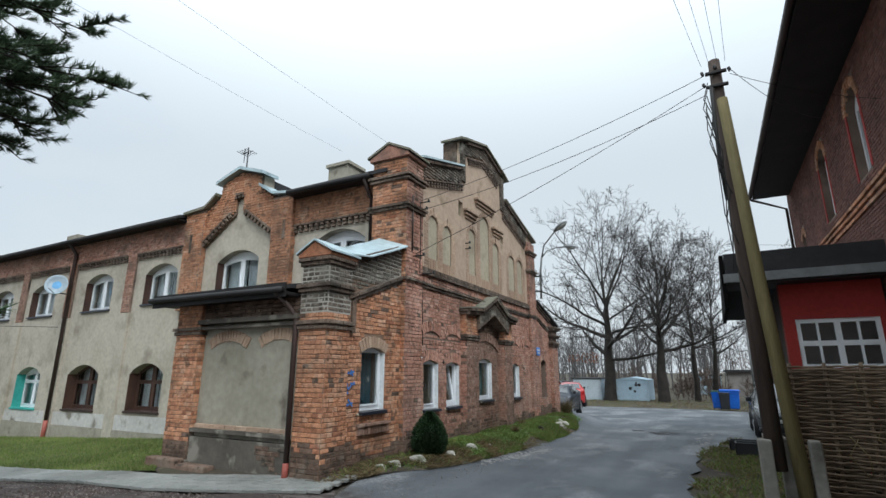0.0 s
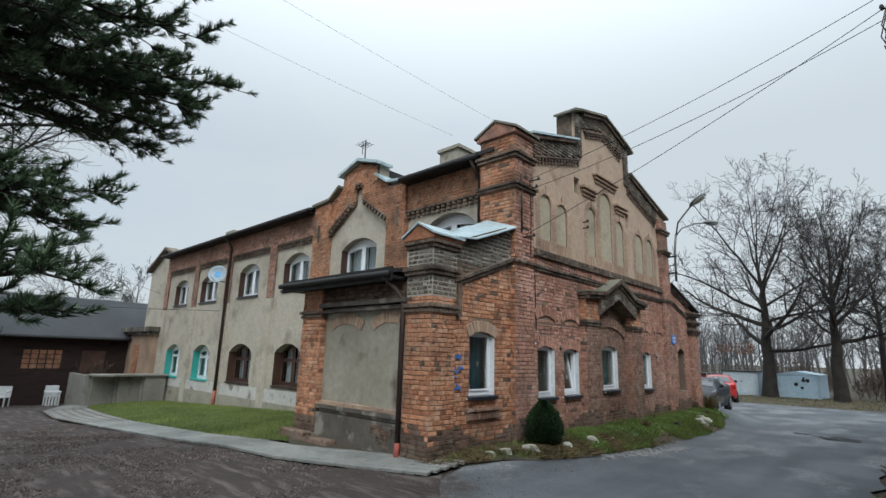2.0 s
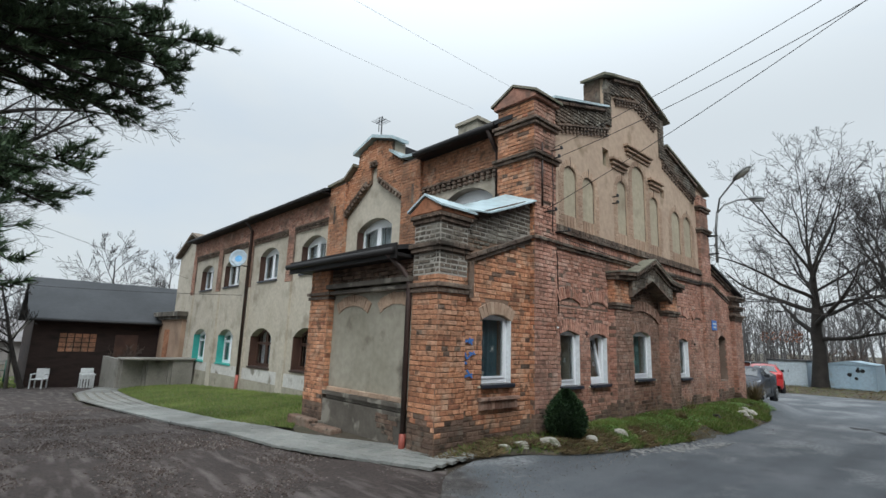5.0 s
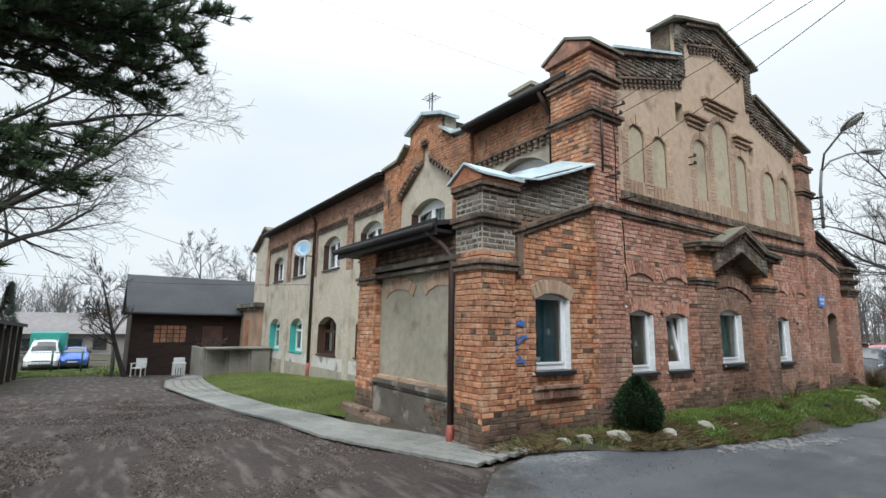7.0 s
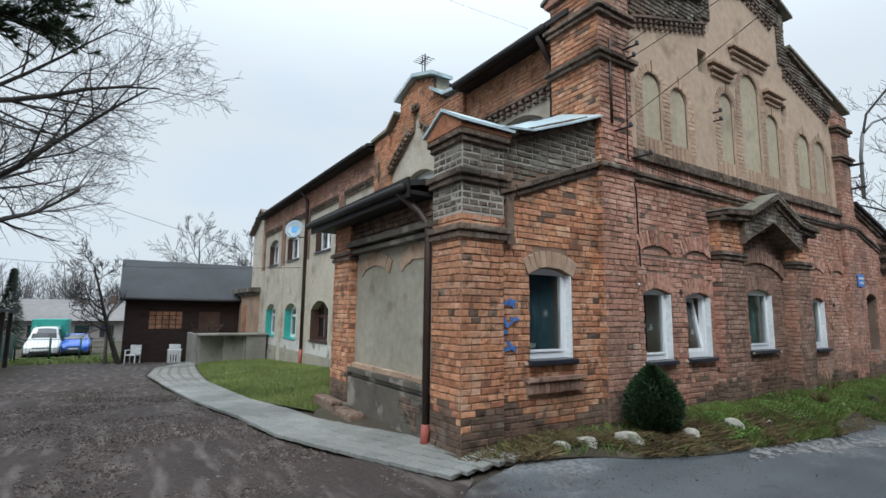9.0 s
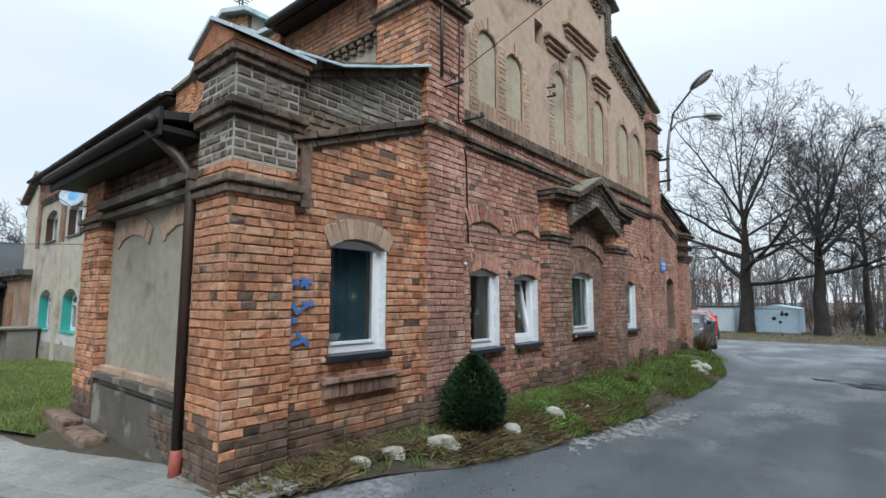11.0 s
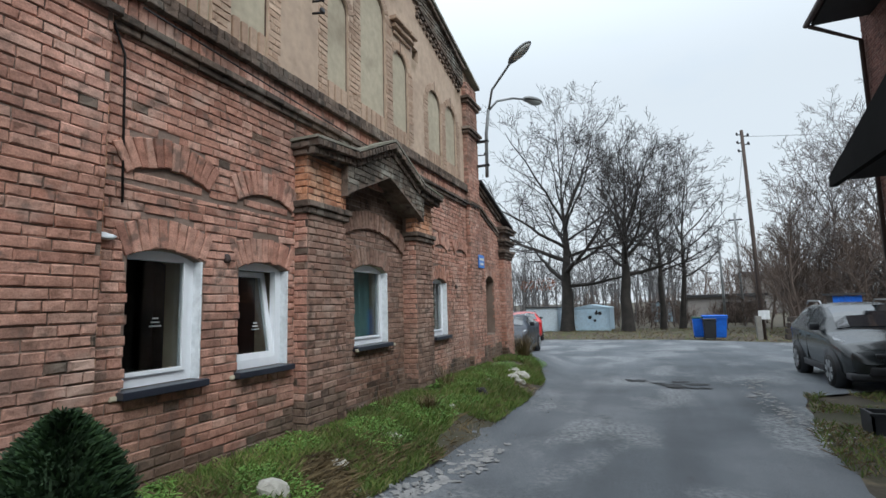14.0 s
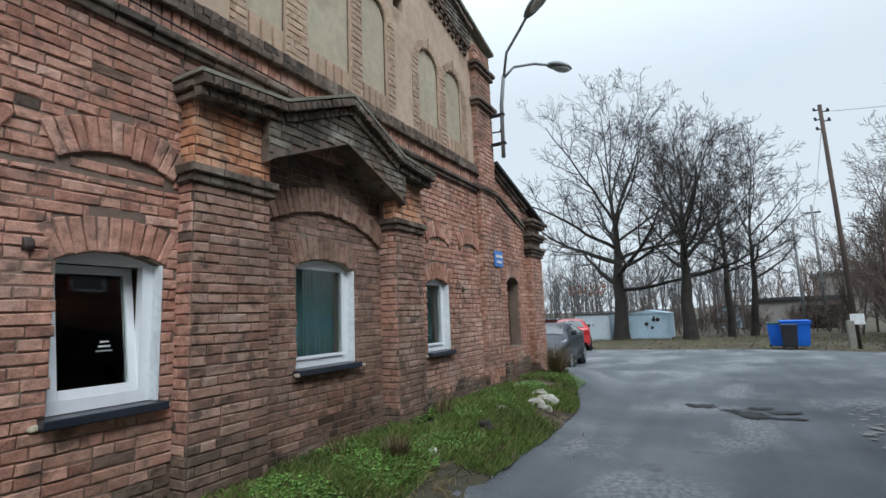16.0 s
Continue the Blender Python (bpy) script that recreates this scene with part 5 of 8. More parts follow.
M["yew"] = surface("dark_green_conifer", [(0.010, 0.028, 0.010), (0.022, 0.055, 0.018), (0.04, 0.085, 0.025)], 0.75, 4.0, 20, 0.0, 20, by="island")
M["grass"] = surface("green_grass", [(0.065, 0.125, 0.018), (0.11, 0.18, 0.03), (0.16, 0.215, 0.045), (0.21, 0.20, 0.08)], 0.75, 0.8, 10, 0.0, 20, by="island")
M["lawn_blade"] = surface("lawn_blades", [(0.10, 0.165, 0.03), (0.15, 0.23, 0.045), (0.20, 0.26, 0.07), (0.29, 0.27, 0.12)], 0.75, 0.8, 10, 0.0, 20, by="island")
M["weed"] = surface("weed_leaf", [(0.09, 0.20, 0.03), (0.17, 0.32, 0.06), (0.13, 0.25, 0.045)], 0.65, 2.0, 10, 0.0, 20, by="island")
M["straw"] = surface("dry_straw", [(0.12, 0.085, 0.04), (0.22, 0.17, 0.085), (0.07, 0.052, 0.028)], 0.9, 2.0, 10, 0.0, 20, by="island")
M["dead_leaf"] = surface("dead_oak_leaf", [(0.20, 0.075, 0.04), (0.27, 0.11, 0.06)], 0.9, 2.0, 10, 0.0, 20, by="island")
M["concrete"] = surface("old_concrete", [(0.20, 0.19, 0.165), (0.28, 0.265, 0.235)], 0.92, 1.0, 14, 0.4, 60, stain=(0.10, 0.095, 0.08), stain_at=(0.56, 0.7))
M["pole_dark"] = surface("tarred_pole", [(0.05, 0.036, 0.03), (0.09, 0.065, 0.052)], 0.9, 1.5, 12, 0.4, 30, stretch=(8, 8, 0.6))
M["pole_pale"] = surface("greenish_new_pole", [(0.17, 0.14, 0.06), (0.26, 0.215, 0.10)], 0.85, 1.5, 12, 0.4, 30, stretch=(8, 8, 0.6))
M["cable"] = surface("black_cable", [(0.012, 0.012, 0.013), (0.02, 0.02, 0.02)], 0.6, 2.0, 10, 0.0, 20)
M["lamp_grey"] = surface("grey_painted_steel", [(0.16, 0.17, 0.17), (0.24, 0.25, 0.25)], 0.5, 2.0, 10, 0.1, 30)
M["lamp_lens"] = surface("milky_lamp_cover", [(0.42, 0.44, 0.42), (0.5, 0.52, 0.5)], 0.3, 2.0, 10, 0.0, 30)
M["tin"] = surface("pale_blue_tin", [(0.42, 0.57, 0.68), (0.52, 0.66, 0.76)], 0.6, 0.8, 10, 0.1, 20, stain=(0.30, 0.26, 0.22), stain_at=(0.62, 0.74))
M["tin_white"] = surface("whitewashed_tin", [(0.50, 0.58, 0.63), (0.60, 0.67, 0.71)], 0.6, 0.8, 10, 0.1, 20)
M["tin_red"] = surface("red_tin", [(0.20, 0.04, 0.025), (0.28, 0.06, 0.04)], 0.6, 0.8, 10, 0.1, 20)
M["car_grey"] = surface("dark_grey_car_paint", [(0.016, 0.020, 0.022), (0.022, 0.027, 0.029)], 0.25, 2.0, 10, 0.0, 20, fine_mix=0.05)
M["car_grey"].node_tree.nodes["Principled BSDF"].inputs["Coat Weight"].default_value = 0.4
M["car_blue"] = surface("dark_blue_car_paint", [(0.010, 0.016, 0.028), (0.014, 0.020, 0.033)], 0.3, 2.0, 10, 0.0, 20, fine_mix=0.05, coat=0.1)
M["car_red"] = surface("red_car_paint", [(0.42, 0.02, 0.02), (0.46, 0.025, 0.025)], 0.28, 2.0, 10, 0.0, 20, fine_mix=0.05, coat=0.6)
M["car_sky"] = surface("bright_blue_car_paint", [(0.02, 0.10, 0.55), (0.025, 0.12, 0.6)], 0.28, 2.0, 10, 0.0, 20, fine_mix=0.05, coat=0.6)
M["van_white"] = surface("white_van_paint", [(0.6, 0.62, 0.63), (0.66, 0.68, 0.69)], 0.3, 2.0, 10, 0.0, 20, fine_mix=0.05, coat=0.5)
M["tarp"] = surface("teal_tarpaulin", [(0.02, 0.22, 0.18), (0.03, 0.27, 0.22)], 0.6, 2.0, 10, 0.1, 20)
M["tyre"] = surface("black_rubber", [(0.012, 0.012, 0.012), (0.022, 0.022, 0.022)], 0.85, 3.0, 20, 0.1, 40)
M["alloy"] = surface("silver_wheel_rim", [(0.40, 0.41, 0.42), (0.5, 0.51, 0.52)], 0.35, 3.0, 20, 0.0, 40, metal=0.8)
M["car_glass"] = surface("tinted_car_glass", [(0.02, 0.024, 0.028), (0.03, 0.034, 0.038)], 0.08, 3.0, 20, 0.0, 40, fine_mix=0.05, coat=0.0)
M["car_glass"].node_tree.nodes["Principled BSDF"].inputs["IOR"].default_value = 2.1
M["headlight"] = surface("headlight_lens", [(0.45, 0.47, 0.5), (0.6, 0.62, 0.65)], 0.12, 6.0, 20, 0.0, 40, coat=0.5)
M["tail"] = surface("red_tail_lens", [(0.30, 0.01, 0.01), (0.38, 0.02, 0.02)], 0.2, 6.0, 20, 0.0, 40)
M["bin_blue"] = surface("blue_bin_plastic", [(0.01, 0.11, 0.55), (0.015, 0.14, 0.62)], 0.5, 2.0, 10, 0.0, 40)
M["bin_black"] = surface("black_bin_plastic", [(0.012, 0.013, 0.016), (0.022, 0.024, 0.028)], 0.55, 2.0, 10, 0.0, 40)
M["bin_green"] = surface("dark_green_bin_plastic", [(0.01, 0.06, 0.04), (0.016, 0.08, 0.055)], 0.55, 2.0, 10, 0.0, 40)
M["red_wall"] = surface("red_painted_wall", [(0.30, 0.022, 0.018), (0.38, 0.035, 0.028)], 0.75, 1.0, 12, 0.2, 40)
M["tall_brick"] = surface("brown_red_brick", [(0.10, 0.045, 0.035), (0.19, 0.09, 0.07), (0.14, 0.065, 0.05)], 0.92, 0.9, 14, 0.4, 40, by="island")
M["wicker"] = surface("woven_withy", [(0.07, 0.05, 0.034), (0.19, 0.14, 0.095), (0.12, 0.088, 0.06)], 0.9, 3.0, 20, 0.3, 60, by="island")
M["slate"] = surface("dark_slate_roof", [(0.02, 0.023, 0.027), (0.038, 0.042, 0.047)], 0.7, 0.6, 5, 0.4, 9)
M["far_roof"] = surface("grey_far_roof", [(0.16, 0.15, 0.15), (0.22, 0.21, 0.21)], 0.9, 0.3, 2, 0.1, 4)
M["far_wall"] = surface("pale_far_wall", [(0.20, 0.185, 0.17), (0.28, 0.26, 0.245)], 0.9, 0.3, 2, 0.1, 4)
M["old_wood"] = surface("weathered_dark_boards", [(0.035, 0.028, 0.024), (0.085, 0.07, 0.06)], 0.92, 1.4, 12, 0.3, 30, stretch=(6, 6, 0.7))
M["white_plastic"] = surface("white_garden_plastic", [(0.58, 0.60, 0.60), (0.68, 0.70, 0.70)], 0.5, 3.0, 10, 0.0, 30)
M["puddle"] = surface("dark_wet_patch", [(0.022, 0.022, 0.023), (0.045, 0.046, 0.048)], 0.9, 3.0, 20, 0.1, 60)
M["fir_far"] = surface("far_spruce", [(0.02, 0.035, 0.025), (0.035, 0.055, 0.04)], 0.9, 2.0, 10, 0.0, 30, by="island")


def gz(x, y):
    return ground_z(x, y)


# ---- bare trees ----
def grow(out, rng, p, d, length, r, level, spec, up=0.12):
    """One limb and, from it, its branches. out: a list of (points, radii, level)."""
    n = spec["seg"][level]
    pts, rad = [p.copy()], [r]
    q, dd = p.copy(), d.copy()
    wig = spec["wig"][level]
    for i in range(n):
        dd = (dd + Vector((rng.uniform(-wig, wig), rng.uniform(-wig, wig), rng.uniform(-wig, wig) + up))).normalized()
        q = q + dd * (length / n)
        pts.append(q.copy())
        rad.append(max(r * (1 - 0.8 * (i + 1) / n), spec["rmin"]))
    out.append((pts, rad, level))
    if level + 1 >= len(spec["seg"]):
        return
    kids = spec["kids"][level]
    for k in range(kids):
        t = spec["from"][level] + (1 - spec["from"][level]) * (k + rng.random()) / kids
        f = t * n
        i = min(int(f), n - 1)
        base = pts[i].lerp(pts[i + 1], f - i)
        axis_d = (pts[i + 1] - pts[i]).normalized()
        side = axis_d.cross(Vector((rng.uniform(-1, 1), rng.uniform(-1, 1), rng.uniform(-1, 1)))).normalized()
        a = radians(rng.uniform(*spec["angle"][level]))
        nd = (axis_d * math.cos(a) + side * math.sin(a)).normalized()
        if level == 0:
            nd = Vector((nd.x, nd.y, max(nd.z, 0.05))).normalized()
        grow(out, rng, base, nd, length * rng.uniform(*spec["len"][level]) * (1.12 - 0.45 * t), rad[i] * rng.uniform(0.40, 0.56) * spec.get("thin", 1.0), level + 1, spec, up)


SLIM = dict(seg=(7, 5, 4, 3), wig=(0.06, 0.16, 0.22, 0.28), kids=(14, 7, 6), angle=((35, 70), (30, 60), (25, 60)), len=((0.28, 0.42), (0.4, 0.6), (0.4, 0.6)), rmin=0.012)
SLIM["from"] = (0.3, 0.2, 0.15)
WIDE = dict(seg=(6, 7, 5, 4, 3), wig=(0.08, 0.14, 0.2, 0.25, 0.3), kids=(18, 11, 8, 6), angle=((45, 85), (30, 60), (25, 60), (25, 60)), len=((0.55, 0.75), (0.4, 0.58), (0.42, 0.6), (0.4, 0.6)), rmin=0.006)
WIDE["from"] = (0.2, 0.2, 0.2, 0.15)


def bare_tree(at, height, radius, spec, seed, material, label, lean=(0, 0), up=0.1, group=""):
    rng_t = random.Random(seed)
    out = []
    grow(out, rng_t, Vector((0, 0, -0.3)), Vector((lean[0], lean[1], 1)).normalized(), height, radius, 0, spec, up)
    t = empty("bare_tree", at, label, "tree", group)
    tv, tf, cv, cf = [], [], [], []
    for pts, rad, level in out:
        if level <= 1:
            tube(tv, tf, pts, rad, 8 if level == 0 else 6, False)
        else:
            tube(cv, cf, pts, rad, 4 if level == 2 else 3, False)
    o = Vector(at)
    mesh_part("trunk", [v + o for v in tv], tf, material, t, "", True)
    mesh_part("crown", [v + o for v in cv], cf, "twig" if material == "bark" else material, t)
    return t


def crown_tree(at, tall, radius, reach, low, seed, material, label, limbs=24, rise=(8, 62), lean=(0.0, 0.0), fine=(9, 7, 5), group="", rmin=0.011):
    """A bare tree with a trunk that runs up through a rounded crown; limbs spiral round it and curve upwards."""
    r = random.Random(seed)
    spec = dict(seg=(8, 9, 6, 4, 3), wig=(0.05, 0.15, 0.22, 0.26, 0.3), kids=(0, *fine), angle=((0, 0), (28, 58), (28, 60), (28, 65)), len=((0, 0), (0.36, 0.52), (0.40, 0.56), (0.42, 0.62)), rmin=rmin, thin=1.05)
    spec["from"] = (0, 0.22, 0.2, 0.15)
    n = 10
    stem = tall * 0.58
    pts, rad = [], []
    q = Vector((0, 0, -0.3))
    for i in range(n + 1):
        t = i / n
        pts.append(q.copy())
        rad.append(max(radius * (1.0 if i else 1.12) * (1 - 0.85 * t), 0.02))
        q = q + Vector((lean[0] + r.uniform(-0.1, 0.1), lean[1] + r.uniform(-0.1, 0.1), 1)).normalized() * (stem / n)
    out = [(pts, rad, 0)]
    for k in range(limbs):
        share = (k + 0.6 * r.random()) / limbs
        t = min(low + (1.0 - low) * share ** 0.8, 0.995)
        f = t * n
        i = min(int(f), n - 1)
        base = pts[i].lerp(pts[i + 1], f - i)
        az = 2.39996 * k + r.uniform(-0.35, 0.35)
        el = radians(rise[0] + (rise[1] - rise[0]) * share ** 1.1 + r.uniform(-9, 9))
        size = (reach + (0.40 * tall - reach) * share) * r.uniform(0.82, 1.12)
        d = Vector((math.cos(az) * math.cos(el), math.sin(az) * math.cos(el), math.sin(el)))
        grow(out, r, base, d, size, max(rad[i] * r.uniform(0.40, 0.62), 0.03), 1, spec, 0.045)
    tree = empty("bare_tree", at, label, "tree", group)
    tv, tf, cv, cf = [], [], [], []
    for p, rr, level in out:
        if level <= 1:
            tube(tv, tf, p, rr, 9 if level == 0 else 6, False)
        else:
            tube(cv, cf, p, rr, 4 if level == 2 else 3, False)
    o = Vector(at)
    mesh_part("trunk", [v + o for v in tv], tf, material, tree, "", True)
    mesh_part("crown", [v + o for v in cv], cf, "twig" if material == "bark" else material, tree)
    return tree


OAKS = "oaks behind the garages"
crown_tree((-7.55, 42.5, gz(-7.5, 42.5)), 16.6, 0.52, 7.6, 0.32, 5, "bark", "large bare oak with broad spreading limbs", 18, (2, 82), fine=(9, 6, 4), group=OAKS)
crown_tree((-3.55, 42.0, gz(-3.4, 42)), 14.6, 0.46, 4.6, 0.46, 9, "bark", "bare oak with dense upright crown", 19, (20, 80), (0.045, 0.0), fine=(9, 6, 4), group=OAKS)
crown_tree((-1.35, 45, gz(-1, 45)), 15.0, 0.25, 3.4, 0.46, 12, "bark", "slender bare tree beside the oaks", 15, (15, 76), (0.03, 0.0), fine=(7, 5, 4), group=OAKS)
crown_tree((-0.15, 45.5, gz(-1, 45)), 14.2, 0.25, 3.8, 0.46, 15, "bark", "slender bare tree beside the oaks", 15, (15, 76), (0.02, 0.0), fine=(7, 5, 4), group=OAKS)
for x, y, hh, sd in ((6.9, 38.0, 12.2, 61), (9.4, 40.0, 13.5, 62), (11.6, 37.0, 12.5, 63)):
    crown_tree((x, y, gz(x, y)), hh, 0.13, 2.8, 0.16, sd, "bark_birch", "tall bare birch with fine hanging twigs", 22, (30, 60), fine=(8, 6, 4), group="birches beside the lane", rmin=0.009)
bare_tree((-20.8, -3.0, gz(-20.8, -3.0)), 13.0, 0.4, WIDE, 21, "bark", "bare spreading tree with fine drooping twigs", up=0.02)
bare_tree((-29.2, 3.3, gz(-29.2, 3.3)), 5.2, 0.13, SLIM, 31, "bark", "small bare tree at the barn corner", lean=(0, -0.3))
bare_tree((-35.5, 7, gz(-35, 7)), 7.5, 0.13, SLIM, 33, "bark_far", "bare tree behind the barn")
bare_tree((-36, 10, gz(-35, 7)), 7.0, 0.13, SLIM, 34, "bark_far", "bare tree behind the barn")

# dead russet leaves hanging on one low oak limb
lv, lf = [], []
for k in range(160):
    c = Vector((-10.4 + 2.4 * rng.random() - 0.2, 42.0 + rng.uniform(-0.4, 0.4), 2.75 + rng.uniform(-0.35, 0.35) + 0.1 * math.sin(k)))
    a, b = Vector((rng.uniform(-1, 1), rng.uniform(-1, 1), rng.uniform(-1, 1))).normalized() * 0.09, Vector((rng.uniform(-1, 1), rng.uniform(-1, 1), rng.uniform(-1, 1))).normalized() * 0.06
    i = len(lv)
    lv += [c - a, c + b, c + a, c - b]
    lf.append((i, i + 1, i + 2, i + 3))
dl = tagged(mesh_part("dead_leaves", lv, lf, "dead_leaf", None, "russet dead leaves clinging to a low oak limb"), "", "leaves", "", "stuff")

# far woods and shrubs: many thin bare stems
THIN = dict(seg=(4, 3, 2), wig=(0.08, 0.2, 0.3), kids=(9, 5), angle=((20, 55), (20, 55)), len=((0.3, 0.45), (0.4, 0.6)), rmin=0.02)
THIN["from"] = (0.25, 0.2)
SHRUB = dict(seg=(4, 4, 3, 2), wig=(0.15, 0.2, 0.3, 0.3), kids=(8, 6, 4), angle=((15, 50), (20, 50), (20, 55)), len=((0.5, 0.8), (0.4, 0.6), (0.4, 0.6)), rmin=0.011)
SHRUB["from"] = (0.05, 0.15, 0.15)


def woods(name, spots, spec, material, label, seed):
    r = random.Random(seed)
    v, f = [], []
    for x, y, hh in spots:
        out = []
        grow(out, r, Vector((x, y, gz(x, y) - 0.3)), Vector((r.uniform(-0.1, 0.1), r.uniform(-0.1, 0.1), 1)).normalized(), hh, hh * 0.014 + 0.015, 0, spec, 0.1)
        for pts, rad, level in out:
            tube(v, f, pts, rad, 4 if level == 0 else 3, False)
    return tagged(mesh_part(name, v, f, material, None, label), "", "woods", "", "stuff")


r = random.Random(44)
woods("far_woods", [(r.uniform(-45, 2), r.uniform(58, 105), r.uniform(6, 10)) for _ in range(190)], THIN, "bark_far", "distant bare woodland of thin haze-grey stems", 3)
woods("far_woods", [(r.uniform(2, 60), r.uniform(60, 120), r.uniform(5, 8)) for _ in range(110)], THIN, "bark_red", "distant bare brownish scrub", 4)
woods("shrubs", [(r.uniform(4.6, 17), r.uniform(34, 52), r.uniform(3, 6.0)) for _ in range(85)], SHRUB, "bark_red", "tall bare brown shrubs beside the lane", 5)
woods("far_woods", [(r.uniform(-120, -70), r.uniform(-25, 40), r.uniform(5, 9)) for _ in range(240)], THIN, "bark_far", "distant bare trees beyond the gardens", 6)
woods("shrubs", [(r.uniform(-28.9, -28.0), r.uniform(6.2, 7.4), r.uniform(0.8, 1.6)) for _ in range(7)], SHRUB, "bark_red", "thin bare shrub by the barn wall", 8)
woods("undergrowth", [(r.uniform(-22, 6), r.uniform(47, 57), r.uniform(1.0, 2.4)) for _ in range(70)], SHRUB, "bark_red", "low brown undergrowth below the oaks", 9)

# ---- pine at the edge of the yard ----
pine = empty("pine_tree", (-7.4, -1.2, gz(-7.4, -1.2)), "dark green pine with long needled boughs", "tree")
tube_part("trunk", [(-7.4, -1.2, -0.4), (-7.35, -1.15, 4), (-7.45, -1.2, 8), (-7.4, -1.2, 12)], [0.22, 0.18, 0.13, 0.05], "bark", pine)
bv, bf, nv, nf = [], [], [], []
pr = random.Random(77)


def shoot(p, d, length):
    """A pine shoot: needles all round a short twig."""
    tube(bv, bf, [p, p + d * length], [0.006, 0.004], 3, False)
    for k in range(34):
        t = 0.15 + 0.85 * k / 34
        c = p + d * (length * t)
        s = d.cross(Vector((pr.uniform(-1, 1), pr.uniform(-1, 1), pr.uniform(-1, 1)))).normalized()
        e = (d * 0.95 + s * 0.8).normalized() * pr.uniform(0.07, 0.115)
        w = e.cross(Vector((pr.uniform(-1, 1), pr.uniform(-1, 1), pr.uniform(-1, 1)))).normalized() * 0.0055
        i = len(nv)
        nv.extend((c - w, c + w, c + e))
        nf.append((i, i + 1, i + 2))


def bough(base, tip, droop):
    n = 9
    base, tip = Vector(base), Vector(tip)
    pts = [base.lerp(tip, i / n) + Z * (droop * math.sin(math.pi * i / n)) + Vector((pr.uniform(-0.06, 0.06), pr.uniform(-0.06, 0.06), 0)) for i in range(n + 1)]
    tube(bv, bf, pts, [0.05 * (1 - 0.85 * i / n) for i in range(n + 1)], 5, False)
    d0 = (tip - base).normalized()
    for i in range(3, n + 1):
        for s in range(5):
            side = d0.cross(Z).normalized() * pr.choice((-1, 1))
            dd = (d0 * pr.uniform(0.3, 1.0) + side * pr.uniform(0.2, 0.9) + Z * pr.uniform(-0.25, 0.45)).normalized()
            ln = pr.uniform(0.35, 0.85) * (1.1 - 0.45 * i / n)
            q = pts[i]
            e = q + dd * ln
            tube(bv, bf, [q, q.lerp(e, 0.5) + Z * 0.02, e], [0.012, 0.009, 0.006], 3, False)
            for k in range(6):
                b = q.lerp(e, 0.2 + 0.8 * k / 5)
                nd = (dd + Vector((pr.uniform(-0.7, 0.7), pr.uniform(-0.7, 0.7), pr.uniform(0.1, 1.3)))).normalized()
                shoot(b, nd, pr.uniform(0.07, 0.14))


TIPS = [(-6.75, 2.4, 4.5), (-6.95, 2.1, 4.7), (-7.25, 2.3, 4.4), (-6.5, 2.6, 4.8), (-7.6, 2.1, 4.5), (-6.7, 1.7, 4.9), (-7.0, 2.7, 5.0), (-6.35, 2.75, 5.15), (-6.2, 2.6, 5.7), (-6.6, 2.5, 5.0), (-6.1, 2.2, 6.3), (-6.9, 2.4, 5.4), (-7.2, 2.3, 5.9), (-6.4, 1.9, 6.9), (-6.9, 1.8, 6.4), (-7.6, 2.2, 5.2), (-5.9, 1.6, 7.4),
        (-6.75, 1.75, 3.45), (-7.0, 1.6, 3.1), (-6.5, 1.3, 3.2), (-6.6, 1.4, 7.9), (-7.3, 1.5, 7.2), (-8.1, 1.8, 6.2), (-5.6, 0.9, 6.2), (-6.2, 1.2, 5.2), (-6.3, 0.9, 8.3),
        (-4.3, 1.2, 2.15), (-4.7, 1.15, 1.9), (-4.6, 1.0, 2.3)]
for x, y, z in TIPS:
    bough((-7.4, -1.2, z + 0.25 + pr.uniform(0, 0.5)), (x - 0.1, y - 0.12, z), -0.15)
    if pr.random() < 0.15:
        bough((-7.4, -1.2, z + 0.45 + pr.uniform(0, 0.5)), (x - 0.45, y - 0.5, z + pr.uniform(0.1, 0.6)), -0.1)
for k in range(14):
    a = radians(130 + 230 * k / 14)
    z = pr.uniform(4.0, 9.5)
    rr = 3.2 - 0.18 * z
    bough((-7.4, -1.2, z + 0.4), (-7.4 + rr * math.sin(a), -1.2 + rr * math.cos(a), z), -0.1)
mesh_part("branch_work", bv, bf, "bark", pine)
mesh_part("needles", nv, nf, "pine_needle", pine)

# ---- verge: grass, weeds, straw, stones, clipped yew ----
def blades(name, count, where, material, hgt, width, lean, label, seed, category="grass"):
    r = random.Random(seed)
    v, f = [], []
    while len(f) < count:
        x, y = where(r)
        if x is None:
            continue
        z = gz(x, y) + 0.01
        hh = r.uniform(*hgt)
        a = r.uniform(0, 2 * math.pi)
        w = width * r.uniform(0.6, 1.4)
        dx, dy = math.cos(a), math.sin(a)
        lx, ly = r.uniform(-lean, lean), r.uniform(-lean, lean)
        i = len(v)
        v += [(x - dy * w, y + dx * w, z), (x + dy * w, y - dx * w, z), (x + lx * 0.45 + dy * w * 0.7, y + ly * 0.45 - dx * w * 0.7, z + hh * 0.62), (x + lx, y + ly, z + hh)]
        f.append((i, i + 1, i + 2, i + 3))
    return tagged(mesh_part(name, v, f, material, None, label), "", category, "", "stuff")


def patch(x, y, s=0.8, t=0.0, o=0.0):
    return noise.noise((x * s + o, y * s, 3.1)) > t


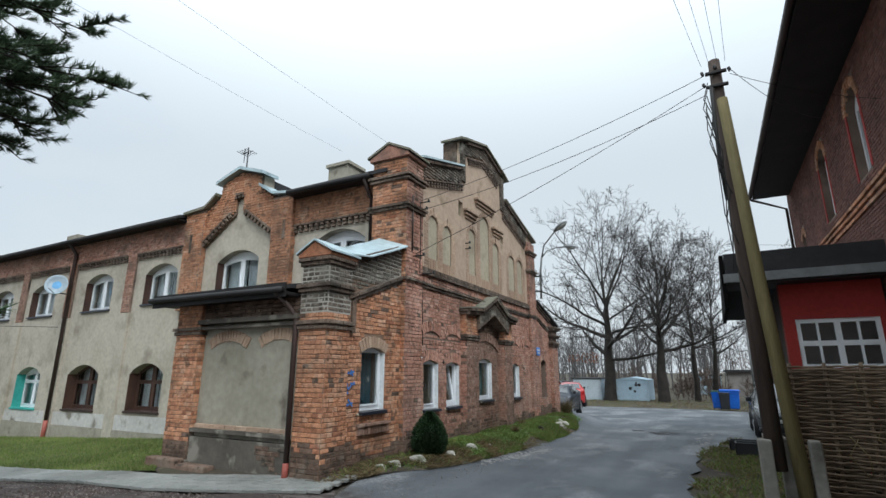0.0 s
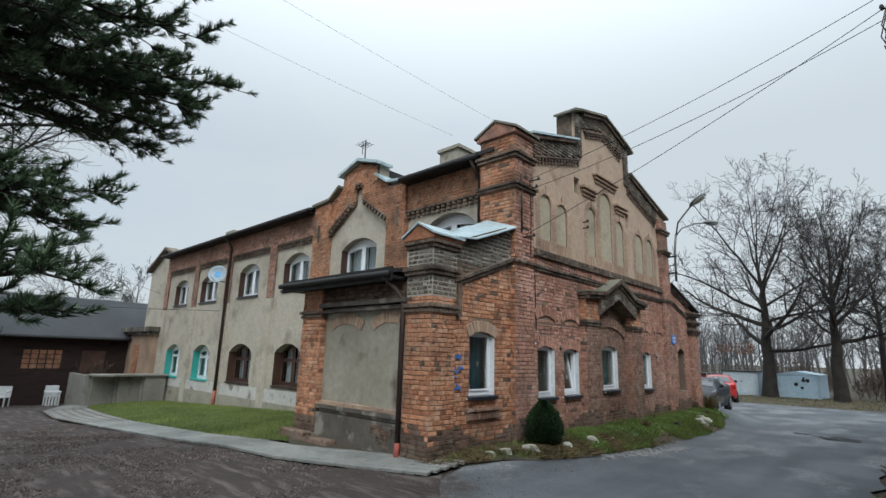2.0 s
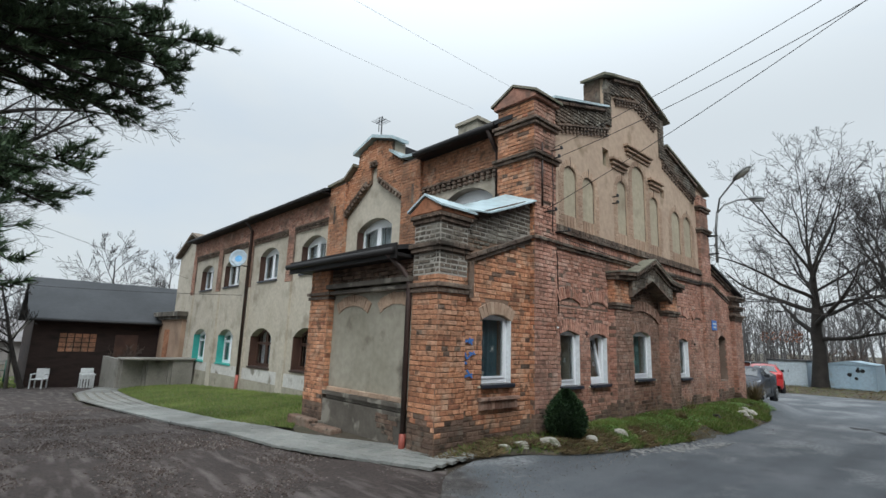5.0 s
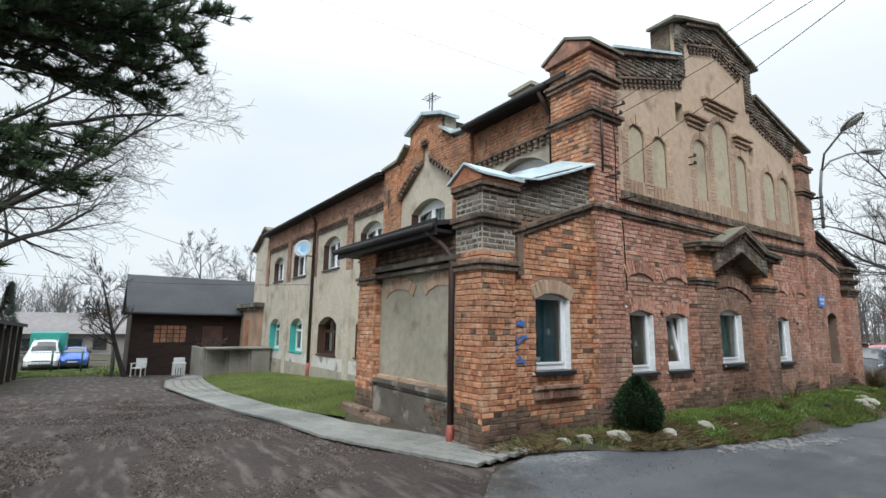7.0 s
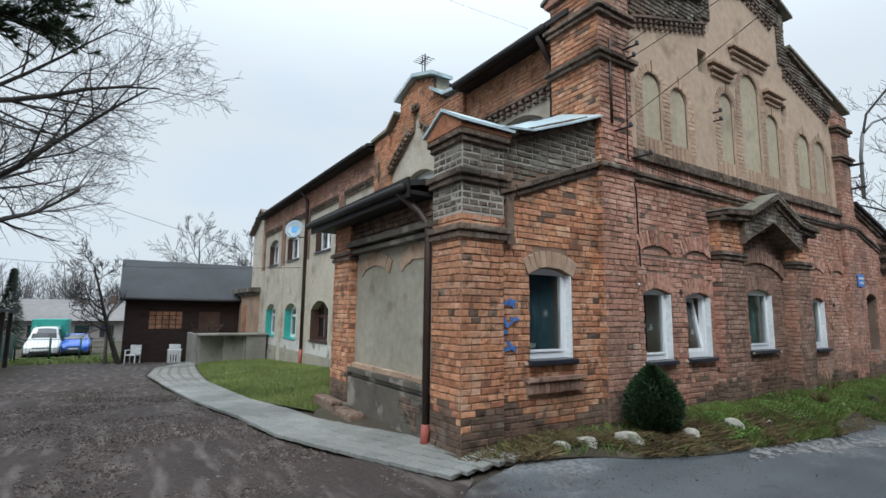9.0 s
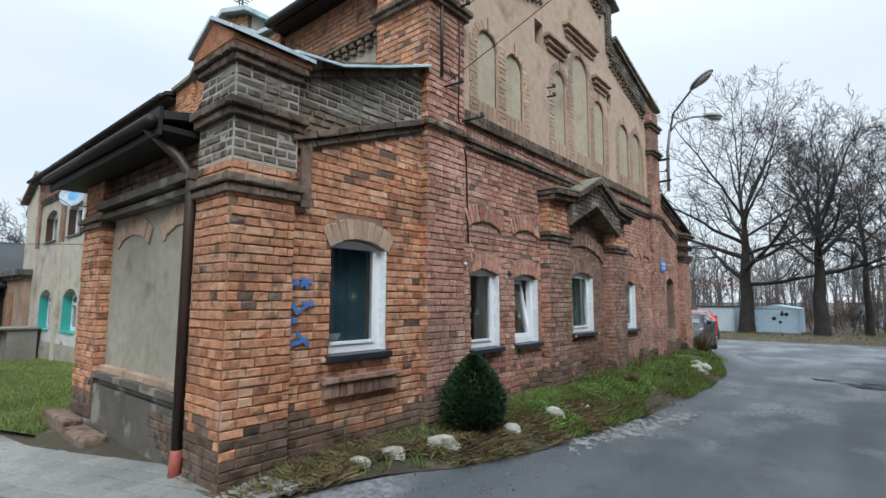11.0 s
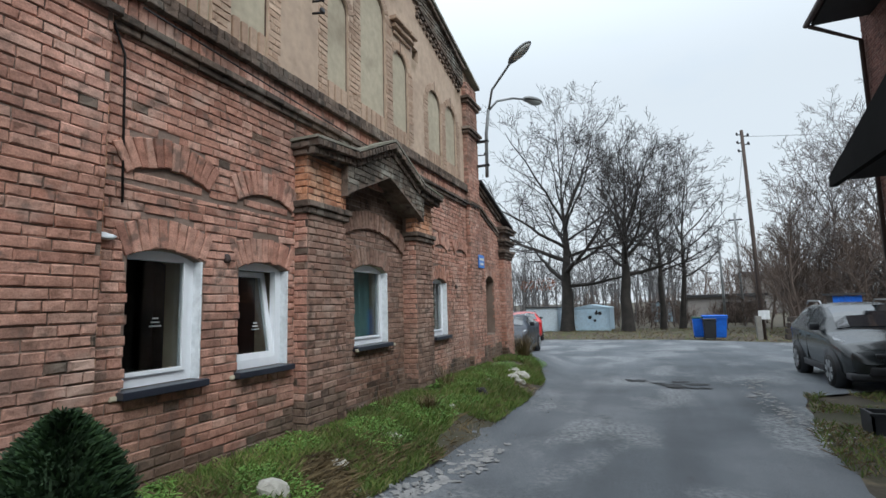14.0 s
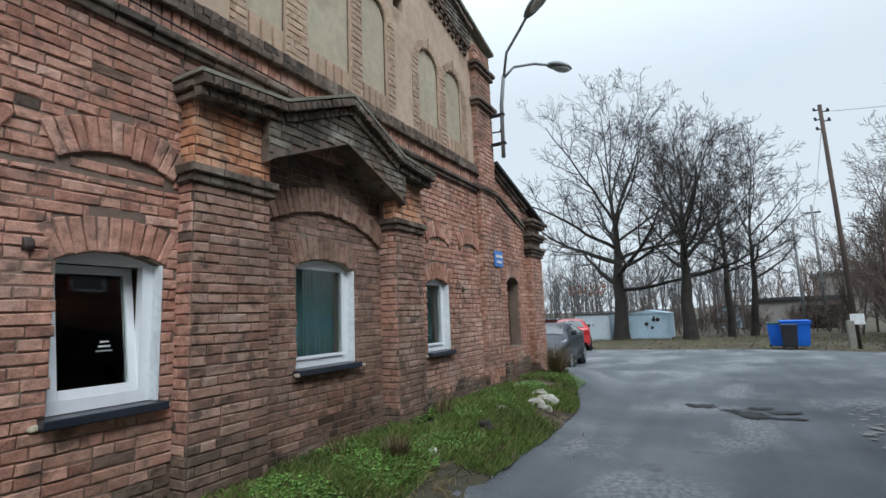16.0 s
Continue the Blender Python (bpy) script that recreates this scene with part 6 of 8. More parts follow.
def on_lawn(r):
    x = -8.8 - 17.0 * r.random() ** 1.5
    y = r.uniform(5.3, 8.7)
    return (x, y) if inside_loop(LAWN, x, y) else (None, None)


def on_verge(r):
    y = 6.3 + 14 * r.random()
    x = r.uniform(-5.45, -4.0)
    if not inside_loop(VERGE, x, y) or (y < 9.6 and r.random() > 0.10):
        return (None, None)
    return (x, y) if patch(x, y, 1.1, -0.28) else (None, None)


def on_verge_dry(r):
    y = 6.2 + (5.5 * r.random() if r.random() < 0.85 else 13 * r.random())
    x = r.uniform(-5.45, -4.1)
    return (x, y) if inside_loop(VERGE, x, y) and patch(x, y, 1.6, -0.1, 9) else (None, None)


def on_right(r):
    y = r.uniform(3, 17.3)
    x = r.uniform(-0.55, 1.3)
    return (x, y) if not inside_loop(ROAD, x, y) and patch(x, y, 0.9, -0.25, 20) else (None, None)


def on_far(r):
    x, y = r.uniform(-16, 14), r.uniform(31, 46)
    return (x, y) if not inside_loop(ROAD, x, y) else (None, None)


blades("lawn_grass", 52000, on_lawn, "lawn_blade", (0.03, 0.085), 0.006, 0.04, "short green lawn grass", 1)
blades("verge_grass", 42000, on_verge, "grass", (0.03, 0.12), 0.006, 0.08, "rough green grass on the verge", 2)
blades("verge_straw", 16000, on_verge_dry, "straw", (0.02, 0.09), 0.006, 0.18, "dry matted grass and litter", 3, "dry grass")
blades("right_grass", 9000, on_right, "grass", (0.03, 0.10), 0.006, 0.06, "patchy grass at the lane's edge", 4)
blades("right_straw", 5000, on_right, "straw", (0.02, 0.08), 0.006, 0.14, "dry grass at the lane's edge", 5, "dry grass")
blades("far_grass", 9000, on_far, "straw", (0.02, 0.08), 0.02, 0.10, "dry yellowish grass by the garages", 6, "dry grass")
blades("far_grass", 5000, on_far, "grass", (0.02, 0.07), 0.015, 0.08, "green grass by the garages", 7)
blades("yard_grass", 9000, lambda r: (r.uniform(-44, -30), r.uniform(-2, 4)), "grass", (0.04, 0.1), 0.02, 0.08, "grass by the garden gate", 8)

wv, wf = [], []
wr = random.Random(9)
while len(wf) < 20000:
    y = 9.0 + 10 * wr.random() ** 1.3
    x = wr.uniform(-5.45, -4.4 - 0.0 * y)
    if not patch(x, y, 1.4, 0.0, 4):
        continue
    z = gz(x, y) + wr.uniform(0.02, 0.09)
    a = wr.uniform(0, 6.28)
    s = wr.uniform(0.018, 0.045)
    dx, dy, t = math.cos(a) * s, math.sin(a) * s, wr.uniform(-0.3, 0.5) * s
    i = len(wv)
    wv += [(x, y, z), (x + dx * 0.5 - dy * 0.4, y + dy * 0.5 + dx * 0.4, z + t), (x + dx, y + dy, z + t * 0.7), (x + dx * 0.5 + dy * 0.4, y + dy * 0.5 - dx * 0.4, z + t)]
    wf.append((i, i + 1, i + 2, i + 3))
tagged(mesh_part("verge_weeds", wv, wf, "weed", None, "low green weeds along the foot of the wall"), "", "weeds", "", "stuff")


def rock(name, at, size, material, label, seed, category="stone", group="", parent=None):
    r = random.Random(seed)
    bm = bmesh.new()
    bmesh.ops.create_icosphere(bm, subdivisions=2 if name == "stone" else 3, radius=1.0)
    o = Vector((r.uniform(0, 50), r.uniform(0, 50), 0))
    for v in bm.verts:
        k = 1 + 0.5 * noise.noise(v.co * 1.1 + o) + 0.2 * noise.noise(v.co * 2.4 + o) + 0.06 * noise.noise(v.co * 7 + o)
        k = min(k, 0.72 / max(0.3, abs(v.co.x + 0.5 * v.co.z)), 0.74 / max(0.3, abs(v.co.y - 0.4 * v.co.x)), 0.8 / max(0.3, abs(v.co.z)))
        v.co = Vector((v.co.x * size[0], v.co.y * size[1], v.co.z * size[2])) * k
    bmesh.ops.translate(bm, verts=list(bm.verts), vec=Vector(at) + Vector((0, 0, size[2] * 0.45)))
    ob = part(name, bm, material, parent, label, name != "stone")
    return ob if parent is not None else tagged(ob, "", category, group)


STONES = [(-4.63, 8.98, 0.13, 0.10, 0.10), (-4.62, 9.95, 0.13, 0.12, 0.12), (-4.61, 10.74, 0.12, 0.08, 0.05), (-4.64, 11.67, 0.16, 0.10, 0.05), (-4.78, 8.05, 0.16, 0.14, 0.11),
          (-4.95, 7.55, 0.12, 0.1, 0.07), (-5.0, 7.2, 0.09, 0.08, 0.06), (-4.6, 13.3, 0.1, 0.08, 0.05), (-4.5, 16.2, 0.16, 0.14, 0.1), (-4.42, 16.55, 0.18, 0.15, 0.13), (-4.62, 16.75, 0.14, 0.13, 0.1), (-4.5, 16.5, 0.12, 0.1, 0.1), (-4.35, 16.2, 0.09, 0.08, 0.07), (-4.75, 15.4, 0.1, 0.1, 0.05)]
for i, (x, y, a, b, c) in enumerate(STONES):
    rock("stone", (x, y, gz(x, y) + 0.01), (a * 1.0, b * 1.1, c * 0.95), "stone", "pale rough stone lying in the verge", 100 + i, group="stones in the verge")
rock("dark_lump", (-4.53, 14.41, gz(-4.5, 14.4)), (0.10, 0.09, 0.12), "bark", "dark rotten stump in the grass", 140, "stump")

# clipped conifer
bush = empty("conifer_bush", (-4.95, 8.72, gz(-4.95, 8.72)), "small dark green egg-shaped clipped conifer", "bush")
tube_part("stem", [(-4.95, 8.72, 0.02), (-4.95, 8.72, 0.6)], [0.03, 0.012], "bark", bush)
yv, yf = [], []
yr = random.Random(4)
for k in range(7500):
    t = yr.random()
    zz = 0.04 + 0.74 * t
    rad = 0.31 * math.sin(math.pi * min(1, (t * 0.86 + 0.14)) ** 0.8) ** 0.75 * (1 + 0.08 * math.sin(11 * t + k % 7)) * yr.uniform(0.82, 1.05)
    a = yr.uniform(0, 2 * math.pi)
    c = Vector((-4.95 + rad * math.cos(a), 8.72 + rad * math.sin(a), gz(-4.95, 8.72) + zz))
    d = Vector((math.cos(a), math.sin(a), yr.uniform(0.2, 1.2))).normalized() * yr.uniform(0.03, 0.065)
    w = d.cross(Vector((yr.uniform(-1, 1), yr.uniform(-1, 1), yr.uniform(-1, 1)))).normalized() * 0.011
    i = len(yv)
    yv += [c - w, c + w, c + d + w * 0.3, c + d - w * 0.3]
    yf.append((i, i + 1, i + 2, i + 3))
mesh_part("foliage", yv, yf, "yew", bush)
bm = bmesh.new()
bmesh.ops.create_uvsphere(bm, u_segments=16, v_segments=12, radius=1.0)
for v in bm.verts:
    v.co = Vector((-4.95 + v.co.x * 0.24, 8.72 + v.co.y * 0.24, gz(-4.95, 8.72) + 0.37 + v.co.z * 0.34))
part("inner_foliage", bm, "yew", bush, "", True)

# dry tuft by the portal and by the annex corner
for i, (x, y, hh, n) in enumerate(((-4.75, 12.9, 0.28, 260), (-4.95, 18.9, 0.75, 420), (-5.15, 14.5, 0.5, 60), (-5.2, 12.6, 0.35, 60))):
    r = random.Random(300 + i)
    v, f = [], []
    for k in range(n):
        a, l = r.uniform(0, 6.28), hh * r.uniform(0.5, 1.1)
        s = r.uniform(0.2, 0.9)
        p = Vector((x + r.uniform(-0.07, 0.07), y + r.uniform(-0.07, 0.07), gz(x, y)))
        e = p + Vector((math.cos(a) * s, math.sin(a) * s, 1.0)).normalized() * l
        w = Vector((-math.sin(a), math.cos(a), 0)) * 0.006
        b = len(v)
        v += [p - w, p + w, e + w * 0.2 - Z * 0.2 * l * s, e - w * 0.2 - Z * 0.2 * l * s]
        f.append((b, b + 1, b + 2, b + 3))
    tagged(mesh_part("dry_tuft", v, f, "straw", None, "dry straw-coloured tuft of dead stalks"), "", "dry grass", "dry tufts")


# ---- vehicles ----
def loft(sections):
    """A smooth skin over cross-sections, each a list of points of the same count; both ends closed."""
    bm = bmesh.new()
    rings = [[bm.verts.new(p) for p in s] for s in sections]
    for a, b in zip(rings, rings[1:]):
        for i in range(len(a) - 1):
            bm.faces.new((a[i], a[i + 1], b[i + 1], b[i]))
    bm.faces.new(rings[0])
    bm.faces.new(rings[-1][::-1])
    bmesh.ops.recalc_face_normals(bm, faces=list(bm.faces))
    return bm


def car(at, heading, paint, label, length=4.1, width=1.7, height=1.5, lights="front", category="car", hood=0.26, boxy=0.0):
    """A hatchback that stands on its wheels at the given place; heading 0: its nose points to -y."""
    c = empty("parked_car", at, label, category)
    c.matrix_basis = Matrix.Translation(at) @ Matrix.Rotation(radians(heading), 4, "Z")
    L, W = length / 2, width / 2

    def add(name, bm, material, parent=c, smooth=True):
        me = bpy.data.meshes.new(name)
        bm.to_mesh(me)
        bm.free()
        ob = finish(new(name, me), material, smooth)
        ob.parent = parent
        return ob

    # one shell: y along the car, nose at -L; for each section the sill, the belt line and the top with their half widths
    yr0 = -L + hood * length
    H = height
    lead = 0.82 * (1 - boxy)
    SEC = [(-L, 0.40, 0.58, 0.66, 0.64, 0.50), (-L + 0.07, 0.28, 0.68, 0.86, 0.75, 0.70), (-L + 0.30, 0.22, 0.78, 0.96, 0.87, 0.80), (-L + 0.70, 0.21, 0.89, 1.0, 0.97, 0.83),
           (yr0, 0.21, 0.95, 1.0, 1.03, 0.84), (yr0 + lead * 0.5, 0.21, 0.97, 1.0, 1.03 + (H - 1.03) * 0.56, 0.75), (yr0 + lead, 0.21, 0.98, 1.0, H - 0.06, 0.69), (yr0 + lead + 0.35, 0.21, 0.99, 1.0, H, 0.68),
           (L - 1.0, 0.21, 1.01, 1.0, H - 0.01, 0.67), (L - 0.42, 0.21, 1.03, 0.98, H - 0.09, 0.65), (L - 0.24, 0.22, 1.03, 0.965, H - 0.22, 0.68), (L - 0.06, 0.26, 0.98, 0.92, 1.05, 0.80), (L, 0.40, 0.84, 0.86, 0.92, 0.78)]

    def section(y):
        for p, q in zip(SEC, SEC[1:]):
            if p[0] <= y <= q[0]:
                k = (y - p[0]) / (q[0] - p[0])
                return [u + (v - u) * k for u, v in zip(p, q)]
        return list(SEC[-1])

    def side(y, k, s_, out=0.0):
        """A point on the glass house: k from the belt line up to the roof's edge."""
        _, z0, zb, wb, zt, wt = section(y)
        return Vector((s_ * (W * (wb * 0.985 * (1 - k) + wt * k) + out), y, zb * (1 - k) + (zt - 0.05) * k))

    def lid(y, g, out=0.0):
        """A point on the bonnet, windscreen or roof: g from -1 to 1 across."""
        _, z0, zb, wb, zt, wt = section(y)
        return Vector((W * wt * g, y, zt - 0.05 * abs(g) ** 3 + out))

    sec = []
    for y in sorted({p[0] for p in SEC} | {-L + length * k / 34 for k in range(1, 34)}):
        _, z0, zb, wb, zt, wt = section(y)
        half = [(W * wb * 0.86, z0), (W * wb * 0.975, z0 + 0.10), (W * wb, z0 + 0.55 * (zb - z0)), (W * wb * 1.0, zb - 0.10), (W * wb * 0.985, zb)]
        ring = [(x, y, z) for x, z in half] + [tuple(side(y, k, 1)) for k in (0.5, 0.97)] + [tuple(lid(y, g)) for g in (0.9, 0.6, 0.25)]
        sec.append(ring + [(-x, yy, z) for x, yy, z in ring[::-1]])
    body = add("body", loft(sec), paint, c, True)

    def patch_on(name, fn, us, vs, material, parent=body):
        """A pane that follows the shell, from a grid of its points."""
        bm = bmesh.new()
        grid = [[bm.verts.new(fn(u, v)) for v in vs] for u in us]
        for i in range(len(us) - 1):
            for j in range(len(vs) - 1):
                bm.faces.new((grid[i][j], grid[i + 1][j], grid[i + 1][j + 1], grid[i][j + 1]))
        bmesh.ops.recalc_face_normals(bm, faces=list(bm.faces))
        bmesh.ops.solidify(bm, geom=list(bm.faces), thickness=0.012)
        return add(name, bm, material, parent, False)

    span = lambda a_, b_, n: [a_ + (b_ - a_) * i / n for i in range(n + 1)]
    patch_on("windscreen", lambda u, v: lid(u, v, 0.014), span(yr0 + 0.06, yr0 + lead - 0.02, 5), span(-0.9, 0.9, 6), "car_glass")
    patch_on("rear_window", lambda u, v: lid(u, v, 0.014) + Vector((0, 0.012, 0)), span(L - 0.40, L - 0.10, 4), span(-0.86, 0.86, 6), "car_glass")
    for s in (-1, 1):
        m = yr0 + lead + 0.42
        patch_on("side_window", lambda u, v: side(u, v, s, 0.012), span(yr0 + lead * 0.62, m - 0.03, 5), (0.10, 0.5, 0.86), "car_glass")
        patch_on("side_window", lambda u, v: side(u, v, s, 0.012), span(m + 0.03, L - 0.62, 5), (0.10, 0.5, 0.86), "car_glass")
        for y in (-L + 0.78, L - 0.75):
            bm = bmesh.new()
            bmesh.ops.create_cone(bm, cap_ends=True, segments=28, radius1=0.37, radius2=0.37, depth=0.2, matrix=Matrix.Translation((s * (W - 0.088), y, 0.33)) @ Matrix.Rotation(math.pi / 2, 4, "Y"))
            add("wheel_arch", bm, "bin_black")
        for yy in (m, L - 0.86):
            bm = bmesh.new()
            box(bm, s * (W * 0.985), s * (W + 0.003), yy - 0.006, yy + 0.006, 0.34, 0.9)
            add("door_gap", bm, "bin_black", body, False)
        for yy in (m - 0.16, L - 1.02):
            bm = bmesh.new()
            box(bm, s * (W - 0.01), s * (W + 0.028), yy - 0.09, yy + 0.09, 0.84, 0.872, 0.01)
            add("door_handle", bm, paint)
        bm = bmesh.new()
        box(bm, s * (W - 0.02), s * (W + 0.14), yr0 + 0.30, yr0 + 0.42, 1.0, 1.14, 0.03)
        add("mirror", bm, "bin_black")
        bm = bmesh.new()
        bm.free()
        patch_on("headlight", lambda u, v: Vector((s * W * (0.50 + 0.46 * u), -L + 0.055 + 0.50 * u ** 1.6 + 0.10 * v, 0.625 + 0.15 * u + (0.055 + 0.075 * u) * v + 0.014)), span(0.0, 1.0, 6), (0.0, 0.5, 1.0), "headlight")
        bm = bmesh.new()
        box(bm, s * W * 0.62, s * W * 0.9, L - 0.10, L + 0.005, 0.72, 0.98, 0.03)
        add("tail_light", bm, "tail")
        for y in (-L + 0.78, L - 0.75):
            wheel = new("wheel")
            wheel.parent = c
            wheel.matrix_basis = Matrix.Translation((s * (W - 0.07), y, 0.31)) @ Matrix.Rotation(math.pi / 2, 4, "Y")
            bm = bmesh.new()
            bmesh.ops.create_cone(bm, cap_ends=True, segments=28, radius1=0.31, radius2=0.31, depth=0.21)
            bmesh.ops.bevel(bm, geom=[e for e in bm.edges if abs(e.verts[0].co.z - e.verts[1].co.z) < 1e-5], offset=0.035, segments=2, affect="EDGES")
            add("tyre", bm, "tyre", wheel)
            bm = bmesh.new()
            bmesh.ops.create_cone(bm, cap_ends=True, segments=24, radius1=0.205, radius2=0.19, depth=0.225)
            rim = add("rim", bm, "bin_black", wheel, False)
            bm = bmesh.new()
            for k in range(7):
                r = bmesh.ops.create_cube(bm, size=1.0, matrix=Matrix.Rotation(6.2832 * k / 7, 4, "Z") @ Matrix.Translation((0.1, 0, 0)) @ Matrix.Diagonal((0.19, 0.075, 0.24, 1)))
            add("spokes", bm, "alloy", wheel, False)
        v, f = [], []
        tube(v, f, [(s * W * 0.70, yr0 + 0.95, height - 0.03), (s * W * 0.70, yr0 + 1.05, height + 0.035), (s * W * 0.70, L - 0.95, height + 0.035), (s * W * 0.70, L - 0.85, height - 0.03)], 0.016, 6)
        me = bpy.data.meshes.new("roof_rail")
        me.from_pydata(v, [], f)
        finish(new("roof_rail", me), "alloy").parent = c
        bm = bmesh.new()
        box(bm, s * (W + 0.004), s * (W - 0.03), -L + 1.22, L - 1.2, 0.24, 0.36, 0.01)
        add("side_skirt", bm, "bin_black")
    bm = bmesh.new()
    box(bm, -W * 0.62, W * 0.62, -L - 0.01, -L + 0.1, 0.30, 0.46, 0.03)
    box(bm, -W * 0.5, W * 0.5, -L - 0.008, -L + 0.1, 0.60, 0.68, 0.02)
    box(bm, -W * 0.93, W * 0.93, -L + 0.02, -L + 0.3, 0.22, 0.34, 0.03)
    add("grille", bm, "bin_black")
    bm = bmesh.new()
    box(bm, -0.26, 0.26, -L - 0.02, -L, 0.48, 0.58)
    add("number_plate", bm, "white_plastic", c, False)
    bm = bmesh.new()
    box(bm, -0.26, 0.26, L, L + 0.012, 0.62, 0.73)
    add("number_plate", bm, "white_plastic", c, False)
    return c


grey_car = car((1.74, 19.3, gz(1.7, 19.3)), 0, "car_grey", "dark grey hatchback parked on the lane's edge", 3.75, 1.66, 1.52)
car((-6.78, 24.4, gz(-6.7, 24.4) - 0.02), 4, "car_blue", "dark blue car parked behind the annex", 3.9, 1.7, 1.36)
car((-8.3, 33.0, gz(-8, 33)), 196, "car_red", "red small car parked before the garages", 3.8, 1.65, 1.45)
car((-43.5, 0.7, gz(-43.5, 0.7)), 90, "car_sky", "bright blue car in the garden", 3.9, 1.65, 1.4)
van = car((-43.0, -0.9, gz(-43, -0.9)), 90, "van_white", "white van with teal tarpaulin body", 4.6, 1.8, 1.9, boxy=0.6, category="van")
bm = bmesh.new()
box(bm, -0.95, 0.95, 1.0, 4.4, 0.7, 2.35, 0.04)
me = bpy.data.meshes.new("tarpaulin")
bm.to_mesh(me)
bm.free()
tp = finish(new("tarpaulin", me), "tarp")
tp.parent = van


# ---- garages, bins, far sheds ----
def garage(x0, x1, y0, depth, hgt, material, label, pitched=False, seed=1):
    z = gz((x0 + x1) / 2, y0) - 0.05
    g = empty("tin_garage", ((x0 + x1) / 2, y0, z), label, "garage", "garages under the oaks")
    part("body", boxes((x0, x1, y0, y0 + depth, z - 0.2, z + hgt)), material, g)
    m = (x0 + x1) / 2
    for a, b in ((x0 + 0.1, m - 0.015), (m + 0.015, x1 - 0.1)):
        leaf = part("door_leaf", boxes((a, b, y0 - 0.04, y0 - 0.005, z + 0.06, z + hgt - 0.15), bevel=0.008), material, g)
        part("rail", boxes((a + 0.02, b - 0.02, y0 - 0.055, y0 - 0.041, z + hgt * 0.48, z + hgt * 0.5)), material, leaf)
    part("handle", boxes((m + 0.05, m + 0.09, y0 - 0.08, y0 - 0.045, z + 0.95, z + 1.1)), "bin_black", g)
    if pitched:
        bm = bmesh.new()
        pts = [(x0 - 0.06, z + hgt), (x1 + 0.06, z + hgt), (m, z + hgt + 0.24)]
        a = [bm.verts.new((x, y0 - 0.06, zz)) for x, zz in pts]
        b = [bm.verts.new((x, y0 + depth, zz)) for x, zz in pts]
        bm.faces.new(a)
        bm.faces.new(b[::-1])
        for i in range(3):
            bm.faces.new((a[i], a[(i + 1) % 3], b[(i + 1) % 3], b[i]))
        bmesh.ops.recalc_face_normals(bm, faces=list(bm.faces))
        part("roof", bm, material, g)
        r = random.Random(seed)
        for k in range(5):
            x, zz = m + r.uniform(-0.05, 0.7), z + r.uniform(0.5, 1.5)
            bm = bmesh.new()
            bmesh.ops.create_circle(bm, cap_ends=True, segments=10, radius=r.uniform(0.06, 0.13), matrix=Matrix.Translation((x, y0 - 0.062, zz)) @ Matrix.Rotation(math.pi / 2, 4, "X"))
            bmesh.ops.solidify(bm, geom=list(bm.faces), thickness=0.01)
            part("rust_patch", bm, "bin_black", g)
    else:
        part("roof", boxes((x0 - 0.08, x1 + 0.08, y0 - 0.1, y0 + depth, z + hgt, z + hgt + 0.07)), "roof", g)


garage(-10.55, -8.3, 43.0, 4.5, 1.72, "tin_white", "low whitish tin garage with double doors")
garage(-7.35, -4.75, 43.3, 4.5, 1.62, "tin", "pale blue tin garage with rust spots", True, 5)
garage(-13.6, -10.75, 44.5, 4.5, 1.55, "tin_red", "dull red tin garage")


def bin_(at, size, material, label, lid):
    x, y = at
    z = gz(x, y)
    b = empty("waste_bin", (x, y, z), label, "bin", "waste bins")
    w, d, h = size
    bm = bmesh.new()
    lo = [bm.verts.new((x + sx * w * 0.42, y + sy * d * 0.42, z + 0.08)) for sx, sy in ((-1, -1), (1, -1), (1, 1), (-1, 1))]
    hi = [bm.verts.new((x + sx * w * 0.5, y + sy * d * 0.5, z + h)) for sx, sy in ((-1, -1), (1, -1), (1, 1), (-1, 1))]
    bm.faces.new(lo[::-1])
    bm.faces.new(hi)
    for i in range(4):
        bm.faces.new((lo[i], lo[(i + 1) % 4], hi[(i + 1) % 4], hi[i]))
    bmesh.ops.bevel(bm, geom=list(bm.edges), offset=0.03, segments=2, affect="EDGES")
    part("body", bm, material, b)
    part("lid", boxes((x - w * 0.54, x + w * 0.54, y - d * 0.55, y + d * 0.54, z + h + 0.005, z + h + 0.07), bevel=0.025), lid, b)
    for s in (-1, 1):
        tube_part("wheel", [(x + s * w * 0.36, y + d * 0.38, z + 0.1), (x + s * w * 0.44, y + d * 0.38, z + 0.1)], 0.1, "tyre", b, sides=14)
    part("rim", boxes((x - w * 0.53, x + w * 0.53, y - d * 0.53, y - d * 0.47, z + h - 0.07, z + h - 0.01)), material, b)


bin_((0.62, 33.3), (0.95, 0.9, 1.02), "bin_blue", "blue plastic waste container with closed lid", "bin_blue")
bin_((0.33, 32.55), (0.52, 0.55, 0.88), "bin_black", "black wheeled bin before the blue one", "bin_black")
bin_((0.0, 33.4), (0.6, 0.6, 0.95), "bin_blue", "blue wheeled bin with green lid", "bin_green")

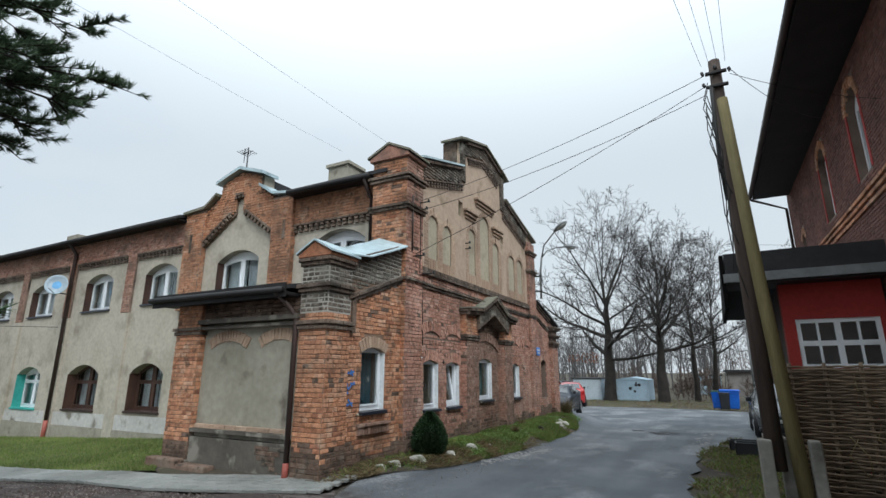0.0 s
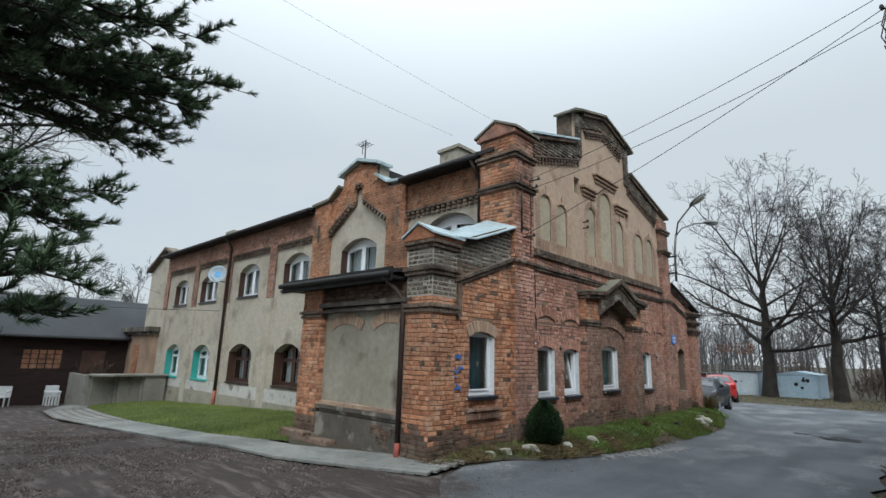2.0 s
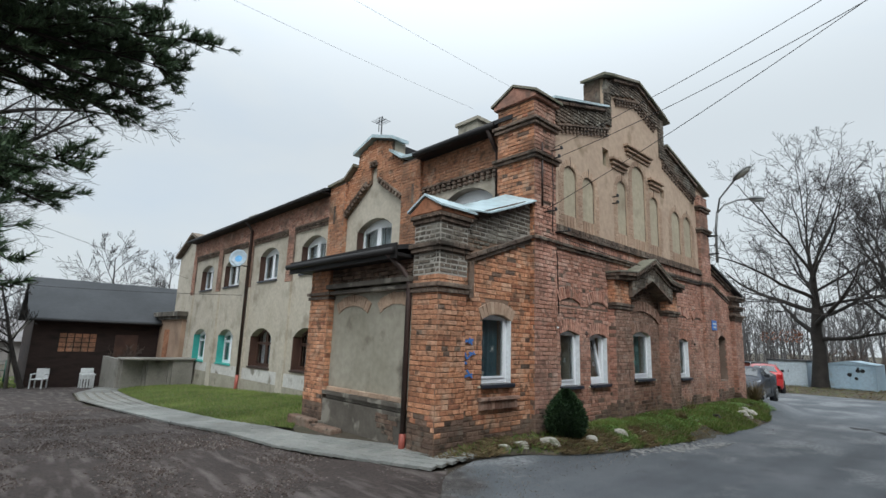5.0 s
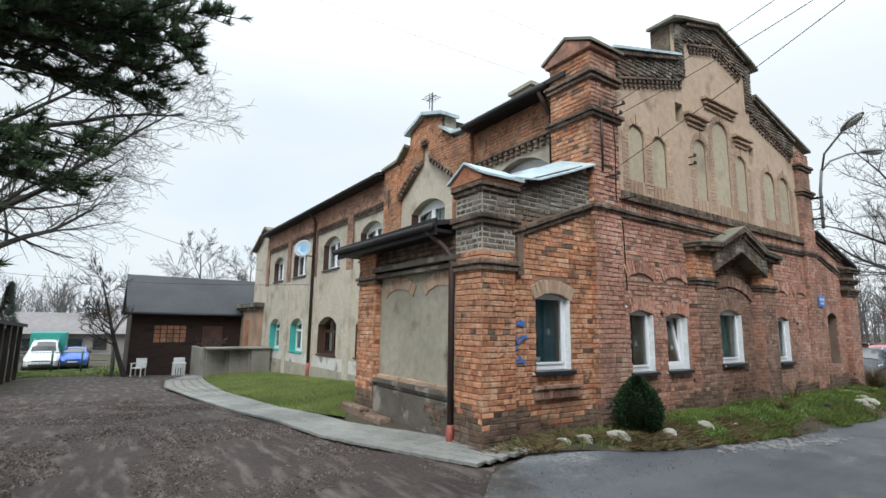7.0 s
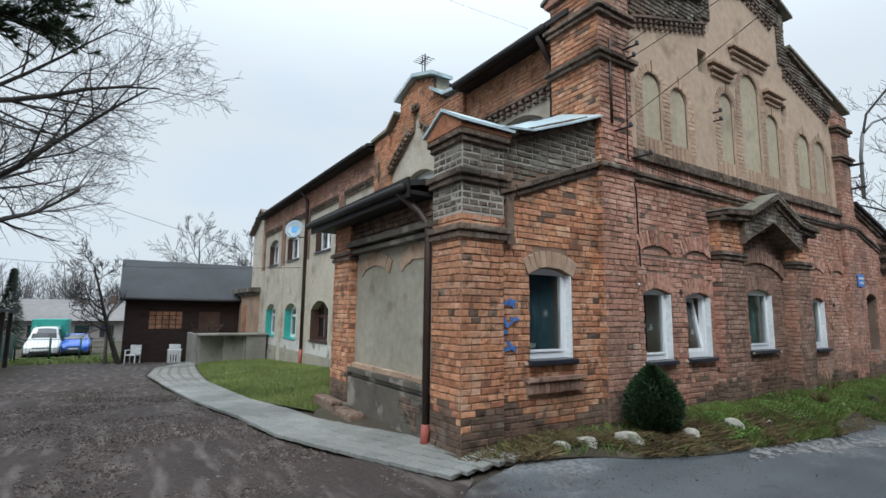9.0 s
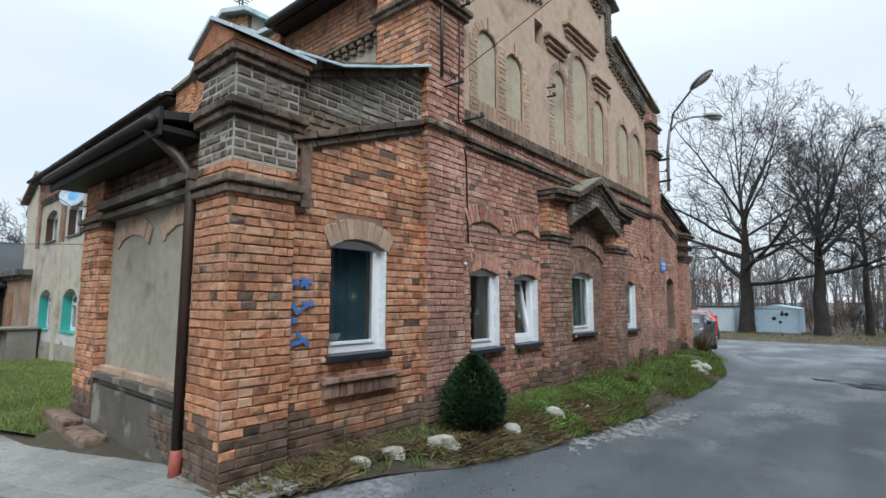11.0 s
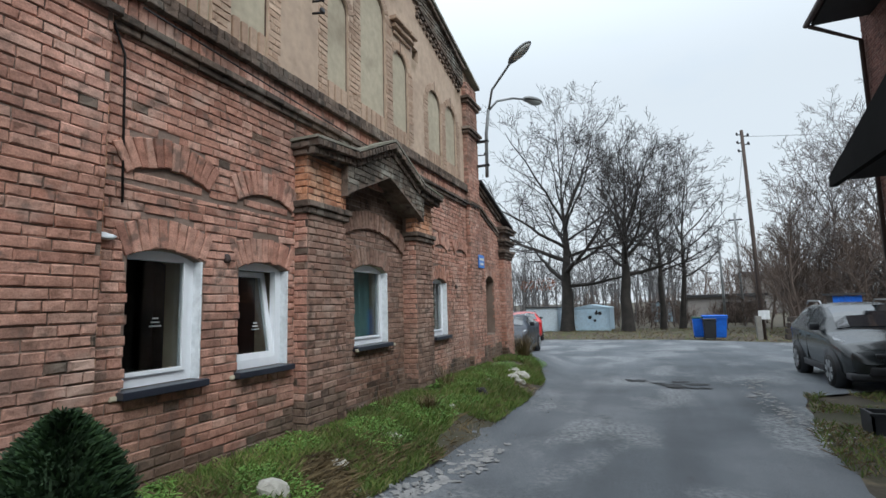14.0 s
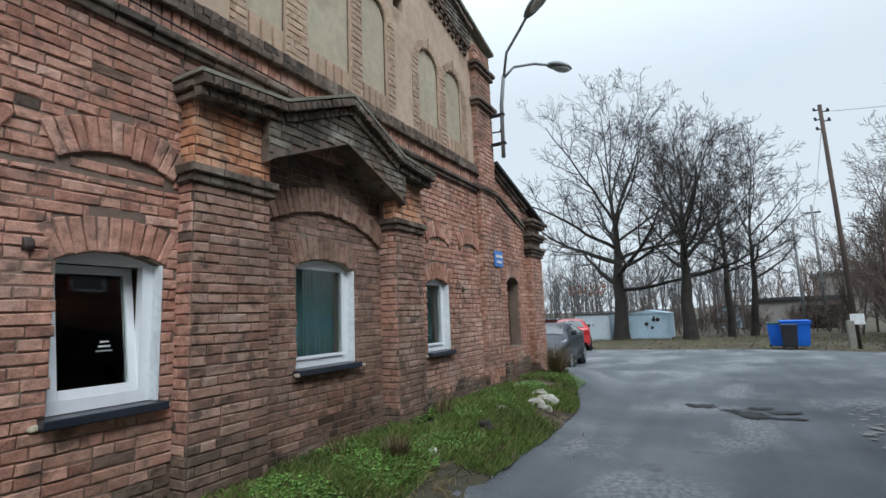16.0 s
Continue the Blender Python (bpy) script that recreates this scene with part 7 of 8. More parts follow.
far_shed = empty("workshop_shed", (4, 62, -0.8), "long low brown shed with flat roof", "shed")
part("wall", boxes((1.2, 7.5, 60, 68, -1.2, 1.6)), "far_wall", far_shed)
part("roof", boxes((0.9, 7.8, 59.7, 68, 1.6, 1.85)), "roof", far_shed)
part("door", boxes((4.2, 6.5, 59.9, 60.0, -1.0, 1.0)), "old_wood", far_shed)
part("awning", boxes((4.0, 7.2, 57.5, 59.9, 1.0, 1.12)), "roof", far_shed)
for x in (4.1, 7.1):
    part("post", boxes((x - 0.06, x + 0.06, 57.55, 57.65, -1.0, 1.0)), "old_wood", far_shed)
kiosk = empty("blue_hut", (-0.5, 66, -0.9), "small pale blue hut behind the trees", "hut")
part("wall", boxes((-2.2, 0.6, 66, 68, -1.2, 1.2)), "tin", kiosk)
part("roof", boxes((-2.4, 0.8, 65.8, 68.1, 1.2, 1.35)), "roof", kiosk)
part("window", boxes((-1.4, -0.4, 65.96, 66.0, 0.1, 0.8)), "car_glass", kiosk)
hut = empty("blue_hut", (13.5, 34, -0.4), "bright blue hut behind the shrubs", "hut")
part("wall", boxes((12.5, 15, 33, 35, -0.8, 1.6)), "bin_blue", hut)
part("roof", boxes((12.3, 15.2, 32.8, 35.2, 1.6, 1.75)), "roof", hut)
block = empty("far_house", (18, 98, -1), "distant pale brown house with flat roof", "house")
part("wall", boxes((12, 24, 98, 108, -1.2, 5.2)), "far_wall", block)
part("roof", boxes((11.6, 24.4, 97.6, 108, 5.2, 5.6)), "far_roof", block)
for x in (13.5, 16.5, 19.5, 22):
    part("window", boxes((x - 0.5, x + 0.5, 97.94, 97.99, 1.8, 3.2)), "car_glass", block)
logs = empty("timber_stack", (4.6, 32.6, gz(4.6, 32.6)), "low stack of dark weathered timber", "timber")
for k in range(4):
    z = gz(4.6, 32.6) + 0.02 + 0.25 * k
    part("beam", boxes((3.2 + 0.05 * k, 6.4 - 0.1 * k, 32.4, 32.75, z, z + 0.21), bevel=0.02), "old_wood", logs)
XH = 4.72
blue_hut = empty("blue_hut", (XH + 0.5, 31.7, gz(6, 31)), "small blue boarded hut among the shrubs", "hut")
for k in range(5):
    part("board", boxes((XH + 0.19 * k, XH + 0.18 + 0.19 * k, 31.5, 31.54, -0.6, 1.40 - 0.02 * (k % 2))), "bin_blue", blue_hut)
part("roof", boxes((XH - 0.1, XH + 1.05, 31.4, 32.4, 1.42, 1.50)), "roof", blue_hut)
part("side_wall", boxes((XH + 0.01, XH + 0.08, 31.55, 32.3, -0.6, 1.40)), "old_wood", blue_hut)
part("side_wall", boxes((XH + 0.86, XH + 0.93, 31.55, 32.3, -0.6, 1.40)), "old_wood", blue_hut)

# ---- poles and wires ----
def pole(pts, radii, material, label, name="utility_pole"):
    p = empty(name, pts[0], label, "pole")
    tube_part("shaft", pts, radii, material, p, sides=12)
    return p


near_pole = pole([(0.64, 8.85, 0.3), (0.61, 8.82, 3.5), (0.60, 8.8, 6.85)], [0.12, 0.105, 0.09], "pole_dark", "dark tarred wooden utility pole with cables")
tube_part("brace_pole", [(0.93, 8.72, -0.2), (0.75, 8.74, 3.2), (0.63, 8.66, 6.05)], [0.10, 0.09, 0.08], "pole_pale", near_pole, "pale greenish brace pole", 12)
part("concrete_foot", boxes((0.43, 0.60, 8.62, 8.82, -0.4, 0.72), bevel=0.02), "concrete", near_pole)
part("concrete_foot", boxes((0.70, 0.86, 8.92, 9.1, -0.4, 0.72), bevel=0.02), "concrete", near_pole)
part("concrete_foot", boxes((1.02, 1.16, 8.55, 8.75, -0.4, 0.74), bevel=0.02), "concrete", near_pole)
for z in (6.55, 6.3):
    part("bracket", boxes((0.44, 0.76, 8.66, 8.72, z, z + 0.05), bevel=0.01), "black_metal", near_pole)
for k, (dx, z) in enumerate(((-0.2, 6.58), (-0.2, 6.36), (0.2, 6.56), (0.0, 6.66))):
    rock("insulator", (0.6 + dx, 8.7, z), (0.035, 0.035, 0.05), "bin_black", "", 500 + k, parent=near_pole)
wr = random.Random(21)
for k in range(6):
    z0 = 6.4 - 0.12 * k
    pts = [(0.46 - 0.02 * k, 8.66, z0)]
    for j in range(1, 6):
        pts.append((0.42 + wr.uniform(-0.10, 0.06) + 0.02 * j, 8.6 + wr.uniform(-0.05, 0.05), z0 - j * (0.32 + 0.06 * k)))
    tube_part("loose_cable", pts, 0.008, "cable", near_pole, sides=5)
tube_part("cable_run", [(0.50, 8.66, 6.3), (0.47, 8.68, 5.0), (0.49, 8.68, 4.3)], [0.03, 0.028, 0.02], "cable", near_pole)
for k in range(3):
    tube_part("strap", [(0.62, 8.82, 5.9 - 0.2 * k), (0.62, 8.82, 5.93 - 0.2 * k)], 0.108, "black_metal", near_pole, sides=12)

far_pole = pole([(2.5, 33, -0.8), (2.45, 33, 4), (2.4, 33, 9.2)], [0.10, 0.085, 0.07], "pole_dark", "leaning dark utility pole with insulators")
for k, (dx, z) in enumerate(((-0.22, 9.0), (0.22, 8.9), (-0.22, 8.6), (0.22, 8.5), (-0.2, 8.2))):
    rock("insulator", (2.42 + dx, 33, z), (0.06, 0.06, 0.09), "bin_black", "", 520 + k, parent=far_pole)
    part("arm", boxes((min(2.42, 2.42 + dx), max(2.42, 2.42 + dx), 32.98, 33.02, z - 0.02, z + 0.02)), "black_metal", far_pole)
part("notice", boxes((2.32, 2.75, 32.8, 32.83, 0.45, 0.85)), "white_plastic", far_pole)
part("concrete_foot", boxes((2.2, 2.42, 32.75, 33.0, -0.8, 0.6), bevel=0.02), "concrete", far_pole)
p2 = pole([(2.6, 46, -0.9), (2.6, 46, 6.2)], [0.09, 0.07], "lamp_grey", "thin dark pole farther off")
p3 = pole([(4.6, 52, -0.9), (4.6, 52, 8.2)], [0.10, 0.08], "lamp_grey", "far pole with cross arm")
part("arm", boxes((4.1, 5.1, 51.95, 52.05, 7.6, 7.7)), "black_metal", p3)


def wire(a, b, sag, label="thin black overhead wire", r=0.006, n=18):
    a, b = Vector(a), Vector(b)
    pts = [a.lerp(b, i / n) - Z * (sag * 4 * (i / n) * (1 - i / n)) for i in range(n + 1)]
    return tagged(tube_part("overhead_wire", pts, r, "cable", None, label, 4), "", "wire", "overhead wires")


wire((0.42, 8.7, 6.56), (-5.32, 8.95, 5.35), 0.12)
wire((0.42, 8.7, 6.36), (-5.32, 8.75, 4.10), 0.10)
wire((0.42, 8.7, 6.2), (-5.32, 9.0, 5.15), 0.15)
wire((0.8, 8.7, 6.6), (3.1, 14.5, 7.9), 0.2)
wire((0.8, 8.7, 6.5), (3.2, 10.5, 6.3), 0.1)
for k in range(4):
    wire((0.6 + 0.12 * k - 0.2, 8.7, 6.75), (-3.6 + 0.9 * k, -16, 9.0), 0.5, r=0.003)
wire((-8.0, -14, 9.6), (-7.0, 10.5, 7.6), 0.5, r=0.003)
wire((-10.5, -14, 9.8), (-9.0, 10.5, 8.0), 0.5, r=0.003)
wire((-19.2, 8.6, 3.1), (-42, -9, 5.2), 0.5, r=0.009)
wire((-26, 8.5, 4.2), (-14, -14, 9.0), 0.3, r=0.008)
wire((2.4, 33, 8.9), (16, 30, 7.6), 0.4, r=0.008)
wire((2.4, 33, 8.5), (4.6, 52, 7.6), 0.3, r=0.008)
wire((-5.3, 9.3, 3.62), (-5.3, 16.9, 3.45), 0.05, "grey cable along the string course", 0.009)

# ---- street lamp on the gable ----
lamp = empty("street_lamp", (-5.36, 17.15, 4.3), "grey double-headed street lamp on the gable", "street lamp")
tube_part("pole", [(-5.18, 17.2, 4.2), (-5.16, 17.2, 5.2), (-5.08, 17.18, 5.75)], [0.04, 0.038, 0.035], "lamp_grey", lamp)
for z in (4.45, 5.0):
    part("bracket", boxes((-5.42, -5.12, 17.16, 17.24, z, z + 0.04)), "black_metal", lamp)


def lamp_head(pts, head, way):
    tube_part("arm", pts, 0.026, "lamp_grey", lamp)
    d = Vector(way).normalized()
    bm = bmesh.new()
    bmesh.ops.create_uvsphere(bm, u_segments=16, v_segments=10, radius=1.0)
    q = d.to_track_quat("X", "Z").to_matrix().to_4x4()
    lower = bmesh.new()
    bmesh.ops.create_uvsphere(lower, u_segments=16, v_segments=10, radius=1.0)
    for v in bm.verts:
        v.co = Vector((v.co.x * 0.33, v.co.y * 0.13, v.co.z * (0.10 if v.co.z > 0 else 0.03)))
    for v in lower.verts:
        v.co = Vector((v.co.x * 0.24 + 0.05, v.co.y * 0.105, -0.01 + v.co.z * (0.01 if v.co.z > 0 else 0.085)))
    mm = Matrix.Translation(Vector(head)) @ q
    bm.transform(mm)
    lower.transform(mm)
    h = part("lamp_head", bm, "lamp_grey", lamp, "", True)
    part("lens", lower, "lamp_lens", h, "milky lamp cover", True)


lamp_head([(-5.08, 17.18, 5.7), (-4.95, 17.05, 6.1), (-4.6, 16.9, 6.4), (-4.45, 16.8, 6.5)], (-4.22, 16.7, 6.62), (0.75, -0.35, 0.35))
lamp_head([(-5.08, 17.18, 5.7), (-4.95, 17.4, 5.98), (-4.7, 17.9, 6.2), (-4.5, 18.25, 6.27)], (-4.36, 18.5, 6.3), (0.5, 0.8, 0.05))

# ---- fittings on the brick building ----
dish = empty("satellite_dish", (-19.0, 8.45, 4.3), "light grey satellite dish with blue print on a bracket", "satellite dish")
bm = bmesh.new()
bmesh.ops.create_uvsphere(bm, u_segments=28, v_segments=20, radius=1.0)
bmesh.ops.delete(bm, geom=[v for v in bm.verts if v.co.z < 0.62], context="VERTS")
for v in bm.verts:
    v.co = Vector((v.co.x * 0.46, v.co.y * 0.50, (v.co.z - 1) * 0.30))
bmesh.ops.solidify(bm, geom=list(bm.faces), thickness=0.012)
aim = (Vector((0.75, -0.62, 0.28))).normalized()
rot = (-aim).to_track_quat("Z", "Y").to_matrix().to_4x4()
bm.transform(Matrix.Translation((-18.85, 8.2, 4.42)) @ rot)
part("reflector", bm, "dish", dish, "", True)
bm = bmesh.new()
bmesh.ops.create_circle(bm, cap_ends=True, segments=20, radius=0.15)
bmesh.ops.solidify(bm, geom=list(bm.faces), thickness=0.004)
bm.transform(Matrix.Translation(Vector((-18.85, 8.2, 4.44)) + aim * 0.015) @ rot)
part("print", bm, "dish_blue", dish)
tube_part("mast", [(-19.05, 8.75, 4.2), (-19.0, 8.4, 4.2), (-18.95, 8.32, 4.45)], 0.025, "lamp_grey", dish)
tube_part("feed_arm", [(-18.9, 8.25, 4.1), (-18.45, 7.8, 4.25)], 0.012, "lamp_grey", dish)

AX, AY = -11.6, 9.3
aer = empty("roof_aerial", (AX, AY, 6.4), "thin television aerial on the roof", "aerial")
tube_part("mast", [(AX, AY, 6.3), (AX, AY, 8.2)], 0.02, "bin_black", aer)
for k in range(5):
    tube_part("element", [(AX - 0.25 + 0.1 * k, AY - 0.2, 8.05), (AX - 0.25 + 0.1 * k, AY + 0.2, 8.05)], 0.009, "bin_black", aer, sides=5)
tube_part("boom", [(AX - 0.28, AY, 8.05), (AX + 0.2, AY, 8.05)], 0.012, "bin_black", aer, sides=5)
tube_part("element", [(AX - 0.14, AY, 7.75), (AX - 0.14, AY, 8.2)], 0.012, "bin_black", aer, sides=5)
aer2 = empty("roof_aerial", (-20, 12, 7.2), "small television aerial on the roof", "aerial")
tube_part("mast", [(-20, 12, 7.0), (-20, 12, 7.75)], 0.015, "lamp_grey", aer2)
for k in range(6):
    tube_part("element", [(-20.3 + 0.12 * k, 11.8, 7.72), (-20.3 + 0.12 * k, 12.2, 7.72)], 0.008, "lamp_grey", aer2, sides=5)

sign = empty("street_sign", (-5.36, 17.15, 2.35), "small blue enamel wall sign with pale bars", "sign")
part("plate", boxes((-5.372, -5.36, 16.96, 17.34, 2.2, 2.48), bevel=0.004), "sign_blue", sign)
part("text_bar", boxes((-5.358, -5.354, 17.0, 17.3, 2.36, 2.41)), "white_plastic", sign)
part("text_bar", boxes((-5.358, -5.354, 17.05, 17.25, 2.26, 2.31)), "white_plastic", sign)
tag = empty("graffiti", (-5.474, 6.95, 1.4), "faded blue spray-paint scrawl on the brick", "graffiti")
gr = random.Random(6)
for a, b, th in (((6.66, 1.60), (6.86, 1.64), 0.030), ((6.70, 1.66), (6.86, 1.62), 0.018), ((6.70, 1.50), (6.76, 1.32), 0.034), ((6.76, 1.32), (6.86, 1.30), 0.026), ((6.80, 1.46), (6.86, 1.36), 0.024), ((6.88, 1.62), (6.99, 1.66), 0.026),
                 ((6.90, 1.68), (6.96, 1.58), 0.020), ((6.90, 1.46), (7.04, 1.44), 0.016), ((6.84, 1.36), (7.02, 1.48), 0.014), ((6.68, 1.20), (6.80, 1.18), 0.020), ((6.78, 1.32), (6.80, 1.18), 0.022), ((6.78, 1.10), (6.98, 1.14), 0.020), ((6.86, 1.20), (6.98, 1.08), 0.018)):
    va, vb = Vector(a), Vector(b)
    d = (vb - va).normalized()
    w = Vector((-d.y, d.x)) * th
    bm = slab(E, [tuple(va - w), tuple(vb - w * 0.7), tuple(vb + w * 0.7), tuple(va + w)], [], 0.029 + 0.0008 * gr.random(), 0.034 + 0.002 * gr.random())
    part("stroke", bm, "blue_paint", tag)
# iron brackets and cables on the corner pilaster
for y, z, l in ((9.0, 5.33, 0.22), (8.95, 5.15, 0.2), (8.75, 4.05, 0.25), (9.1, 3.72, 0.3), (11.4, 4.95, 0.1), (11.4, 4.80, 0.1), (17.3, 4.75, 0.15)):
    ir = empty("wire_bracket", (-5.4, y, z), "rusty iron wire bracket with insulator", "bracket", "wire brackets")
    tube_part("rod", [(-5.42, y, z), (-5.40 + l, y + 0.03, z)], 0.014, "black_metal", ir, sides=6)
    rock("insulator", (-5.40 + l, y + 0.03, z), (0.03, 0.03, 0.045), "bin_black", "", int(z * 100), parent=ir)
tube_part("conduit", [(-5.375, 8.68, 5.4), (-5.375, 8.68, 4.15)], 0.02, "brown_metal", house)
tube_part("conduit", [(-5.375, 9.0, 5.3), (-5.37, 9.02, 4.6), (-5.375, 9.0, 3.75), (-5.48, 9.3, 3.3), (-5.475, 9.33, 2.2)], 0.009, "cable", house)
rb2 = rock("wall_lamp", (-5.47, 9.2, 1.93), (0.03, 0.09, 0.03), "white_plaster", "broken white bracket on the wall", 61, "bracket")
for y, z in ((10.3, 1.85), (15.9, 1.75)):
    rock("rust_box", (-5.49, y, z), (0.03, 0.035, 0.05), "brown_metal", "small rusty socket on the wall", int(y * 10), "bracket")
# sill stones and plaster lumps at the ends of the window sills
for a, b, c, s, r_ in G_WIN[:5]:
    for y in (a - 0.06, b + 0.06):
        rock("sill_plaster", (-5.485, y, c - 0.035), (0.016, 0.035, 0.024), "stucco_pale", "", int(y * 77), parent=house)
# brick sill below the porch window
bb = Bricks()
bb.row(E.at(7.15, 0.66), E.at(8.05, 0.66), E.n, Z, 0.07, 0.13, 0.07)
bb.row(E.at(7.12, 0.755), E.at(8.08, 0.755), E.n, Z, 0.3, 0.05, 0.1)
bb.lay("brick_ledge", "brick_brown", wall_porch)
# lucky window stickers and pots
for k, (y, z) in enumerate(((9.75, 1.30), (10.82, 1.22))):
    st = empty("window_sticker", (-5.62, y, z), "small white paper window decoration", "sticker")
    for j in range(3):
        part("bar", boxes((-5.647, -5.643, y - 0.05 + 0.012 * j, y + 0.05 - 0.012 * j, z + 0.03 * j, z + 0.03 * j + 0.012)), "white_plastic", st)
flake = empty("window_sticker", (-5.6, 7.60, 1.52), "white paper snowflake on the pane", "sticker")
for k in range(4):
    a = math.pi * k / 4
    du, dv = 0.06 * math.cos(a), 0.06 * math.sin(a)
    pu, pv_ = -0.003 * math.sin(a), 0.003 * math.cos(a)
    part("arm", slab(E, [(7.60 - du - pu, 1.52 - dv - pv_), (7.60 + du - pu, 1.52 + dv - pv_), (7.60 + du + pu, 1.52 + dv + pv_), (7.60 - du + pu, 1.52 - dv + pv_)], [], -0.123 + 0.001 * k, -0.1205 + 0.001 * k), "white_plastic", flake)
pot = empty("bowl", (-5.75, 7.45, 1.08), "pale green bowl on the inner sill", "bowl")
v, f = [], []
tube(v, f, [(-5.78, 7.45, 1.06), (-5.78, 7.45, 1.09), (-5.78, 7.45, 1.15)], [0.05, 0.08, 0.10], 16)
mesh_part("vessel", v, f, "lamp_lens", pot, "", True)
# stone bench blocks at the porch foot
blk = empty("stone_block", (-8.9, 5.95, 0.0), "dark worn stone block before the porch pier", "stone block")
part("block", boxes((-9.35, -8.5, 5.95, 6.15, -0.15, 0.16), bevel=0.03), "brick_damp_shade", blk)
blk2 = empty("stone_block", (-8.1, 6.0, 0.0), "grey concrete trough before the porch", "stone block")
part("block", boxes((-8.45, -7.7, 5.92, 6.16, -0.15, 0.10), bevel=0.03), "brick_damp_shade", blk2)

# ---- low concrete wall by the lawn ----
cw = empty("garden_wall", (-24.2, 7.4, -0.7), "low grey concrete slab wall with flat coping", "wall")
a0, a1 = Vector((-25.2, 6.05, 0)), Vector((-24.2, 8.7, 0))
for i in range(3):
    p, q2 = a0.lerp(a1, i / 3 + 0.01), a0.lerp(a1, (i + 1) / 3 - 0.01)
    part("panel", boxes((p.x, q2.x + 0.06, p.y, q2.y, -1.2, 0.42), bevel=0.01), "concrete", cw)
    part("panel_post", boxes((p.x - 0.03, p.x + 0.17, p.y - 0.1, p.y + 0.02, -1.2, 0.45), bevel=0.01), "concrete", cw)
part("coping", boxes((-25.3, -24.05, 5.95, 8.75, 0.43, 0.5), bevel=0.01), "concrete", cw)
part("return_wall", boxes((-28.5, -25.2, 5.95, 6.1, -1.4, 0.42)), "concrete", cw)

# ---- barn ----
# barn brick blackened: its shade and silhouette are put into the colour
M["barn_brick"] = surface("shade_dark_barn_brick", [(0.013, 0.009, 0.008), (0.034, 0.020, 0.016), (0.022, 0.014, 0.012)], 0.95, 0.8, 9, 0.4, 12, stretch=(1, 1, 4))
barn = empty("barn", (-33, 9, -1.2), "dark brick barn with slate roof", "barn")
part("wall", boxes((-36, -30, 3.3, 15, -1.8, 2.1)), "barn_brick", barn)
bm = bmesh.new()
prof = [(-29.6, 1.98), (-29.6, 2.08), (-33, 4.2), (-36.4, 2.08), (-36.4, 1.98), (-33, 4.06)]
a = [bm.verts.new((x, 3.0, z)) for x, z in prof]
b = [bm.verts.new((x, 15.3, z)) for x, z in prof]
bm.faces.new(a)
bm.faces.new(b[::-1])
for i in range(6):
    bm.faces.new((a[i], a[(i + 1) % 6], b[(i + 1) % 6], b[i]))
bmesh.ops.recalc_face_normals(bm, faces=list(bm.faces))
part("roof", bm, "slate", barn)
part("gable", slab(Plane((0, 3.35, 0), (1, 0, 0), (0, -1, 0)), [(-36, 2.0), (-30, 2.0), (-33, 4.0)], [], -0.2, 0.0), "brick_dark", barn)
bw = part("window", boxes((-30.06, -29.99, 4.3, 5.8, 0.55, 1.4)), "brick_orange", barn, "bricked-up window")
for k in range(5):
    part("glazing_bar", boxes((-29.99, -29.96, 4.3 + 0.3 * k, 4.34 + 0.3 * k, 0.55, 1.4)), "bark", bw)
for k in range(3):
    part("glazing_bar", boxes((-29.99, -29.965, 4.3, 5.8, 0.75 + 0.22 * k, 0.78 + 0.22 * k)), "bark", bw)
part("door", boxes((-30.03, -29.96, 6.6, 7.6, -1.3, 1.4)), "brown_wood", barn)
tube_part("gutter", [(-29.55, 3.0, 2.0), (-29.55, 12, 1.98)], 0.06, "black_metal", barn)
tube_part("corner_stay", [(-29.9, 3.2, 2.0), (-29.4, 2.6, 1.2), (-29.5, 2.7, -1.2)], 0.07, "concrete", barn)


def chair(x, y, turn, label):
    z = gz(x, y) + 0.012
    c = empty("garden_chair", (x, y, z), label, "chair", "garden chairs")
    c.matrix_basis = Matrix.Translation((x, y, z)) @ Matrix.Rotation(radians(turn), 4, "Z")

    def add(name, *spec):
        me = bpy.data.meshes.new(name)
        bm = boxes(*spec, bevel=0.012)
        bm.to_mesh(me)
        bm.free()
        ob = finish(new(name, me), "white_plastic")
        ob.parent = c

    add("seat", (-0.25, 0.25, -0.24, 0.24, 0.38, 0.42))
    add("backrest", (-0.25, 0.25, 0.22, 0.27, 0.42, 0.85))
    for sx in (-1, 1):
        add("armrest", (sx * 0.25 - 0.03, sx * 0.25 + 0.03, -0.22, 0.24, 0.60, 0.64))
        for sy in (-1, 1):
            add("leg", (sx * 0.23 - 0.025, sx * 0.23 + 0.025, sy * 0.21 - 0.025, sy * 0.21 + 0.025, 0, 0.61 if sy < 0 else 0.4))


chair(-28.7, 5.45, 80, "white plastic garden chair by the barn")
chair(-28.9, 3.75, 60, "white plastic garden chair tilted near the barn corner")
tbl = empty("garden_table", (-28.5, 5.0, gz(-28.5, 5)), "white plastic slatted garden crate table", "table")
part("top", boxes((-28.75, -28.25, 5.2, 5.75, gz(-28.5, 5) + 0.6, gz(-28.5, 5) + 0.64)), "white_plastic", tbl)
for k in range(5):
    part("slat", boxes((-28.24, -28.21, 5.2 + 0.11 * k, 5.27 + 0.11 * k, gz(-28.5, 5) + 0.01, gz(-28.5, 5) + 0.6)), "white_plastic", tbl)

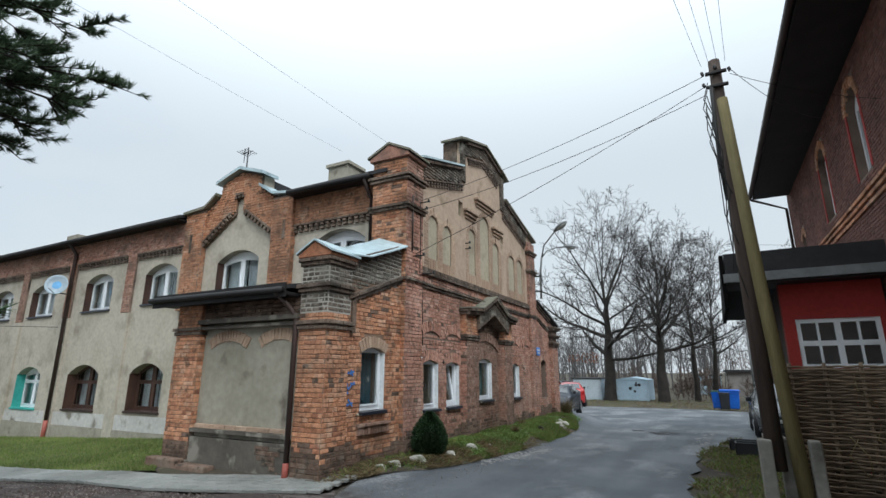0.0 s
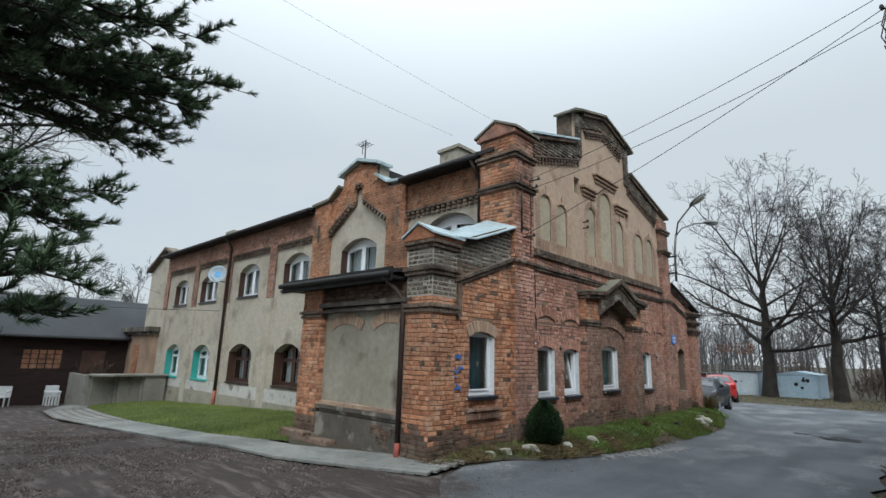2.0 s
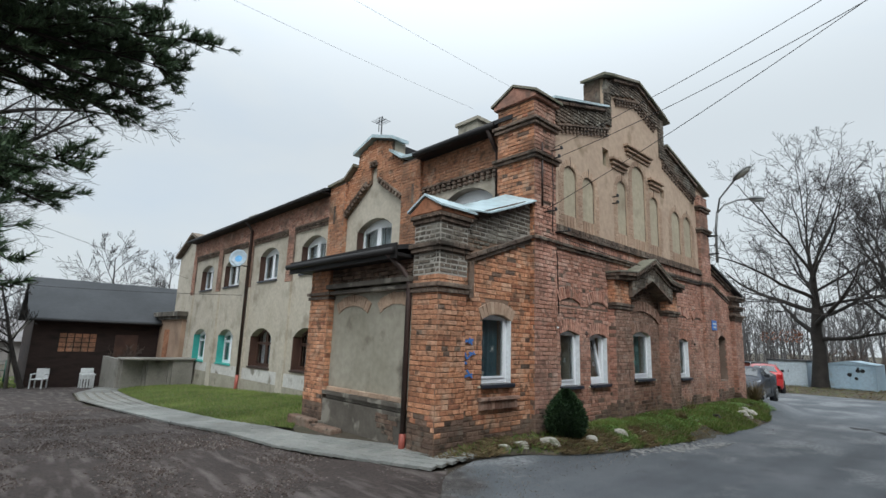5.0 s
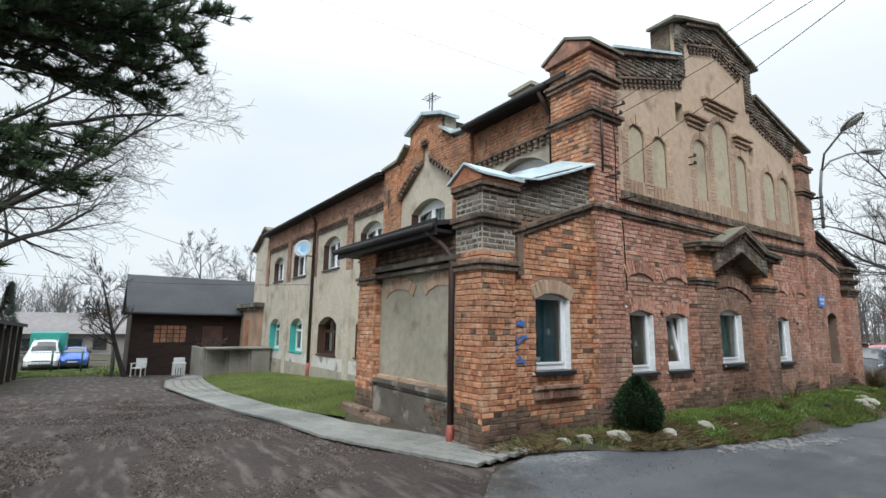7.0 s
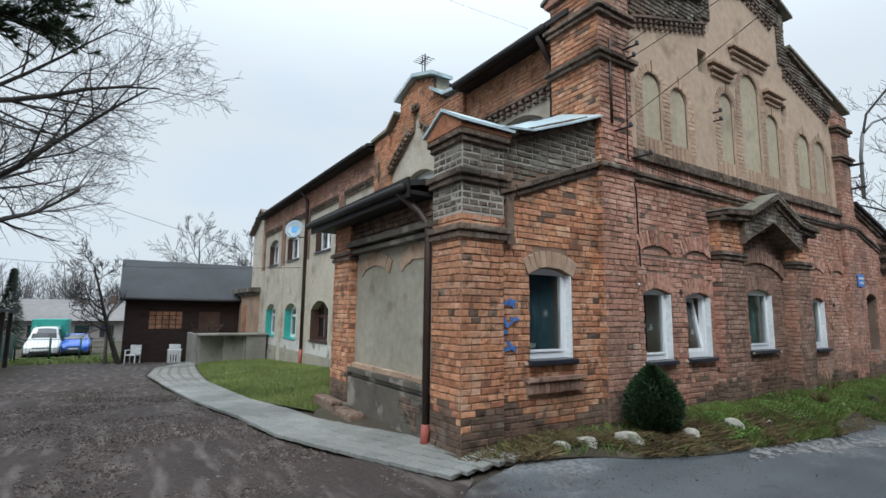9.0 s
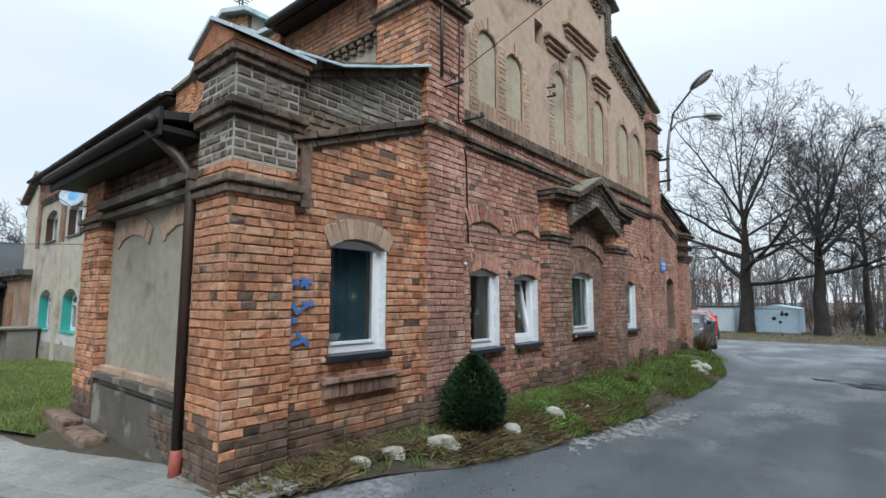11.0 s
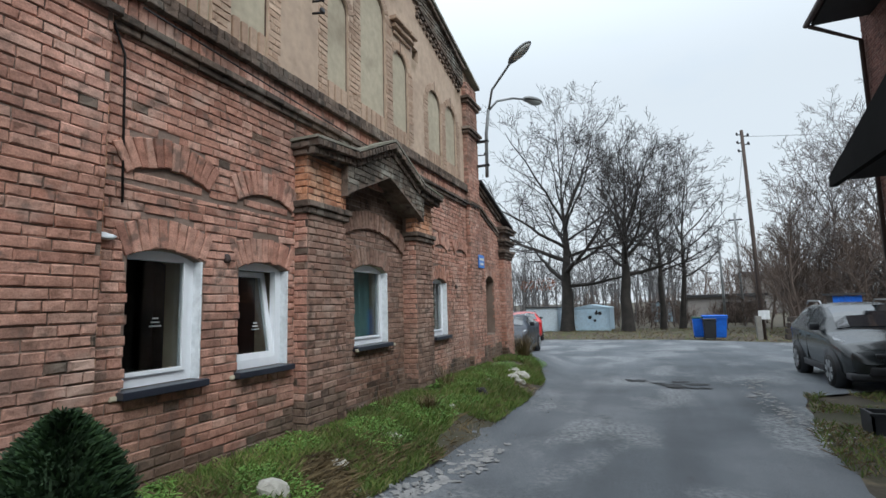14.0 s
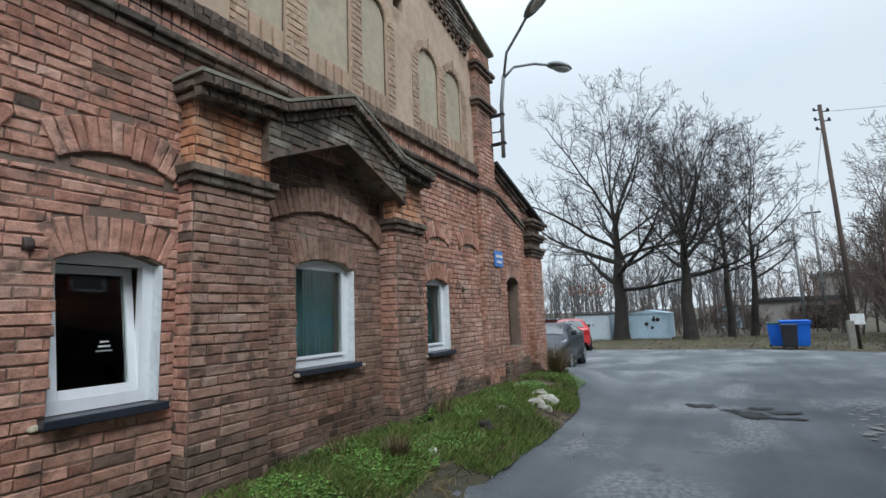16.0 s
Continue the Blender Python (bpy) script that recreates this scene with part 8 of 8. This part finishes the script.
# ---- gate, carport, far gardens ----
gate = empty("mesh_gate", (-37, 1.2, gz(-37, 1.2)), "low green wire-mesh gate and fence", "gate")
for y in (-1.6, -0.1, 1.3, 2.9):
    tube_part("post", [(-37, y, gz(-37, y) - 0.1), (-37, y, gz(-37, y) + 1.25)], 0.05, "bin_green", gate, sides=6)
for z in (0.1, 0.65, 1.15):
    tube_part("rail", [(-37, -1.6, gz(-37, 0) + z), (-37, 2.9, gz(-37, 0) + z)], 0.015, "bin_green", gate, sides=5)
for k in range(30):
    y = -1.6 + 4.5 * k / 29
    tube_part("mesh_wire", [(-37, y, gz(-37, 0) + 0.1), (-37, y, gz(-37, 0) + 1.15)], 0.006, "bin_green", gate, sides=4)
screen = empty("green_screen_fence", (-35.5, -2.4, gz(-36, -2.4)), "dark green screened fence panel", "fence")
part("panel", boxes((-37.0, -33.6, -1.75, -1.7, gz(-35, -2) + 0.1, gz(-35, -2) + 1.4)), "bin_green", screen)
for x in (-37, -35.3, -33.6):
    tube_part("post", [(x, -1.72, gz(x, -2) - 0.1), (x, -1.72, gz(x, -2) + 1.5)], 0.04, "bin_green", screen, sides=6)
port = empty("carport", (-22, -0.6, gz(-22, 0)), "dark wooden shed row with shallow felt roof", "shed")
part("back_wall", boxes((-30, -17, -4.3, -1.45, -1.6, 1.2)), "old_wood", port)
bm = bmesh.new()
p = [(-30.4, -0.75, 1.25), (-16.6, -0.75, 1.62), (-16.6, -4.5, 2.15), (-30.4, -4.5, 1.8)]
lo = [bm.verts.new(q3) for q3 in p]
hi = [bm.verts.new((q3[0], q3[1], q3[2] + 0.14)) for q3 in p]
bm.faces.new(lo[::-1])
bm.faces.new(hi)
for i in range(4):
    bm.faces.new((lo[i], lo[(i + 1) % 4], hi[(i + 1) % 4], hi[i]))
bmesh.ops.recalc_face_normals(bm, faces=list(bm.faces))
part("roof", bm, "slate", port)
for k in range(8):
    x = -29.8 + 1.75 * k
    part("post", boxes((x - 0.08, x + 0.08, -1.0, -0.85, gz(x, 0) - 0.2, 1.3 + 0.027 * (x + 30))), "old_wood", port)
for k in range(26):
    x = -29.9 + 0.5 * k
    part("board", boxes((x, x + 0.46, -1.45, -1.415, gz(x, 0) - 0.1, 1.15 + 0.02 * (x + 30)), bevel=0.005), "old_wood", port)
far_house = empty("far_house", (-62, 2, -1.8), "distant low pale house with grey roof", "house")
part("wall", boxes((-70, -60, -9, 14, -2.5, 0.4)), "far_wall", far_house)
bm = bmesh.new()
prof = [(-59.4, 0.35), (-65, 2.4), (-70.6, 0.35)]
a = [bm.verts.new((x, -9.5, z)) for x, z in prof]
b = [bm.verts.new((x, 14.5, z)) for x, z in prof]
bm.faces.new(a)
bm.faces.new(b[::-1])
for i in range(3):
    bm.faces.new((a[i], a[(i + 1) % 3], b[(i + 1) % 3], b[i]))
bmesh.ops.recalc_face_normals(bm, faces=list(bm.faces))
part("roof", bm, "far_roof", far_house)
part("chimney", boxes((-64.5, -63.8, 2, 2.7, 2.0, 2.9)), "brick_dark", far_house)
for y in (-4, -0.5, 1.5, 6):
    part("window", boxes((-60.0, -59.93, y, y + 1.1, -1.2, -0.1)), "car_glass", far_house)
sv, sf = [], []
sr = random.Random(3)
for (cx, cy, hh) in ((-52, -4.2, 6.2), (-66, -9, 7), (-75, -16, 9)):
    for k in range(2200):
        t = sr.random()
        rad = (1 - t) * hh * 0.2 * sr.uniform(0.4, 1.05)
        a = sr.uniform(0, 6.28)
        c = Vector((cx + rad * math.cos(a), cy + rad * math.sin(a), -1.6 + t * hh))
        d = Vector((math.cos(a), math.sin(a), -0.35)) * 0.3
        w = Vector((-math.sin(a), math.cos(a), 0.3)) * 0.09
        i = len(sv)
        sv += [c - w, c + w, c + d]
        sf.append((i, i + 1, i + 2))
tagged(mesh_part("far_spruces", sv, sf, "fir_far", None, "dark pointed spruces in the far gardens"), "", "trees", "", "stuff")

# ---- right side: red annex, tall brick house, woven fence, planters ----
tall = empty("tall_brick_house", (6, 12, 0), "tall dark red brick house with deep eaves", "house")
TW = Plane((3.15, 0, 0), (0, -1, 0), (-1, 0, 0))
tw = [(-15.9, -15.0, 5.5, 7.0, 0.42), (-12.6, -11.7, 5.5, 7.0, 0.42), (-19.8, -19.35, 4.6, 5.9, 0.2)]
twall = part("wall", slab(TW, [(-21.5, -0.6), (4, -0.6), (4, 8.4), (-21.5, 8.4)], [arch_loop(*w) for w in tw], -0.4, 0.0), "mortar", tall)
tb = Bricks()
tb.field(TW, -21.5, -8.0, 3.2, 8.4, lambda u, v: not any(a - 0.02 < u < b + 0.02 and c < v < s + r + 0.2 for a, b, c, s, r in tw), length=0.26)
tb.lay("bricks", "tall_brick", twall)
tr_ = Bricks()
for w in tw:
    tr_.arch(TW, w[0], w[1], w[3], w[4], 0.2, depth=0.03)
for z in (4.9, 5.05, 5.2):
    tr_.row(TW.at(-21.4, z), TW.at(-8, z), TW.n, Z, 0.25, 0.07, 0.05)
tr_.lay("arch_brick", "brick_orange", twall)
for i, w in enumerate(tw[:2]):
    win = new("window")
    win.parent = tall
    win.matrix_basis = Matrix.Translation(TW.at((w[0] + w[1]) / 2, w[2]) - tall.matrix_basis.translation)
    part("frame", slab(TW, arch_loop(w[0] + 0.02, w[1] - 0.02, w[2], w[3], w[4] - 0.02), [[(w[0] + 0.12, w[2] + 0.12), (w[1] - 0.12, w[2] + 0.12), (w[1] - 0.12, w[3]), (w[0] + 0.12, w[3])]], -0.22, -0.15), "white", win)
    part("pane", slab(TW, [(w[0] + 0.12, w[2] + 0.12), (w[1] - 0.12, w[2] + 0.12), (w[1] - 0.12, w[3]), (w[0] + 0.12, w[3])], [], -0.2, -0.19), "car_glass", win)
    for a in (w[0] - 0.12, w[1] + 0.02):
        bm = bmesh.new()
        TW.box(bm, a, a + 0.1, w[2], w[3], -0.1, 0.02)
        part("surround", bm, "red_wall", win)
part("wall", boxes((3.2, 12, 21.2, 21.5, -0.6, 8.4), (3.2, 12, -4, -3.7, -0.6, 8.4), (11.7, 12, -3.7, 21.2, -0.6, 8.4)), "tall_brick", tall)
bm = bmesh.new()
prof = [(1.95, 8.0), (1.95, 8.16), (7.5, 12.6), (13.1, 8.16), (13.1, 8.0), (7.5, 12.3)]
a = [bm.verts.new((x, -4.6, z)) for x, z in prof]
b = [bm.verts.new((x, 21.0, z)) for x, z in prof]
bm.faces.new(a)
bm.faces.new(b[::-1])
for i in range(6):
    bm.faces.new((a[i], a[(i + 1) % 6], b[(i + 1) % 6], b[i]))
bmesh.ops.recalc_face_normals(bm, faces=list(bm.faces))
part("roof", bm, "roof", tall)
part("soffit", boxes((2.0, 3.2, -4.5, 20.9, 7.9, 7.98)), "black_metal", tall)
tube_part("gutter", [(1.92, -4.5, 8.02), (1.92, 21.0, 7.98)], 0.07, "brown_metal", tall)
tube_part("downpipe", [(1.95, 20.9, 7.9), (3.05, 21.3, 7.5), (3.08, 21.55, 0.0)], 0.05, "brown_metal", tall)

# near-black without gloss: the eave's silhouette against the sky, put into the colour
M["black_felt"] = surface("silhouette_black_boards", [(0.006, 0.006, 0.006), (0.012, 0.011, 0.011)], 0.95, 1.0, 12, 0.3, 50)
M["black_felt"].node_tree.nodes["Principled BSDF"].inputs["Specular IOR Level"].default_value = 0.1
red = empty("red_annex", (2.2, 13.5, -0.2), "low red-painted annex with dark overhanging roof", "house")
RP = Plane((0, 12.5, 0), (1, 0, 0), (0, -1, 0))
rw = [(1.62, 1.615 + 0.62, 1.75, 2.68), (2.29, 2.95, 1.75, 2.68)]
part("wall", slab(RP, [(1.4, -0.6), (3.1, -0.6), (3.1, 3.5), (1.4, 3.5)], [[(1.6, 1.72), (2.98, 1.72), (2.98, 2.7), (1.6, 2.7)]], -0.25, 0.0), "red_wall", red)
part("wall", boxes((1.4, 1.6, 12.76, 14.7, -0.6, 3.4), (1.4, 3.1, 14.5, 14.7, -0.6, 3.4)), "old_wood", red)
win = new("window")
win.parent = red
win.matrix_basis = Matrix.Translation(Vector((2.29, 12.5, 1.72)) - red.matrix_basis.translation)
holes = []
for a in (1.68, 1.98, 2.34, 2.64):
    for c in (1.8, 2.26):
        holes.append([(a, c), (a + 0.26, c), (a + 0.26, c + 0.36), (a, c + 0.36)])
part("frame", slab(RP, [(1.6, 1.72), (2.98, 1.72), (2.98, 2.7), (1.6, 2.7)], holes, -0.1, -0.03), "white", win)
for h_ in holes:
    part("pane", slab(RP, h_, [], -0.08, -0.07), "car_glass", win)
RX = Plane((0.4, 0, 0), (0, 1, 0), (1, 0, 0))
part("roof", slab(RX, [(11.95, 3.66), (15.3, 2.98), (15.3, 3.1), (11.95, 4.1)], [], 0.05, 2.8), "roof", red)
part("fascia", boxes((0.40, 3.15, 11.90, 11.95, 3.48, 3.66)), "lamp_grey", red)
part("gable_board", slab(RX, [(11.95, 2.95), (15.3, 2.9), (15.3, 3.05), (11.95, 4.08)], [], -0.04, 0.04), "black_felt", red)
part("soffit", boxes((0.46, 3.1, 11.97, 14.4, 3.44, 3.5)), "black_metal", red)

fence = empty("woven_fence", (1.8, 9.4, -0.1), "dark woven withy fence panel", "fence")
fr_ = random.Random(8)
fx = [1.0 + 0.42 * k for k in range(7)]
for x in fx:
    tube_part("stake", [(x, 9.3 - 0.12 * (x - 1), -0.4), (x + 0.02, 9.3 - 0.12 * (x - 1), 1.78)], 0.028, "wicker", fence, sides=6)
v, f = [], []
for k in range(46):
    z = -0.08 + 0.04 * k
    ph = k % 2
    pts = []
    for j in range(29):
        x = 0.96 + 2.6 * j / 28
        y = 9.3 - 0.12 * (x - 1) + 0.034 * math.sin(math.pi * ((x - 1.0) / 0.42 + 0.5 + ph)) * (1 if True else 0)
        pts.append((x, y, z + fr_.uniform(-0.008, 0.008)))
    v, f = [], []
    tube(v, f, pts, fr_.uniform(0.016, 0.023), 5)
    mesh_part("withy", v, f, "wicker", fence)
# dark boards added behind the weave so that its gaps look shaded
for k in range(13):
    part("reed_mat", boxes((0.97 + 0.2 * k, 1.165 + 0.2 * k, 9.40 - 0.024 * k, 9.42 - 0.024 * k, -0.3, 1.66 + 0.03 * (k % 3))), "old_wood", fence)
for k in range(14):
    x = 1.0 + 2.3 * fr_.random()
    z = fr_.uniform(0.6, 1.7)
    pts = [(x, 9.22, z), (x + fr_.uniform(-0.2, 0.2), 9.12, z - 0.25), (x + fr_.uniform(-0.3, 0.3), 9.1, z - 0.5)]
    tube_part("dry_vine", pts, 0.008, "straw", fence, sides=4)
for i, (x, y, w, d, h) in enumerate(((0.42, 14.2, 0.6, 0.32, 0.28), (0.55, 13.5, 0.65, 0.35, 0.3), (1.0, 14.0, 0.4, 0.4, 0.45))):
    pt = empty("planter", (x, y, gz(x, y)), ("black plastic trough planter", "black plastic trough planter", "pale concrete planter block")[i], "planter")
    z = gz(x, y)
    mt = "bin_black" if i < 2 else "concrete"
    part("base", boxes((x - w / 2, x + w / 2, y - d / 2, y + d / 2, z - 0.03, z + 0.04), bevel=0.01), "concrete", pt)
    part("wall", boxes((x - w / 2, x + w / 2, y - d / 2, y - d / 2 + 0.03, z + 0.04, z + h), (x - w / 2, x + w / 2, y + d / 2 - 0.03, y + d / 2, z + 0.04, z + h), (x - w / 2, x - w / 2 + 0.03, y - d / 2, y + d / 2, z + 0.04, z + h), (x + w / 2 - 0.03, x + w / 2, y - d / 2, y + d / 2, z + 0.04, z + h)), mt, pt)
    part("rim", boxes((x - w / 2 - 0.02, x + w / 2 + 0.02, y - d / 2 - 0.02, y - d / 2 + 0.01, z + h - 0.03, z + h)), mt, pt)
    part("earth", boxes((x - w / 2 + 0.03, x + w / 2 - 0.03, y - d / 2 + 0.03, y + d / 2 - 0.03, z + 0.04, z + h - 0.06)), "soil", pt)

# ---- loose stones, dust and a wet patch on the ground ----
def pebbles(name, count, where, size, material, label, seed):
    r = random.Random(seed)
    v, f = [], []
    n = 0
    while n < count:
        x, y = where(r)
        if x is None:
            continue
        s = r.uniform(*size) * (1 + 1.2 * (r.random() ** 8))
        z = gz(x, y) + 0.012
        a0 = r.uniform(0, 6.28)
        i = len(v)
        for k in range(5):
            a = a0 + 1.2566 * k
            q4 = s * r.uniform(0.7, 1.2)
            v.append((x + math.cos(a) * q4, y + math.sin(a) * q4, z - 0.01))
        for k in range(5):
            a = a0 + 1.2566 * k + 0.3
            q4 = s * r.uniform(0.4, 0.8)
            v.append((x + math.cos(a) * q4, y + math.sin(a) * q4, z + s * r.uniform(0.35, 0.65)))
        f += [(i + k, i + (k + 1) % 5, i + 5 + (k + 1) % 5, i + 5 + k) for k in range(5)]
        f.append(tuple(i + 5 + k for k in range(5)))
        n += 1
    return tagged(mesh_part(name, v, f, material, None, label), "", "gravel", "", "stuff")


M["pebble"] = surface("mixed_gravel", [(0.045, 0.033, 0.029), (0.11, 0.087, 0.078), (0.066, 0.049, 0.043), (0.22, 0.195, 0.18), (0.075, 0.055, 0.047)], 0.88, 1.0, 30, 0.2, 80, by="island")
M["grit"] = surface("pale_grit", [(0.13, 0.13, 0.128), (0.22, 0.22, 0.21), (0.17, 0.165, 0.16)], 0.9, 1.0, 30, 0.2, 80, by="island")


def on_yard(r):
    x = -2.8 - 13 * r.random() ** 1.4
    y = r.uniform(-1, 5.6)
    return (x, y) if inside_loop(YARD, x, y) and patch(x, y, 0.7, -0.35, 30) else (None, None)


def on_edge(r):
    if r.random() < 0.5:
        y = r.uniform(6.2, 17)
        return (r.gauss(-4.15, 0.22), y)
    return (r.uniform(-5.0, -1.5), r.uniform(2.5, 6.5))


pebbles("gravel_stones", 38000, on_yard, (0.005, 0.016), "pebble", "loose gravel stones on the yard", 51)
pebbles("lane_grit", 3000, on_edge, (0.003, 0.009), "grit", "grit along the edge of the lane", 52)


def splash(cx, cy, rx, ry, name, material, label, seed, lift=0.006):
    r = random.Random(seed)
    loop = []
    for k in range(48):
        a = 2 * math.pi * k / 48
        q5 = 1 + 0.7 * noise.noise((math.cos(a) * 2 + seed, math.sin(a) * 2, 1)) + 0.3 * noise.noise((math.cos(a) * 6 + seed, math.sin(a) * 6, 4))
        loop.append((cx + rx * q5 * math.cos(a), cy + ry * q5 * math.sin(a)))
    return tagged(sheet(name, loop, 0.2, lift, material, 0.008, label, "stuff"), "", "stain")


M["lime"] = surface("pale_lime_dust", [(0.20, 0.20, 0.195), (0.34, 0.335, 0.325)], 0.95, 6.0, 40, 0.3, 90)


def flakes(name, count, where, size, material, label, seed):
    """Thin ragged crumbs of dust lying on the ground, in one mesh."""
    r = random.Random(seed)
    v, f = [], []
    for _ in range(count):
        x, y = where(r)
        w, h = r.uniform(*size), r.uniform(0.5, 1.0)
        a0 = r.uniform(0, 3.14)
        base = len(v)
        for k in range(11):
            a = 6.2832 * k / 11
            q = w * r.uniform(0.35, 1.1)
            dx, dy = q * math.cos(a), q * h * math.sin(a)
            px, py = x + dx * math.cos(a0) - dy * math.sin(a0), y + dx * math.sin(a0) + dy * math.cos(a0)
            v.append((px, py, gz(px, py) + 0.0125))
        v.append((x, y, gz(x, y) + 0.016))
        f += [(base + k, base + (k + 1) % 11, base + 11) for k in range(11)]
    return tagged(mesh_part(name, v, f, material, None, label), "", "dust", "", "stuff")


def by_verge(r):
    t = r.random()
    return -4.22 + 0.55 * t + r.gauss(0, 0.10), 9.4 + 3.0 * t + r.gauss(0, 0.1)


def by_far_edge(r):
    t = r.random()
    return -0.15 - 0.35 * math.sin(3.1 * t) + r.gauss(0, 0.12), 13.6 + 5.5 * t


flakes("lime_dust", 260, by_verge, (0.01, 0.075), "lime", "broken streak of pale lime dust on the asphalt", 4)
flakes("lime_dust", 240, by_far_edge, (0.01, 0.07), "lime", "pale dust along the edge of the lane", 6)
wet = random.Random(14)
for k in range(16):
    w = wet.uniform(0.06, 0.22) * (1.0 if k > 2 else 1.5)
    splash(-1.6 + wet.gauss(0, 0.33), 17.7 + wet.gauss(0, 0.26), w, w * wet.uniform(0.5, 1.0), "wet_patch", "puddle", "dark broken patch in the asphalt", 30 + k, 0.006 + 0.0006 * k)




# ---- single bricks of the wall and single pavers of the footpath ----
def piece_mesh(name, hu, hv, seed):
    """A chamfered brick on the gable's plane, its face towards +x."""
    b = Bricks()
    b.rng = random.Random(seed)
    b.add(Vector((0, 0, 5)), Vector((0, 1, 0)), Z, Vector((1, 0, 0)), hu, hv, 0.011)
    me = bpy.data.meshes.new(name)
    me.from_pydata([v - 5 * Z for v in b.v], [], b.f)
    me.materials.append(M["brick_piece"])
    return me


brick_meshes = [[piece_mesh("brick", 0.1255, 0.0325, 10 + k) for k in range(9)], [piece_mesh("brick", 0.061, 0.0325, 30 + k) for k in range(9)]]
for i, (c, kind) in enumerate(singles):
    ob = new("brick", brick_meshes[kind][rng.randrange(9)])
    ob.parent = wall_low
    ob.matrix_basis = Matrix.Translation(c - house.matrix_basis.translation + Vector((rng.uniform(-0.004, 0.004), 0, 0)))

PV_RNG = random.Random(15)


def paver(v, f, x, y, a, hw, hd, z):
    ca, sa = math.cos(a), math.sin(a)
    i = len(v)
    t = [PV_RNG.uniform(-0.004, 0.004) for _ in range(4)]
    for s, dz in ((1.0, -0.03), (1.0, 0.006), (0.93, 0.012)):
        for k, (sx, sy) in enumerate(((-1, -1), (1, -1), (1, 1), (-1, 1))):
            u, w = sx * hw * s, sy * hd * s
            v.append((x + ca * u - sa * w, y + sa * u + ca * w, z + dz + t[k]))
    for r0 in (0, 4):
        f.extend((i + r0 + k, i + r0 + (k + 1) % 4, i + r0 + 4 + (k + 1) % 4, i + r0 + 4 + k) for k in range(4))
    f.append((i + 8, i + 9, i + 10, i + 11))


M["paver_piece"] = surface("pale_concrete_paver_piece", [(0.20, 0.215, 0.205), (0.27, 0.28, 0.265), (0.235, 0.245, 0.235)], 0.9, 0.8, 30, 0.3, 120, stain=(0.16, 0.15, 0.13), stain_scale=1.3, stain_at=(0.6, 0.75), by="object")
pv, pf = [], []
pv_mesh = []
for k in range(4):
    a, b = [], []
    paver(a, b, 0, 0, 0, 0.096, 0.096, 0)
    me = bpy.data.meshes.new("paver")
    me.from_pydata(a, [], b)
    me.materials.append(M["paver_piece"])
    pv_mesh.append(me)


def along(line, t):
    """The point at the share t of a polyline's length."""
    pts = [Vector(p) for p in line]
    seg = [(b - a).length for a, b in zip(pts, pts[1:])]
    d = t * sum(seg)
    for a, b, l in zip(pts, pts[1:], seg):
        if d <= l:
            return a.lerp(b, d / l)
        d -= l
    return pts[-1]


count = 0
OUTER = PATH_OUT[::-1]
ROWS_P = 112
for i in range(ROWS_P):
    t = (i + 0.5) / ROWS_P
    pa_, pb_ = along(PATH_IN, t), along(OUTER, t)
    qa, qb = along(PATH_IN, min(1, t + 0.002)), along(OUTER, min(1, t + 0.002))
    way = ((qa + qb) - (pa_ + pb_)).normalized()
    a = math.atan2(way.y, way.x)
    n = 5
    for j in range(n):
        p = pa_.lerp(pb_, (j + 0.5) / n)
        z = ground_z(p.x, p.y) + 0.042
        if count < 290:
            ob = new("paver", pv_mesh[(i * 7 + j) % 4])
            ob.parent = pavement
            ob.matrix_basis = Matrix.Translation((p.x, p.y, z)) @ Matrix.Rotation(a, 4, "Z")
            count += 1
        else:
            paver(pv, pf, p.x, p.y, a, 0.096, 0.096, z)
tagged(mesh_part("pavers", pv, pf, "paver", pavement), "", "", "", "stuff")
